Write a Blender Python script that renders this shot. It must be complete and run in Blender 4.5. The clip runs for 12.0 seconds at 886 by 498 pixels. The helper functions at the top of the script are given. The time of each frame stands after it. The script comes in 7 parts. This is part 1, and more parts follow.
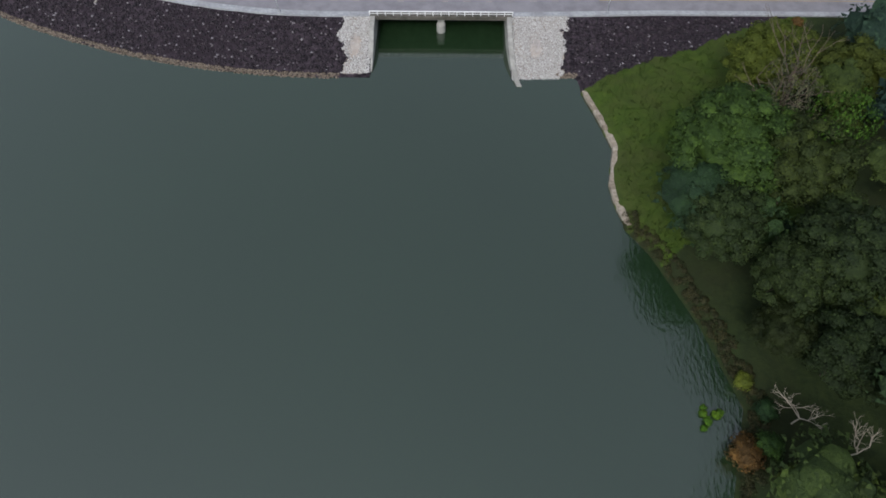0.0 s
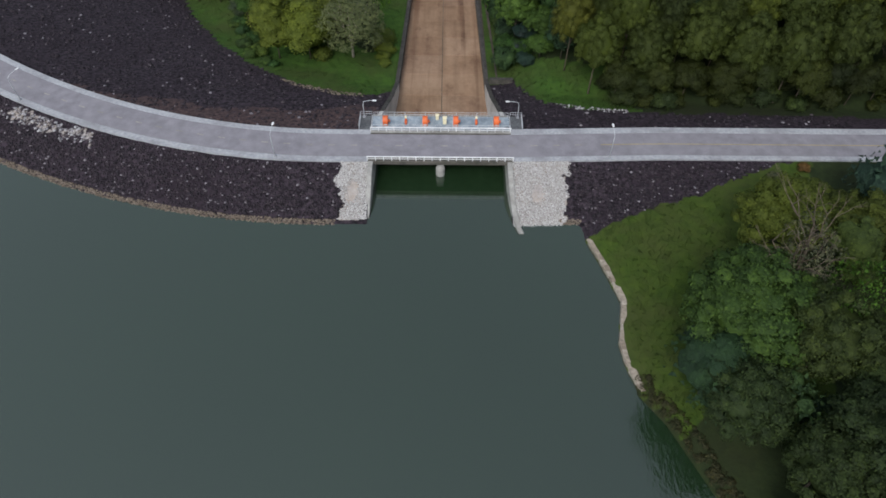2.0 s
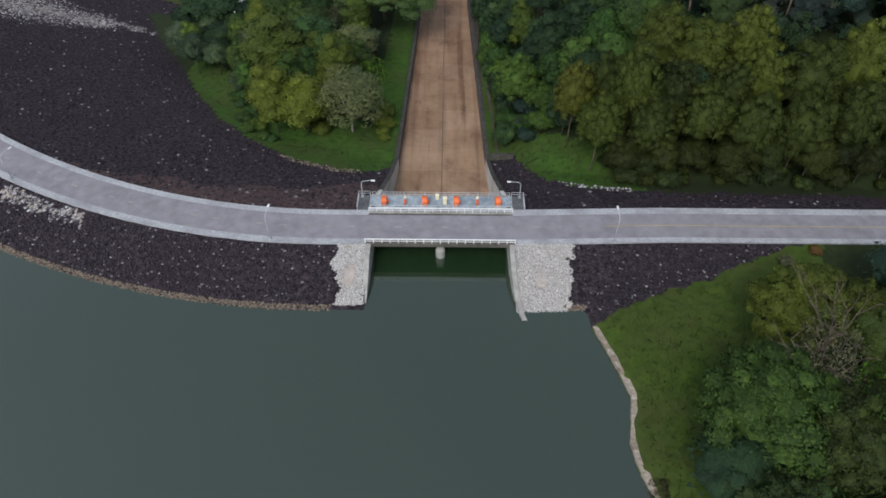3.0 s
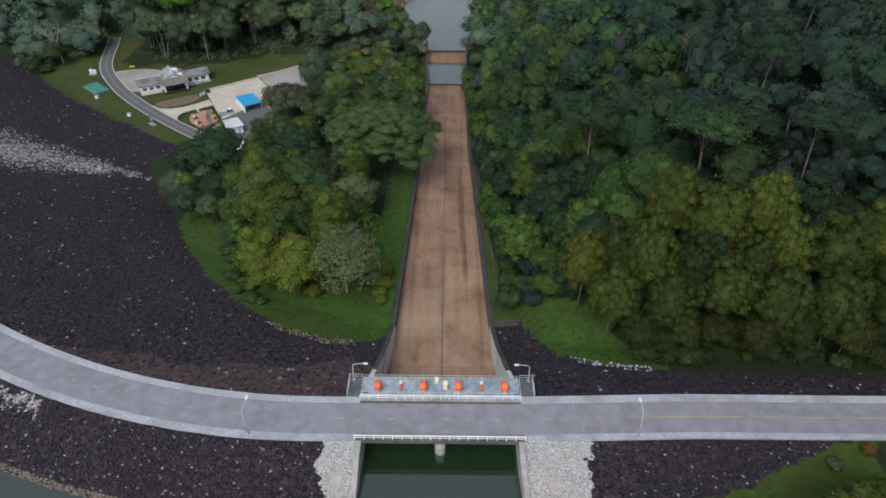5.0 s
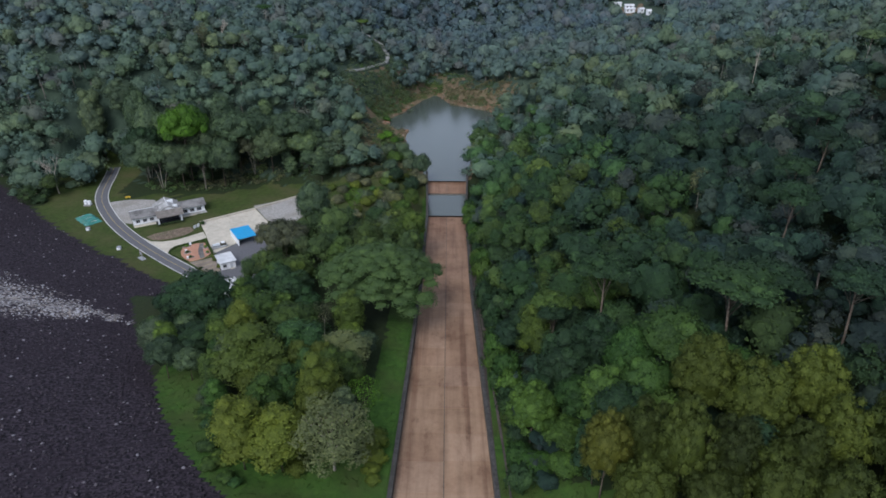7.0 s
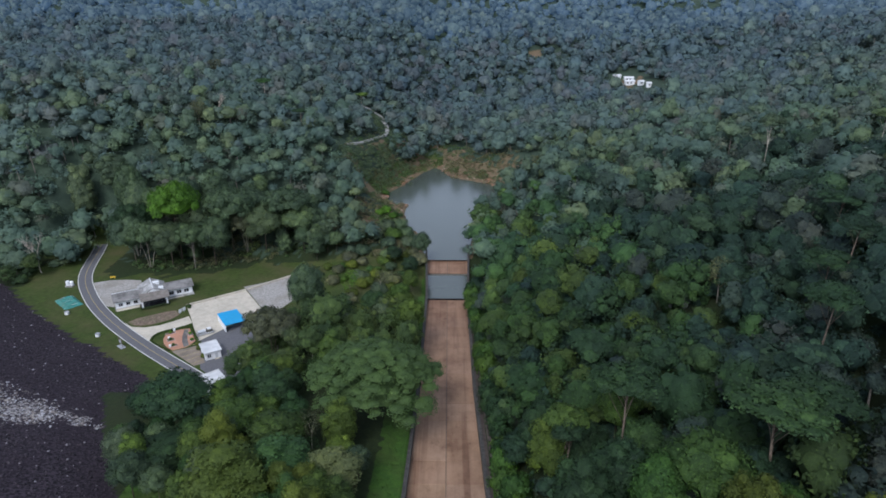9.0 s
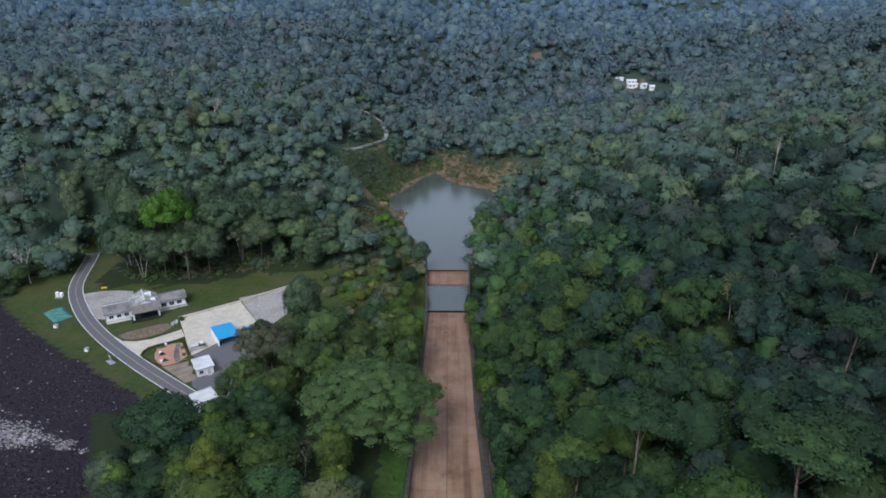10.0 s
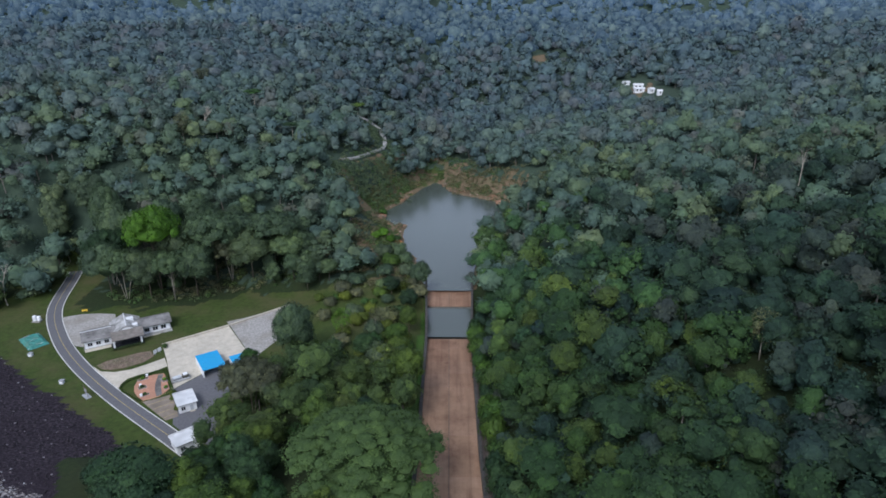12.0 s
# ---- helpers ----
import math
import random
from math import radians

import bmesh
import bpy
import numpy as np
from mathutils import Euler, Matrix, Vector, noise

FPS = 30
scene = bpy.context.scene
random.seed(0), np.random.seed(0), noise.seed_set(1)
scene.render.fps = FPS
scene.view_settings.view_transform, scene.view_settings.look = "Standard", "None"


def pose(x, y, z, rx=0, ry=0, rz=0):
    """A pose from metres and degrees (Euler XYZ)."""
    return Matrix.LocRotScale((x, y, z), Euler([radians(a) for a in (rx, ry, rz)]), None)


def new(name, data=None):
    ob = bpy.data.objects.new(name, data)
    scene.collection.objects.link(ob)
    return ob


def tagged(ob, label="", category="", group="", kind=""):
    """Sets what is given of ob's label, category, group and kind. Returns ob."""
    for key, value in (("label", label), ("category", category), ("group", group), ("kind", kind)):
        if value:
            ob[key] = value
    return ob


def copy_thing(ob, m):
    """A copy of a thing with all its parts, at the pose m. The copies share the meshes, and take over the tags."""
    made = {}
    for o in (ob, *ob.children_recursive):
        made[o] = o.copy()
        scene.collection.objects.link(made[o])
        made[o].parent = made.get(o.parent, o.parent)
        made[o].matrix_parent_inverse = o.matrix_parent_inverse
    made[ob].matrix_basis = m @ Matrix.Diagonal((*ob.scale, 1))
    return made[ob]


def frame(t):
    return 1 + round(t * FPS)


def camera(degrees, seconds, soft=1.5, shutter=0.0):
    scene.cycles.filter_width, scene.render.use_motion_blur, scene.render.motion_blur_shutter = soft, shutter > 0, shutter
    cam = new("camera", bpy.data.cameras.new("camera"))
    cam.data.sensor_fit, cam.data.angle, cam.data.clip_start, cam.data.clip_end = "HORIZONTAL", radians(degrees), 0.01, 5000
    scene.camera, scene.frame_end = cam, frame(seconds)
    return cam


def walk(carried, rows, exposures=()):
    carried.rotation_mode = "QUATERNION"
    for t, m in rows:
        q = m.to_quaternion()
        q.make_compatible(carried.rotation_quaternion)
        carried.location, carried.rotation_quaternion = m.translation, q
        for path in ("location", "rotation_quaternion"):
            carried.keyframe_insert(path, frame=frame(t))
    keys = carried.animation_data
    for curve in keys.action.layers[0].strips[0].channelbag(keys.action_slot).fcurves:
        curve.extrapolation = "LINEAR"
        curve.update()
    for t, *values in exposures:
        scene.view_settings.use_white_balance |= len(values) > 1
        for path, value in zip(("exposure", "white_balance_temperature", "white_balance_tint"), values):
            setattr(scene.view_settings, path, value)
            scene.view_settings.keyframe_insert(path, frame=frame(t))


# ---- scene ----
cam = camera(68.10, 12.0, soft=1.7)
# seconds, x, y, z, yaw, pitch, roll
ROWS = [
    (0.0, 1.12, 8.44, 86.62, 0.55, -58.90, -0.15),
    (0.5, 1.03, 11.26, 86.95, 0.51, -57.06, -0.17),
    (1.0, 0.98, 14.59, 87.30, 0.48, -55.17, -0.17),
    (1.5, 0.95, 17.79, 87.60, 0.46, -53.38, -0.17),
    (2.0, 0.93, 21.17, 87.80, 0.46, -51.23, -0.19),
    (2.5, 0.88, 24.42, 87.98, 0.48, -49.20, -0.21),
    (3.0, 0.85, 28.24, 88.28, 0.49, -46.65, -0.22),
    (5.0, 0.77, 45.22, 89.96, 0.55, -37.14, -0.20),
    (5.5, 0.70, 49.19, 90.45, 0.55, -34.91, -0.19),
    (6.0, 0.59, 53.65, 90.96, 0.54, -32.45, -0.18),
    (6.5, 0.49, 57.73, 91.43, 0.53, -30.16, -0.17),
    (7.0, 0.39, 62.40, 91.88, 0.52, -27.63, -0.18),
    (7.5, 0.30, 66.60, 92.32, 0.52, -25.16, -0.19),
    (8.1, 0.19, 71.83, 92.84, 0.51, -22.85, -0.19),
    (8.7, 0.08, 77.07, 93.35, 0.51, -22.30, -0.19),
    (9.5, -0.07, 84.05, 94.04, 0.50, -22.25, -0.18),
    (10.0, -0.14, 88.41, 94.47, 0.50, -22.23, -0.17),
    (10.5, -0.17, 93.02, 94.88, 0.51, -22.26, -0.15),
    (11.0, -0.20, 97.77, 95.24, 0.53, -22.29, -0.12),
    (11.5, -0.25, 102.18, 95.56, 0.54, -22.23, -0.09),
    (12.0, -0.32, 107.01, 95.92, 0.55, -22.27, -0.06),
]
walk(cam, [(t, pose(x, y, z, 90 + pitch, roll, yaw)) for t, x, y, z, yaw, pitch, roll in ROWS],
     [(0.0, 0.45, 6430, 10), (3.0, 0.46, 6400, 10), (5.0, 0.5, 6280, 10), (6.0, 0.54, 5950, 11), (7.5, 0.58, 5850, 12), (9.5, 0.68, 5780, 12), (12.0, 0.68, 5750, 12)])

# ---- light ----
SUN_UP, SUN_TURN = 48.0, 200.0
world = bpy.data.worlds.new("world")
scene.world = world
world.use_nodes = True
sky = world.node_tree.nodes.new("ShaderNodeTexSky")
sky.sky_type, sky.sun_disc = "NISHITA", False
sky.sun_elevation, sky.sun_rotation = radians(SUN_UP), radians(SUN_TURN)
sky.air_density, sky.dust_density, sky.ozone_density = 1.0, 2.0, 1.5
world.node_tree.nodes["Background"].inputs["Strength"].default_value = 0.14
veil = world.node_tree.nodes.new("ShaderNodeHueSaturation")
veil.inputs["Saturation"].default_value = 0.45
world.node_tree.links.new(sky.outputs[0], veil.inputs["Color"])
world.node_tree.links.new(veil.outputs[0], world.node_tree.nodes["Background"].inputs["Color"])
sun_data = bpy.data.lights.new("sun", "SUN")
sun_data.energy, sun_data.angle, sun_data.color = 1.1, radians(18), (1.0, 0.95, 0.88)
sun = new("sun", sun_data)
sun.matrix_world = pose(0, 0, 300, 90 - SUN_UP, 0, 180 - SUN_TURN)


# ---- materials ----
def mat(name, rough=0.8, metal=0.0, spec=0.3):
    """A new node material: the material, its nodes, links and shader."""
    m = bpy.data.materials.new(name)
    m.use_nodes = True
    nt = m.node_tree
    b = nt.nodes["Principled BSDF"]
    b.inputs["Roughness"].default_value = rough
    b.inputs["Metallic"].default_value = metal
    b.inputs["Specular IOR Level"].default_value = spec
    return m, nt.nodes, nt.links, b


def noise_node(nodes, links, scale, detail=4.0, rough=0.6, stretch=None):
    """A noise texture in metres."""
    tc = nodes.new("ShaderNodeNewGeometry")
    n = nodes.new("ShaderNodeTexNoise")
    n.inputs["Scale"].default_value, n.inputs["Detail"].default_value, n.inputs["Roughness"].default_value = scale, detail, rough
    if stretch:
        mp = nodes.new("ShaderNodeMapping")
        mp.inputs["Scale"].default_value = stretch
        links.new(tc.outputs["Position"], mp.inputs["Vector"])
        links.new(mp.outputs[0], n.inputs["Vector"])
    else:
        links.new(tc.outputs["Position"], n.inputs["Vector"])
    return n


def ramp(nodes, links, source, stops):
    r = nodes.new("ShaderNodeValToRGB")
    els = r.color_ramp.elements
    while len(els) < len(stops):
        els.new(0.5)
    for e, (p, c) in zip(els, stops):
        e.position, e.color = p, (*c, 1)
    links.new(source, r.inputs[0])
    return r


def mix(nodes, links, kind, fac, a, b):
    m = nodes.new("ShaderNodeMix")
    m.data_type, m.blend_type = "RGBA", kind
    if isinstance(fac, (int, float)):
        m.inputs[0].default_value = fac
    else:
        links.new(fac, m.inputs[0])
    for i, v in ((6, a), (7, b)):
        if isinstance(v, tuple):
            m.inputs[i].default_value = (*v, 1)
        else:
            links.new(v, m.inputs[i])
    return m.outputs[2]


def bump(nodes, links, shader, source, strength, distance):
    b = nodes.new("ShaderNodeBump")
    b.inputs["Strength"].default_value, b.inputs["Distance"].default_value = strength, distance
    links.new(source, b.inputs["Height"])
    links.new(b.outputs[0], shader.inputs["Normal"])


def surface(name, dark, light, scale, big=0.05, rough=0.85, relief=0.05, tint=None, stretch=None, spec=0.3, metal=0.0, spread=(0.32, 0.68)):
    """A mottled surface: fine grain between two colours, with broad stains over it."""
    m, nodes, links, b = mat(name, rough, metal, spec)
    fine = noise_node(nodes, links, scale, 6.0, 0.65, stretch)
    base = ramp(nodes, links, fine.outputs[0], [(spread[0], dark), (spread[1], light)]).outputs[0]
    wide = noise_node(nodes, links, big, 4.0, 0.6)
    t = tint or tuple(0.6 * c for c in dark)
    k = ramp(nodes, links, wide.outputs[0], [(0.45, (0, 0, 0)), (0.72, (0.75, 0.75, 0.75))]).outputs[0]
    links.new(mix(nodes, links, "MIX", k, base, t), b.inputs["Base Color"])
    if relief:
        bump(nodes, links, b, fine.outputs[0], 0.7, relief)
    return m


def ground_cover(name, covers):
    """One ground material: covers blend into one another by masks, with ragged edges."""
    m, nodes, links, b = mat(name, 0.93, 0.0, 0.2)
    col, rag = None, noise_node(nodes, links, 0.9, 5.0, 0.75)
    for mask, dark, light, scale, tint, big in covers:
        fine = noise_node(nodes, links, scale, 6.0, 0.7)
        c = ramp(nodes, links, fine.outputs[0], [(0.3, dark), (0.7, light)] if mask != "rubble" else [(0.4, dark), (0.64, light)]).outputs[0]
        wide = noise_node(nodes, links, big, 5.0, 0.65)
        k = ramp(nodes, links, wide.outputs[0], [(0.45, (0, 0, 0)), (0.68, (0.8, 0.8, 0.8))]).outputs[0]
        c = mix(nodes, links, "MIX", k, c, tint)
        if col is None:
            col, first = c, fine
            continue
        at = nodes.new("ShaderNodeAttribute")
        at.attribute_name = mask
        add = nodes.new("ShaderNodeMath")
        add.operation = "MULTIPLY_ADD"
        links.new(rag.outputs[0], add.inputs[0])
        add.inputs[1].default_value = 1.3
        links.new(at.outputs["Fac"], add.inputs[2])
        edge = nodes.new("ShaderNodeMapRange")
        edge.inputs[1].default_value, edge.inputs[2].default_value = 1.1, 1.24
        links.new(add.outputs[0], edge.inputs[0])
        col = mix(nodes, links, "MIX", edge.outputs[0], col, c)
    links.new(col, b.inputs["Base Color"])
    bump(nodes, links, b, first.outputs[0], 0.6, 0.2)
    return m


def varied(name, colours, rough=0.8, by="object", spec=0.3, grain=0.0, relief=0.0):
    """One colour a piece, out of a row of colours: by object, or by island of a joined mesh."""
    m, nodes, links, b = mat(name, rough, 0.0, spec)
    if by == "object":
        src = nodes.new("ShaderNodeObjectInfo").outputs["Random"]
    else:
        src = nodes.new("ShaderNodeNewGeometry").outputs["Random Per Island"]
    n = len(colours)
    col = ramp(nodes, links, src, [(i / max(1, n - 1), c) for i, c in enumerate(colours)]).outputs[0]
    if grain:
        fine = noise_node(nodes, links, grain, 5.0, 0.6)
        g = ramp(nodes, links, fine.outputs[0], [(0.3, (0.55, 0.55, 0.55)), (0.7, (1.2, 1.2, 1.2))]).outputs[0]
        col = mix(nodes, links, "MULTIPLY", 1.0, col, g)
        if relief:
            bump(nodes, links, b, fine.outputs[0], 0.6, relief)
    links.new(col, b.inputs["Base Color"])
    return m


def foliage(name, colours, by="object", glow=None, grain=0.75, spread=1.0):
    """Leaves: one hue a tree, with lighter and darker leaves and clumps within it."""
    m, nodes, links, b = mat(name, 0.6, 0.0, 0.25)
    fine = noise_node(nodes, links, 2.6 if by != "crown" else grain, 4.0, 0.8)
    even = nodes.new("ShaderNodeMapRange")
    even.inputs[1].default_value, even.inputs[2].default_value = 0.32, 0.68
    links.new(fine.outputs[0], even.inputs[0])
    leaf = even.outputs[0]
    src = nodes.new("ShaderNodeObjectInfo").outputs["Random"]
    if by == "crown":
        at = nodes.new("ShaderNodeAttribute")
        at.attribute_name = "crown_tone"
        src = at.outputs["Fac"]
    elif by == "place":
        patch = noise_node(nodes, links, 0.045, 3.0, 0.75)
        st = nodes.new("ShaderNodeMapRange")
        st.inputs[1].default_value, st.inputs[2].default_value = 0.3, 0.7
        links.new(patch.outputs[0], st.inputs[0])
        src = st.outputs[0]
    n = len(colours)
    col = ramp(nodes, links, src, [(i / max(1, n - 1), c) for i, c in enumerate(colours)]).outputs[0]
    own = nodes.new("ShaderNodeTexWhiteNoise")
    own.noise_dimensions = "1D"
    links.new(src, own.inputs["W"])
    light = ramp(nodes, links, own.outputs["Value"], [(0.0, (0.68, 0.7, 0.74)), (0.5, (0.98, 0.98, 0.98)), (1.0, (1.34, 1.3, 1.14))] if by != "crown" else [(0.0, (0.8, 0.82, 0.85)), (1.0, (1.18, 1.16, 1.08))]).outputs[0]
    col = mix(nodes, links, "MULTIPLY", 1.0 if by != "place" else 0.0, col, light)
    low_tone, high_tone = ((0.66, 0.7, 0.72), (1.4, 1.34, 1.1)) if by != "crown" or grain > 1 else ((0.8, 0.82, 0.84), (1.22, 1.2, 1.08))
    tone = ramp(nodes, links, leaf, [(0.0, low_tone), (0.55, (1.0, 1.0, 0.98)), (1.0, high_tone)]).outputs[0]
    col = mix(nodes, links, "MULTIPLY", spread, col, tone)
    clump = noise_node(nodes, links, 0.55 if by != "crown" else 0.25, 2.0, 0.5)
    tone2 = ramp(nodes, links, clump.outputs[0], [(0.35, (0.84, 0.86, 0.88)), (0.65, (1.15, 1.13, 1.04))]).outputs[0]
    col = mix(nodes, links, "MULTIPLY", 1.0, col, tone2)
    single = nodes.new("ShaderNodeNewGeometry").outputs["Random Per Island"]
    tone3 = ramp(nodes, links, single, [(0.0, (0.6, 0.64, 0.68)), (0.5, (0.94, 0.95, 0.95)), (0.85, (1.18, 1.16, 1.05)), (1.0, (1.55, 1.46, 1.18))]).outputs[0]
    col = mix(nodes, links, "MULTIPLY", spread, col, tone3)
    links.new(col, b.inputs["Base Color"])
    bump(nodes, links, b, fine.outputs[0], 0.55, 0.35 if by != "crown" else 0.8)
    # glow is emission that stands in for haze on the distant hills
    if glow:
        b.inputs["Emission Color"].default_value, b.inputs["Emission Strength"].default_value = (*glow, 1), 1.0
    thin = nodes.new("ShaderNodeBsdfTranslucent")
    links.new(col, thin.inputs["Color"])
    both = nodes.new("ShaderNodeMixShader")
    both.inputs[0].default_value = 0.3
    links.new(b.outputs[0], both.inputs[1])
    links.new(thin.outputs[0], both.inputs[2])
    links.new(both.outputs[0], nodes["Material Output"].inputs["Surface"])
    return m


def water(name, body, wave, height, rough=0.10, ior=1.5, breeze=0.0):
    """Murky water: a dark body under a strong gloss, with small waves."""
    m, nodes, links, b = mat(name, 0.10, 0.0, 1.0)
    b.inputs["IOR"].default_value = ior
    wide = noise_node(nodes, links, 0.02, 3.0, 0.5)
    links.new(ramp(nodes, links, wide.outputs[0], [(0.3, body), (0.7, tuple(0.85 * c for c in body))]).outputs[0], b.inputs["Base Color"])
    n = noise_node(nodes, links, wave, 3.0, 0.55, (1.0, 0.4, 1.0))
    b.inputs["Roughness"].default_value = rough
    if breeze:
        place = nodes.new("ShaderNodeSeparateXYZ")
        links.new(nodes.new("ShaderNodeNewGeometry").outputs["Position"], place.inputs[0])
        gust = n.outputs[0]
        for axis, lo, hi in (("X", 24.0, 36.0), ("Y", 72.0, 56.0)):
            near = nodes.new("ShaderNodeMapRange")
            near.interpolation_type = "SMOOTHSTEP"
            near.inputs[1].default_value, near.inputs[2].default_value, near.inputs[3].default_value = lo, hi, 0.12 if axis == "X" else 0.3
            links.new(place.outputs[axis], near.inputs[0])
            times = nodes.new("ShaderNodeMath")
            times.operation = "MULTIPLY"
            links.new(gust, times.inputs[0])
            links.new(near.outputs[0], times.inputs[1])
            gust = times.outputs[0]
        bump(nodes, links, b, gust, 0.8, breeze)
    else:
        bump(nodes, links, b, n.outputs[0], 0.5, height)
    return m


GROUND = ground_cover("ground_cover", [
    # mask, dark, light, grain, stain, stain size
    ("", (0.010, 0.018, 0.007), (0.026, 0.040, 0.012), 0.9, (0.02, 0.024, 0.010), 0.05),
    # thicket: green undergrowth, lighter so far forest gaps look lifted by haze
    ("thicket", (0.022, 0.038, 0.026), (0.05, 0.076, 0.050), 0.5, (0.034, 0.052, 0.038), 0.05),
    ("grass", (0.022, 0.046, 0.007), (0.055, 0.092, 0.012), 0.7, (0.048, 0.054, 0.018), 0.07),
    ("sward", (0.022, 0.058, 0.010), (0.055, 0.118, 0.017), 0.7, (0.046, 0.060, 0.017), 0.06),
    ("lawn", (0.024, 0.040, 0.009), (0.052, 0.075, 0.016), 0.6, (0.074, 0.068, 0.03), 0.06),
    ("soil", (0.085, 0.065, 0.04), (0.19, 0.135, 0.085), 0.6, (0.06, 0.07, 0.028), 0.09),
    ("rubble", (0.005, 0.004, 0.006), (0.058, 0.045, 0.058), 1.3, (0.022, 0.016, 0.022), 0.035),
    ("rusty", (0.018, 0.012, 0.013), (0.12, 0.08, 0.078), 1.3, (0.05, 0.036, 0.038), 0.12),
    ("pale", (0.22, 0.20, 0.19), (0.44, 0.42, 0.41), 1.1, (0.38, 0.325, 0.27), 0.2),
    ("bed", (0.05, 0.045, 0.032), (0.085, 0.075, 0.055), 0.6, (0.06, 0.055, 0.04), 0.05),
])
ASPHALT = surface("worn_asphalt", (0.175, 0.17, 0.192), (0.25, 0.245, 0.272), 0.5, 0.13, 0.85, 0.01, (0.24, 0.235, 0.258))
ASPHALT_DARK = surface("dark_asphalt", (0.09, 0.09, 0.10), (0.13, 0.13, 0.14), 1.2, 0.09, 0.85, 0.01, (0.12, 0.12, 0.125))
KERB = surface("pale_concrete", (0.27, 0.285, 0.31), (0.42, 0.44, 0.465), 1.8, 0.2, 0.85, 0.02, (0.19, 0.19, 0.205))
CONCRETE = surface("stained_concrete", (0.24, 0.24, 0.23), (0.40, 0.40, 0.38), 0.9, 0.2, 0.85, 0.02, (0.16, 0.155, 0.14))
CONCRETE_DARK = surface("mossy_and_shaded_concrete", (0.06, 0.058, 0.052), (0.14, 0.13, 0.115), 0.8, 0.15, 0.9, 0.03, (0.045, 0.048, 0.035))
YARD = surface("yard_concrete", (0.40, 0.365, 0.30), (0.54, 0.495, 0.41), 0.6, 0.16, 0.9, 0.01, (0.36, 0.33, 0.275))
WHITE = surface("white_paint", (0.66, 0.68, 0.70), (0.82, 0.83, 0.84), 2.0, 0.3, 0.6, 0.0, (0.58, 0.59, 0.60))
LINE = surface("road_paint", (0.50, 0.50, 0.47), (0.66, 0.66, 0.62), 3.0, 0.3, 0.7, 0.0)
FADED_LINE = surface("faded_road_paint", (0.23, 0.22, 0.22), (0.34, 0.325, 0.29), 2.0, 0.3, 0.7, 0.0)
YELLOW_LINE = surface("yellow_road_paint", (0.34, 0.27, 0.11), (0.46, 0.37, 0.16), 3.0, 0.3, 0.7, 0.0)
ORANGE = surface("orange_paint", (0.62, 0.12, 0.035), (0.74, 0.17, 0.05), 2.0, 0.4, 0.45, 0.0, (0.50, 0.11, 0.04))
STEEL = surface("galvanised_steel", (0.42, 0.45, 0.48), (0.58, 0.61, 0.64), 2.5, 0.4, 0.5, 0.0, spec=0.5)
PLATE = surface("blue_grey_floor", (0.20, 0.26, 0.31), (0.42, 0.48, 0.53), 0.9, 0.3, 0.7, 0.01, (0.12, 0.16, 0.20))
CREAM = surface("cream_paint", (0.72, 0.66, 0.44), (0.82, 0.76, 0.54), 2.0, 0.4, 0.6, 0.0)
LAKE = water("lake_water", (0.013, 0.031, 0.013), 1.9, 0.035, 0.1, 1.7, 0.17)
POND_WATER = water("pond_water", (0.066, 0.080, 0.066), 0.7, 0.05, 0.16)
MOULD = surface("blackened_concrete", (0.028, 0.027, 0.026), (0.085, 0.08, 0.075), 1.2, 0.2, 0.95, 0.02, (0.03, 0.032, 0.025))
BARK = surface("bark", (0.07, 0.055, 0.04), (0.16, 0.13, 0.10), 3.0, 0.5, 0.95, 0.05)
GREY_BARK = surface("grey_bark", (0.11, 0.098, 0.085), (0.22, 0.20, 0.175), 3.0, 0.5, 0.95, 0.04)
PALE_BARK = surface("pale_bark", (0.28, 0.25, 0.20), (0.45, 0.41, 0.35), 3.0, 0.5, 0.9, 0.03)
LEAVES = foliage("mixed_leaves", [(0.030, 0.075, 0.026), (0.042, 0.095, 0.024), (0.06, 0.11, 0.026), (0.085, 0.13, 0.024), (0.036, 0.082, 0.032)])
LEAVES_DARK = foliage("dark_leaves", [(0.020, 0.048, 0.028), (0.028, 0.063, 0.029), (0.034, 0.070, 0.027), (0.024, 0.054, 0.032)])
LEAVES_YELLOW = foliage("yellow_green_leaves", [(0.088, 0.122, 0.019), (0.117, 0.15, 0.022), (0.077, 0.113, 0.022)], spread=0.5)
LEAVES_FRESH = foliage("fresh_leaves", [(0.036, 0.088, 0.023), (0.05, 0.11, 0.023), (0.068, 0.123, 0.023), (0.041, 0.092, 0.028), (0.086, 0.132, 0.025)])
LEAVES_BRIGHT = foliage("bright_leaves", [(0.07, 0.17, 0.016), (0.09, 0.18, 0.018)])
LEAVES_GREY = foliage("grey_green_leaves", [(0.10, 0.115, 0.062), (0.12, 0.13, 0.08)])
LEAVES_RUST = foliage("rust_leaves", [(0.15, 0.085, 0.03), (0.13, 0.08, 0.03)])
LEAVES_OLIVE = foliage("olive_leaves", [(0.023, 0.035, 0.007), (0.03, 0.041, 0.007), (0.036, 0.048, 0.008), (0.022, 0.035, 0.009)], spread=0.5)
LEAVES_SHORE = foliage("shore_wood_leaves", [(0.027, 0.048, 0.015), (0.038, 0.062, 0.017), (0.031, 0.055, 0.019), (0.048, 0.069, 0.015)])
LEAVES_SAGE = foliage("sage_leaves", [(0.109, 0.135, 0.06), (0.122, 0.147, 0.067)], spread=0.5)
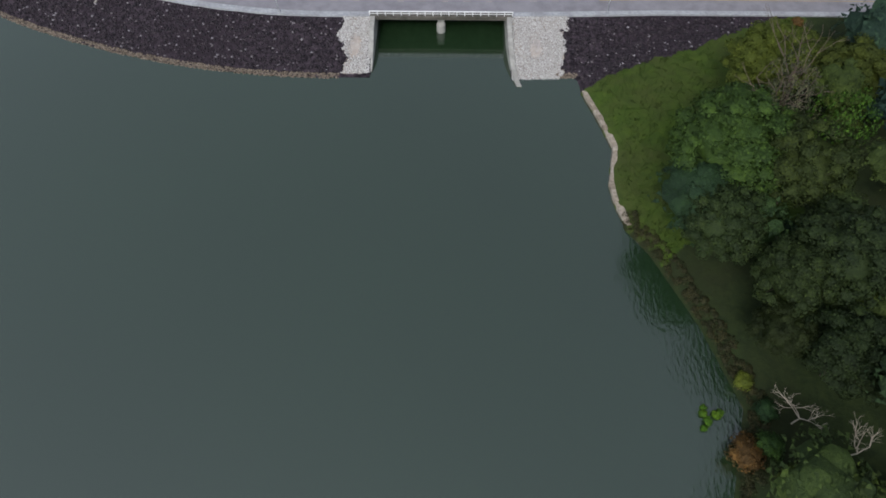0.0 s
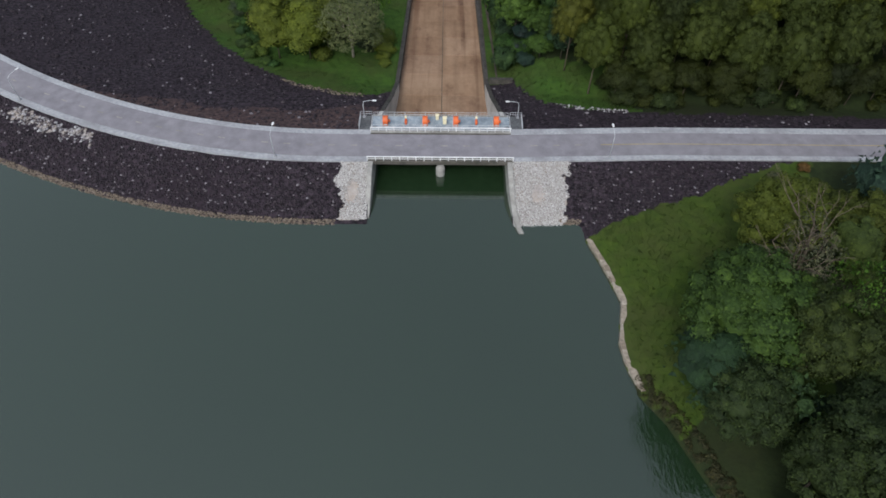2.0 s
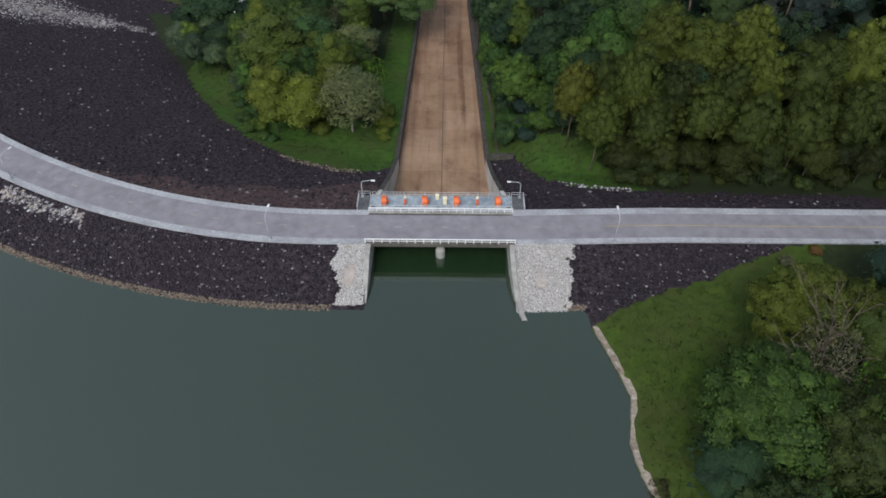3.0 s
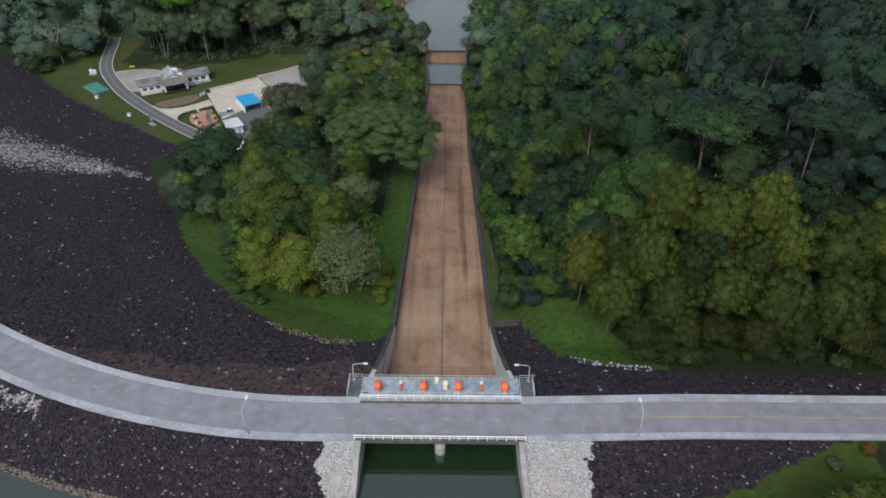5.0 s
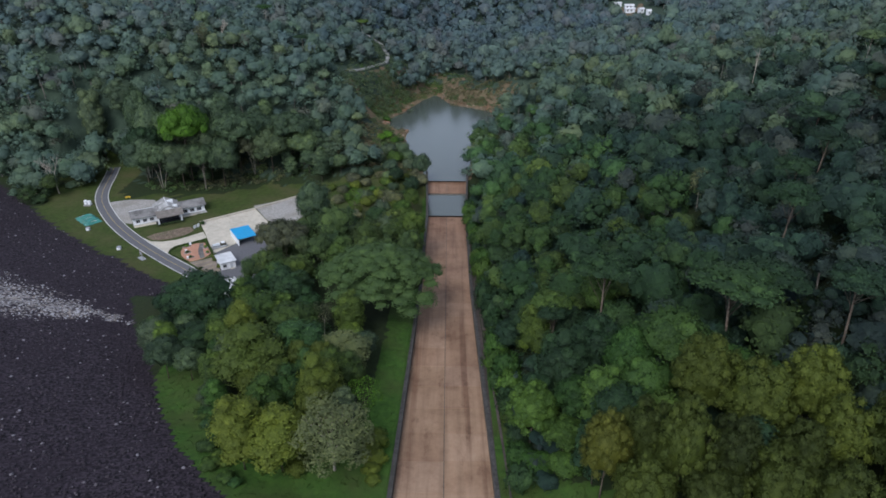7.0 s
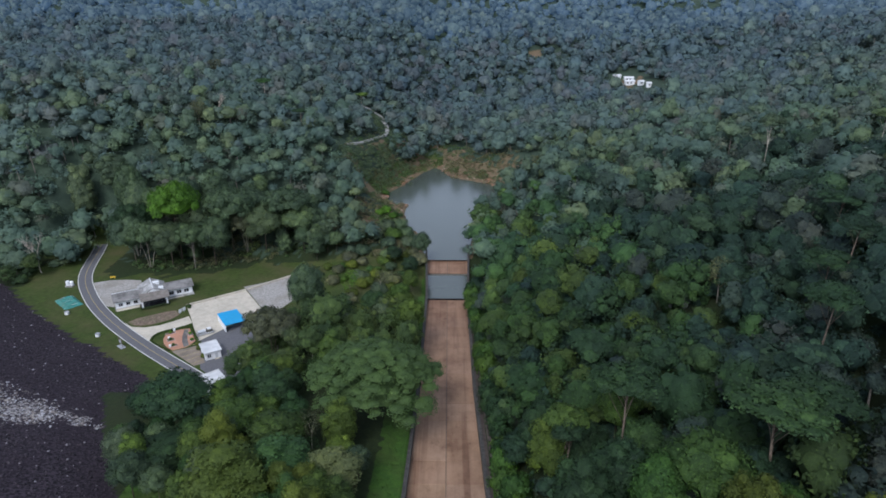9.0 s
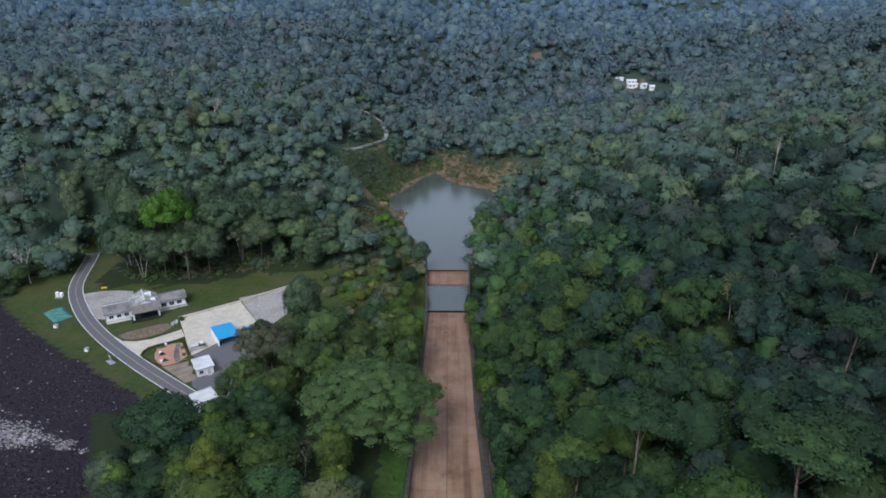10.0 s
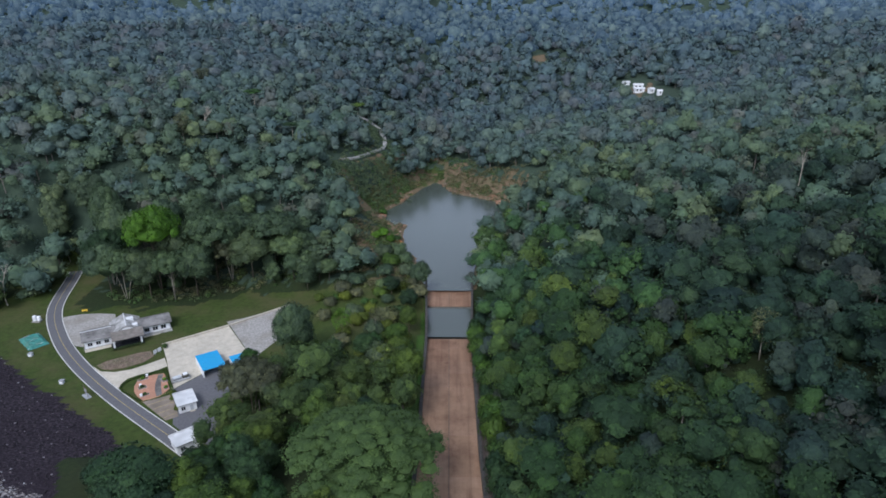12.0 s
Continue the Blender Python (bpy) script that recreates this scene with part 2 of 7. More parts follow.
LEAVES_LIVELY = foliage("lively_hillside_leaves", [(0.03, 0.067, 0.026), (0.046, 0.094, 0.025), (0.026, 0.06, 0.031), (0.067, 0.106, 0.024), (0.032, 0.074, 0.029), (0.041, 0.086, 0.026), (0.028, 0.064, 0.031), (0.078, 0.114, 0.025), (0.033, 0.074, 0.031)], by="crown", grain=2.0)
# the lively leaves again, lightened and blued to imitate haze by the pond
LEAVES_LIVELY_FAR = foliage("hazy_pondside_leaves", [(0.04, 0.091, 0.039), (0.061, 0.127, 0.037), (0.035, 0.082, 0.046), (0.088, 0.144, 0.036), (0.043, 0.101, 0.043), (0.054, 0.117, 0.039), (0.038, 0.087, 0.046), (0.104, 0.155, 0.037), (0.044, 0.101, 0.046)], by="crown", grain=2.0)
# the hillside's shade is put into these darker, bluer leaf colours
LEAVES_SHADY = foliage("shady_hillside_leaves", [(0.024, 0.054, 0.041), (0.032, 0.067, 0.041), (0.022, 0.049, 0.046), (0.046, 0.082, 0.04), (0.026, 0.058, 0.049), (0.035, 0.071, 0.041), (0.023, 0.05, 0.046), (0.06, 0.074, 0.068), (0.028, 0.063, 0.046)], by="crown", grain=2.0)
# MID, SLOPE and FAR carry haze in their colours: paler and bluer with distance
LEAVES_MID = foliage("hazy_mid_leaves", [(0.076, 0.124, 0.1), (0.088, 0.144, 0.098), (0.071, 0.117, 0.104), (0.08, 0.132, 0.106), (0.109, 0.158, 0.089), (0.074, 0.121, 0.106), (0.095, 0.147, 0.1), (0.121, 0.162, 0.087), (0.071, 0.12, 0.106), (0.112, 0.121, 0.1), (0.083, 0.135, 0.106)], by="crown", spread=0.5)
LEAVES_SLOPE = foliage("hazy_slope_leaves", [(0.092, 0.142, 0.142), (0.105, 0.161, 0.14), (0.085, 0.136, 0.146), (0.125, 0.17, 0.128), (0.087, 0.141, 0.149), (0.117, 0.134, 0.133), (0.098, 0.154, 0.146)], by="crown", spread=0.5)
LEAVES_BACK = foliage("back_leaves", [(0.067, 0.11, 0.062), (0.083, 0.127, 0.067), (0.06, 0.099, 0.065), (0.094, 0.129, 0.077)])
LEAVES_VALLEY = foliage("near_valley_leaves", [(0.048, 0.085, 0.029), (0.064, 0.103, 0.031), (0.041, 0.076, 0.031), (0.087, 0.12, 0.031), (0.051, 0.09, 0.034), (0.069, 0.097, 0.043)], by="crown", grain=2.0)
LEAVES_FAR = foliage("hazy_far_leaves", [(0.084, 0.135, 0.158), (0.096, 0.146, 0.155), (0.080, 0.127, 0.161), (0.107, 0.153, 0.147), (0.084, 0.132, 0.163), (0.112, 0.132, 0.153), (0.089, 0.139, 0.161)], by="crown", spread=0.5)
# HAZE and HILLS imitate haze with blue-grey leaves and a blue glow
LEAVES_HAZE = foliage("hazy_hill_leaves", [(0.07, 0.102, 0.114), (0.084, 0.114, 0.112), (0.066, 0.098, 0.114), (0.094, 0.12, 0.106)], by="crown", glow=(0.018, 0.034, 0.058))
LEAVES_HILLS = foliage("hazy_distant_leaves", [(0.06, 0.085, 0.095), (0.068, 0.092, 0.095), (0.074, 0.096, 0.092)], by="crown", glow=(0.038, 0.068, 0.114))


# ---- mesh helpers ----
def mesh_object(name, verts, faces, materials, parent=None, label="", smooth=False, slots=None):
    """Links a mesh of vertices and faces as one object."""
    me = bpy.data.meshes.new(name)
    me.from_pydata([tuple(v) for v in verts], [], [tuple(f) for f in faces])
    for m in materials if isinstance(materials, (list, tuple)) else [materials]:
        me.materials.append(m)
    if slots is not None:
        me.polygons.foreach_set("material_index", slots)
    if smooth:
        me.polygons.foreach_set("use_smooth", [True] * len(me.polygons))
    me.update()
    ob = new(name, me)
    ob.parent = parent
    if label:
        tagged(ob, label)
    return ob


def part(name, bm, material, parent, label="", smooth=False):
    """Links a bmesh as one mesh under a thing or a part."""
    me = bpy.data.meshes.new(name)
    bm.to_mesh(me)
    bm.free()
    me.materials.append(material)
    if smooth:
        me.polygons.foreach_set("use_smooth", [True] * len(me.polygons))
    ob = new(name, me)
    ob.parent = parent
    if label:
        tagged(ob, label)
    return ob


def box(x0, x1, y0, y1, z0, z1, bevel=0.0, bm=None):
    """A box, bevelled on request, added to bm or to a new bmesh."""
    b = bmesh.new()
    bmesh.ops.create_cube(b, size=1.0, matrix=Matrix.Translation(((x0 + x1) / 2, (y0 + y1) / 2, (z0 + z1) / 2)) @ Matrix.Diagonal((x1 - x0, y1 - y0, z1 - z0, 1)))
    if bevel:
        bmesh.ops.bevel(b, geom=b.edges[:], offset=bevel, segments=2, affect="EDGES", profile=0.5)
    if bm is None:
        return b
    me = bpy.data.meshes.new("tmp")
    b.to_mesh(me)
    b.free()
    bm.from_mesh(me)
    bpy.data.meshes.remove(me)
    return bm


def tube(points, radii, sides=8, bm=None):
    """A tapered tube through points, with closed ends."""
    bm = bm or bmesh.new()
    pts = [Vector(p) for p in points]
    rings = []
    for i, p in enumerate(pts):
        d = (pts[min(i + 1, len(pts) - 1)] - pts[max(i - 1, 0)]).normalized()
        a = d.orthogonal().normalized() if abs(d.z) < 0.95 else Vector((1, 0, 0))
        a = (a - d * a.dot(d)).normalized()
        b = d.cross(a)
        r = radii[i] if isinstance(radii, (list, tuple)) else radii
        rings.append([bm.verts.new(p + r * (math.cos(2 * math.pi * k / sides) * a + math.sin(2 * math.pi * k / sides) * b)) for k in range(sides)])
    for r0, r1 in zip(rings, rings[1:]):
        for k in range(sides):
            bm.faces.new((r0[k], r0[(k + 1) % sides], r1[(k + 1) % sides], r1[k]))
    bm.faces.new(rings[0][::-1])
    bm.faces.new(rings[-1])
    return bm


def thing(name, m, label, category, group="", kind=""):
    """An Empty at a thing's base, which parents its parts."""
    ob = new(name)
    ob.empty_display_size = 0.5
    ob.matrix_basis = m
    return tagged(ob, label, category, group, kind)


# ---- the lie of the land ----
def crest_y(x):
    """The dam road's centre line: straight at the spillway, curving away at one end."""
    u = np.clip(-20.0 - np.asarray(x, float), 0, 110)
    v = np.clip(-130.0 - np.asarray(x, float), 0, None)
    w = np.clip((np.asarray(x, float) - 10) / 30, 0, 1)
    return 112.8 + 0.0041 * u * u + 0.9 * v + 1.0 * w


def crest_s(x, y):
    """Metres from the road's centre line, downstream positive."""
    x = np.asarray(x, float)
    g = 2 * 0.0041 * np.clip(-20.0 - x, 0, 110)
    return (np.asarray(y, float) - crest_y(x)) / np.sqrt(1 + g * g)


def half_width(y):
    """Half the clear width of the spillway."""
    return np.interp(y, [60, 100, 118, 126, 139, 246, 318, 362], [13.0, 12.4, 12.3, 11.4, 10.1, 7.8, 7.9, 9.4])


def chute_z(y):
    """The spillway's floor."""
    return np.interp(y, [90, 117, 118, 127, 135, 319, 322, 341, 345, 362], [-5, -4.0, -1.0, -5.5, -7.4, -26.9, -28.6, -28.6, -26.6, -25.6])


def smooth01(v):
    v = np.clip(v, 0, 1)
    return v * v * (3 - 2 * v)


def shore_x(y):
    """The natural shore of the lake beside the spillway."""
    return np.interp(y, [-400, -60, 24, 30, 36, 48, 60, 65, 69, 73, 81, 87, 94], [70, 45, 38.6, 40.6, 42.5, 38.9, 33.5, 29.9, 28.5, 28.0, 29.6, 27.9, 25.6])


POND = [(-10.5, 356), (-12.5, 371), (-16, 392), (-22.5, 403), (-23.4, 425), (-22.6, 437), (-29, 436), (-35, 444), (-35.5, 459), (-29, 471), (-23.5, 485), (-16.5, 503), (-8, 517), (-0.5, 498), (7, 489), (19, 482), (29, 475), (32, 465), (28, 453), (22, 439), (16.5, 419), (13, 396), (11.5, 376), (12, 356)]


def inside(poly, x, y):
    """Which of the points lie in a polygon, and how far each is from its edge."""
    x, y = np.asarray(x, float), np.asarray(y, float)
    odd = np.zeros(x.shape, bool)
    near = np.full(x.shape, 1e9)
    for (x0, y0), (x1, y1) in zip(poly, poly[1:] + poly[:1]):
        cross = ((y0 > y) != (y1 > y)) & (x < (x1 - x0) * (y - y0) / (y1 - y0 + 1e-9) + x0)
        odd ^= cross
        k = np.clip(((x - x0) * (x1 - x0) + (y - y0) * (y1 - y0)) / ((x1 - x0) ** 2 + (y1 - y0) ** 2), 0, 1)
        near = np.minimum(near, np.hypot(x - x0 - k * (x1 - x0), y - y0 - k * (y1 - y0)))
    return odd, near


def waves(x, y, size, seed=0.0):
    """Cheap smooth unevenness between -1 and 1."""
    a = np.sin(x / size + 1.3 * seed) * np.cos(y / (size * 1.27) - seed)
    b = np.sin((0.6 * x + 0.8 * y) / (0.53 * size) + 2.1 * seed)
    c = np.cos((0.7 * x - 0.71 * y) / (0.37 * size) + 0.7 * seed)
    return 0.5 * a + 0.3 * b + 0.2 * c


MEADOW = [(-66, 296), (-44, 296), (-32, 282), (-12, 282), (-10, 364), (-30, 372), (-66, 362)]
HOUSE_Z = -31.0
PLATEAU = [(-188, 400), (-186, 372), (-176, 312), (-140, 288), (-104, 264), (-74, 252), (-58, 300), (-60, 356), (-100, 360), (-150, 362), (-164, 400)]


def natural(x, y):
    """The valley's own ground, without dam, spillway and lake."""
    wall = -3.6 - 0.106 * np.clip(y - 140, 0, 200)
    left = np.maximum(wall - 0.1 * np.clip(-x - 13, 0, 110), HOUSE_Z)
    slope = 0.05 + 0.30 * smooth01((y - 120) / 55) - 0.25 * smooth01((y - 430) / 230)
    right = wall + slope * np.clip(x - 13, 0, 420)
    odd, near = inside(PLATEAU, x, y)
    k = np.where(odd, 1.0, smooth01((16 - near) / 16))
    left = left * (1 - k) + HOUSE_Z * k
    z = np.where(x < 0, left, right)
    z = z + (1 - np.where(x < 0, k, 0)) * 68 * (1 - np.exp(-np.clip(-x - 15, 0, 600) / 85)) * smooth01((y - 350 - 0.12 * np.clip(-x - 60, 0, 60)) / 120)
    z = z + 0.10 * np.clip(y - 440, 0, 1100) * (1 - 0.9 * smooth01((-x - 40) / 170)) + 0.17 * np.clip(y - 880 - 0.3 * x, 0, 700)
    for hx, hy, size, rise in ((205, 462, 55, -17), (325, 640, 85, 22), (-200, 750, 80, 16), (-110, 675, 60, 10)):
        z = z + rise * np.exp(-((x - hx) ** 2 + (y - hy) ** 2) / (2 * size * size))
    far = smooth01((y - 420) / 400)
    z = z + far * (10 * waves(x, y, 105, 1.0) + 6 * waves(x, y, 40, 2.0))
    z = z + (1 - np.where(x < 0, k, 0)) * 0.8 * waves(x, y, 18, 3.0) * smooth01((np.hypot(x + 110, y - 310) - 60) / 40) * smooth01((np.abs(x) - 14) / 10)
    return z


def dam_face(x, s):
    """The dam's stone face on the valley side."""
    return 4.25 - np.interp(x, [-172, -136, -103, -60], [0.42, 0.405, 0.345, 0.33]) * np.clip(s - 4.4, 0, None)


def land(x, y):
    """The height of the ground anywhere."""
    x, y = np.asarray(x, float), np.asarray(y, float)
    s = crest_s(x, y)
    n = natural(x, y)
    down = dam_face(x, s)
    # downstream: the dam's face runs down until it meets the valley's ground
    n = np.where(x > 0, np.minimum(n, 4.0 + 0.3 * np.clip(s - 8, 0, None)), n)
    z = np.maximum(down, n)
    # upstream: stone face into the lake
    up = 4.25 - 0.375 * np.clip(-s - 4.3, 0, None)
    d = x - shore_x(y)
    bank = np.where(d > 0, 0.5 + 0.9 * smooth01(d / 2.0) + 0.085 * np.clip(d, 0, 45) + 0.10 * np.clip(d - 45, 0, 300), np.where(y > 64.5, -0.35 + 0.6 * d, 0.5 + 0.5 * d))
    bank = np.where(d < 0, np.maximum(bank, -6), bank)
    lake_side = np.maximum(np.maximum(up, -6), np.where(x > 20, np.minimum(bank, 4.0 + 0.3 * np.clip(d - 40, 0, None) * smooth01((-s - 9) / 16)), -6))
    z = np.where(s < 0, lake_side, z)
    # pond
    odd, near = inside(POND, x, y)
    pz = np.where(odd, -25.3 - 0.25 * np.clip(near, 0, 8), -24.7 + 0.16 * near + 0.5 * waves(x, y, 5, 4.0))
    k = smooth01((26 - near) / 22)
    z = np.where(odd, pz, np.where(near < 26, np.minimum(z, pz) * k + z * (1 - k), z))
    # spillway trench
    hw = half_width(y)
    trench = (np.abs(x) < hw + 0.35) & (y > 88) & (y < 361)
    side = (np.abs(x) >= hw + 0.35) & (np.abs(x) < hw + 16) & (y > 128) & (y < 361)
    wall_top = chute_z(y) + np.interp(y, [128, 145, 200, 361], [7.0, 2.4, 2.2, 2.0])
    kk = smooth01((np.abs(x) - hw - 3) / 12)
    z = np.where(side, (wall_top - 0.25) * (1 - kk) + z * kk, z)
    z = np.where(trench, np.minimum(z, chute_z(y) - 0.5), z)
    return z


def land1(x, y):
    return float(land(np.array([x]), np.array([y]))[0])


def spread(*parts):
    return np.concatenate([np.arange(a, b, c) for a, b, c in parts])


# ---- ground ----
XS = spread((-4000, -700, 300), (-700, -240, 20), (-240, -110, 4), (-110, -24, 1.5), (-24, -13, 1.0))
XS = np.concatenate([XS, [-12.5, -12.2, -8, -4, 0, 4, 8, 12.2, 12.5], spread((13, 24, 1.0), (24, 95, 1.5), (95, 260, 5), (260, 700, 20), (700, 4001, 300))])
YS = spread((-3000, -200, 200), (-200, 0, 20), (0, 86, 1.5), (86, 180, 1.25), (180, 345, 2.0), (345, 540, 3.0), (540, 1500, 12.0), (1500, 5000, 160))


def apron_side(x, y):
    """Where the pale stones lie beside the wing walls."""
    wob = 1.3 * waves(x, y, 1.9, 1.0) + 0.9 * waves(x, y, 0.55, 3.0)
    left = (x < -13.0) & (x > -18.4 + wob) & (y > 97.4) & (y < 108.9)
    right = (x > 13.1) & (x < np.interp(y, [95, 97, 103, 109], [20.6, 22.0, 23.4, 22.6]) + wob) & (y > 95.3) & (y < 109)
    return left | right


def covers(x, y):
    """What covers the ground: masks by kind of cover."""
    s = crest_s(x, y)
    e = 0.8 * waves(x, y, 3.1, 1.0) + 0.5 * waves(x, y, 1.1, 2.0)
    n = natural(x, y)
    down = dam_face(x, s)
    hw = half_width(y)
    odd, near = inside(POND, x, y)
    flat, flat_near = inside(PLATEAU, x, y)
    d = x - shore_x(y)
    verge = np.interp(x, [10, 16.3, 16.9, 18.8, 22.2, 26.7, 32.7, 40, 77, 140], [146, 146, 144, 139, 132, 129.5, 127.5, 126.6, 125, 122])
    toe = np.interp(x, [-73, -64, -54, -42, -33, -23, -15, -11], [191.6, 176, 163, 150, 141.7, 137.4, 137.7, 140])
    bank = np.interp(x, [20, 25, 30.5, 43.5, 53.6, 66, 70], [93, 93.4, 96.9, 101.4, 105.3, 110.5, 130])
    below, above = s > 0, s <= 0
    grass = below & (x < 0) & (y > toe - 1) & (down > n - 3.5) & (x > -75)
    grass |= below & (x < -8) & (x > -hw - 8 - e) & (y > 138) & (y < 358)
    grass |= below & (x > 0) & (x < 40 + 4 * e) & (y < verge + 18 + 2 * e)
    grass |= below & (x > 0) & (x < hw + 5) & (y < 200)
    grass |= above & (d > 0) & (d < 26 + e) & (y > 59 + 3 * e)
    grass |= above & (d > 0) & (y > bank - 10 + 2 * e) & (x > 38)
    lawn = (flat | (flat_near < 7 + 2 * e)) & (x < 0) & below
    soil = odd | ((near < np.where(x < 0, 2.6, 2.5) + 4 * e) & (y > 364) & (x < 16))
    soil |= (y > 440) & (near < 22 + 9 * e) & (x > -5) & (x < 48) & (waves(x, y, 5, 1.0) > -0.45)
    soil |= (np.hypot(x - 152, (y - 652) * 0.7) < 12 + 4 * e) | (np.hypot(x - 92, (y - 800) * 0.6) < 8)
    lawn |= inside(MEADOW, x, y)[0]
    soil |= (near < 24) & (x < 0) & (y > 366) & (waves(x, y, 6, 2.0) > 0.1)
    lawn |= (near < 14 + 3 * e) & (y > 366) & (x < 40) & below
    lawn &= ~((y > np.interp(x, [-160, -110, -90, -60], [350, 352, 364, 372]) + 6 * e) & (x < -60) & (x > -160) & (y < 420))
    rubble = below & (x < 0) & (down > n + 0.1 * e) & (down > HOUSE_Z + 0.3)
    rubble = np.where((x > -73) & (x < 0), below & (y < toe + 1.2 * e), rubble)
    rubble |= below & (x > 0) & (y < verge + e * np.clip((x - 15) / 4, 0, 1))
    rubble |= above & (s > -24) & ((x < 20) | (y > bank + 0.5 * e))
    pale_band = rubble & below & (np.abs(y - 229 + 3 * e) < np.interp(x, [-175, -150, -126, -113, -99, -93], [26, 24, 16, 10, 3, 0]) + 2.5 * waves(x, y, 4, 5.0)) & (x < -94) & (x > -260)
    pale_band |= rubble & above & (np.abs(s + 6.6 - e) < 1.5) & (x < -66) & (x > -96) & (e > -0.35)
    heart = np.clip(1.15 - np.abs(y - 229 + 4 * e) / (np.interp(x, [-175, -150, -126, -113, -99, -93], [26, 24, 16, 10, 3, 1]) + 0.5), 0, 1)
    rusty = 0.62 * (rubble & below & (s < np.interp(x, [-90, -60, -14, 14], [0, 9, 17, 0]) + 2 * e))
    bed = above & (d <= -2) & (s < -17)
    thicket = below & (y > 372 + 12 * e) & ~soil
    return {"thicket": thicket, "grass": grass & above, "sward": grass & below, "lawn": lawn, "soil": soil, "rubble": rubble, "pale": np.where(apron_side(x, y), 1.0, np.where(below, 0.28 + 0.24 * heart, 0.5) * pale_band), "rusty": rusty, "band": pale_band, "bed": bed}


gx, gy = np.meshgrid(XS, YS)
warp = np.clip((40 - np.abs(gx)) / 26, 0, 1)
gx = gx + np.sign(gx) * (half_width(gy) - 12.0) * warp * ((np.abs(gx) > 0.1))
gz = land(gx, gy)
nr, nc = gx.shape
idx = np.arange(nr * nc).reshape(nr, nc)
faces = np.stack([idx[:-1, :-1], idx[:-1, 1:], idx[1:, 1:], idx[1:, :-1]], -1).reshape(-1, 4)
ground = mesh_object("ground", np.stack([gx, gy, gz], -1).reshape(-1, 3).tolist(), faces.tolist(), GROUND, smooth=True)
for mask, on in covers(gx.ravel(), gy.ravel()).items():
    ground.data.attributes.new(mask, "FLOAT", "POINT").data.foreach_set("value", on.astype(np.float32))
tagged(ground, "grassy and wooded valley ground with dark stone dam faces", "ground", kind="structure")

# ---- water ----
lx = np.concatenate([[-3000, -1500, -700, -400], np.arange(-250, 100, 5.0), [150, 300, 600, 1500]])
rows_back = [-2500, -600, -150, -40, 20, 70]
lake_v, lake_f = [], []
for x in lx:
    top = float(crest_y(x)) - 7.5 if abs(x) > 12.6 else 118.5
    for y in rows_back + [max(71.0, top)]:
        lake_v.append((float(x), float(y), 0.0))
m_rows = len(rows_back) + 1
for i in range(len(lx) - 1):
    for j in range(m_rows - 1):
        a = i * m_rows + j
        lake_f.append((a, a + m_rows, a + m_rows + 1, a + 1))
tagged(mesh_object("lake_water", lake_v, lake_f, LAKE), "still murky green-grey reservoir water with faint ripples", "water", kind="structure")
pond_c = (-4.0, 430.0)
pond_ring = [(pond_c[0] + 1.06 * (x - pond_c[0]), pond_c[1] + 1.03 * (y - pond_c[1])) if y > 380 else (x * 0.98, y) for x, y in POND]
tagged(mesh_object("pond_water", [(x, y, -25.0) for x, y in pond_ring], [tuple(range(len(pond_ring)))[::-1]], POND_WATER), "calm grey-blue pond water below the spillway", "water", kind="structure")


# ---- dam road ----
def crest_point(x, s, z):
    g = -2 * 0.0041 * min(max(-20.0 - x, 0), 110) - (0.9 if x < -130 else 0)
    n = math.hypot(1, g)
    return (x - g / n * s, float(crest_y(x)) + s / n, z)


def crest_strip(name, x0, x1, s0, s1, z0, z1, material, step=3.0, parent=None):
    """A long slab that follows the dam road between two offsets."""
    n = max(2, int((x1 - x0) / step) + 1)
    v, f = [], []
    for i in range(n):
        x = x0 + (x1 - x0) * i / (n - 1)
        v += [crest_point(x, s0, z0), crest_point(x, s0, z1), crest_point(x, s1, z1), crest_point(x, s1, z0)]
    for i in range(n - 1):
        a = 4 * i
        for k in range(4):
            f.append((a + k, a + (k + 1) % 4, a + 4 + (k + 1) % 4, a + 4 + k))
    f += [(0, 3, 2, 1), (4 * n - 4, 4 * n - 3, 4 * n - 2, 4 * n - 1)]
    ob = mesh_object(name, v, f, material, parent)
    return ob


road = tagged(crest_strip("road", -230, 420, -3.1, 3.1, 3.9, 4.46, ASPHALT), "worn grey asphalt road along the dam crest", "road", kind="structure")
for s0, s1, x0, x1 in ((-4.35, -3.1, -230, -13.3), (3.1, 4.35, -230, -13.3), (-4.2, -3.1, 13.3, 420), (3.1, 4.6, 13.3, 420)):
    kerb = crest_strip("kerb", x0, x1, s0, s1, 3.9, 4.52, KERB)
    tagged(kerb, "pale concrete kerb strip beside the dam road", "kerb", kind="structure")
for x in np.arange(-126, 27, 4.2):
    tagged(crest_strip("road_marking", float(x), float(x) + 1.3, -0.12, 0.14, 4.45, 4.464, FADED_LINE, 2.0), "faded yellow dash painted on asphalt", "road marking", "centre line dashes", "structure")
tagged(crest_strip("road_marking", 30, 420, -0.07, 0.09, 4.45, 4.464, YELLOW_LINE, 6.0), "faded solid yellow centre line on asphalt", "road marking", kind="structure")


# ---- spillway ----
spillway = thing("spillway", Matrix(), "long brown-stained concrete spillway chute with dark side walls", "spillway", kind="structure")
ys_floor = list(np.arange(118, 362.1, 2.0))
v, f = [], []
for y in ys_floor:
    h = float(half_width(y)) + 0.3
    z = float(chute_z(y)) - 0.12
    v += [(-h, y, z), (h, y, z)]
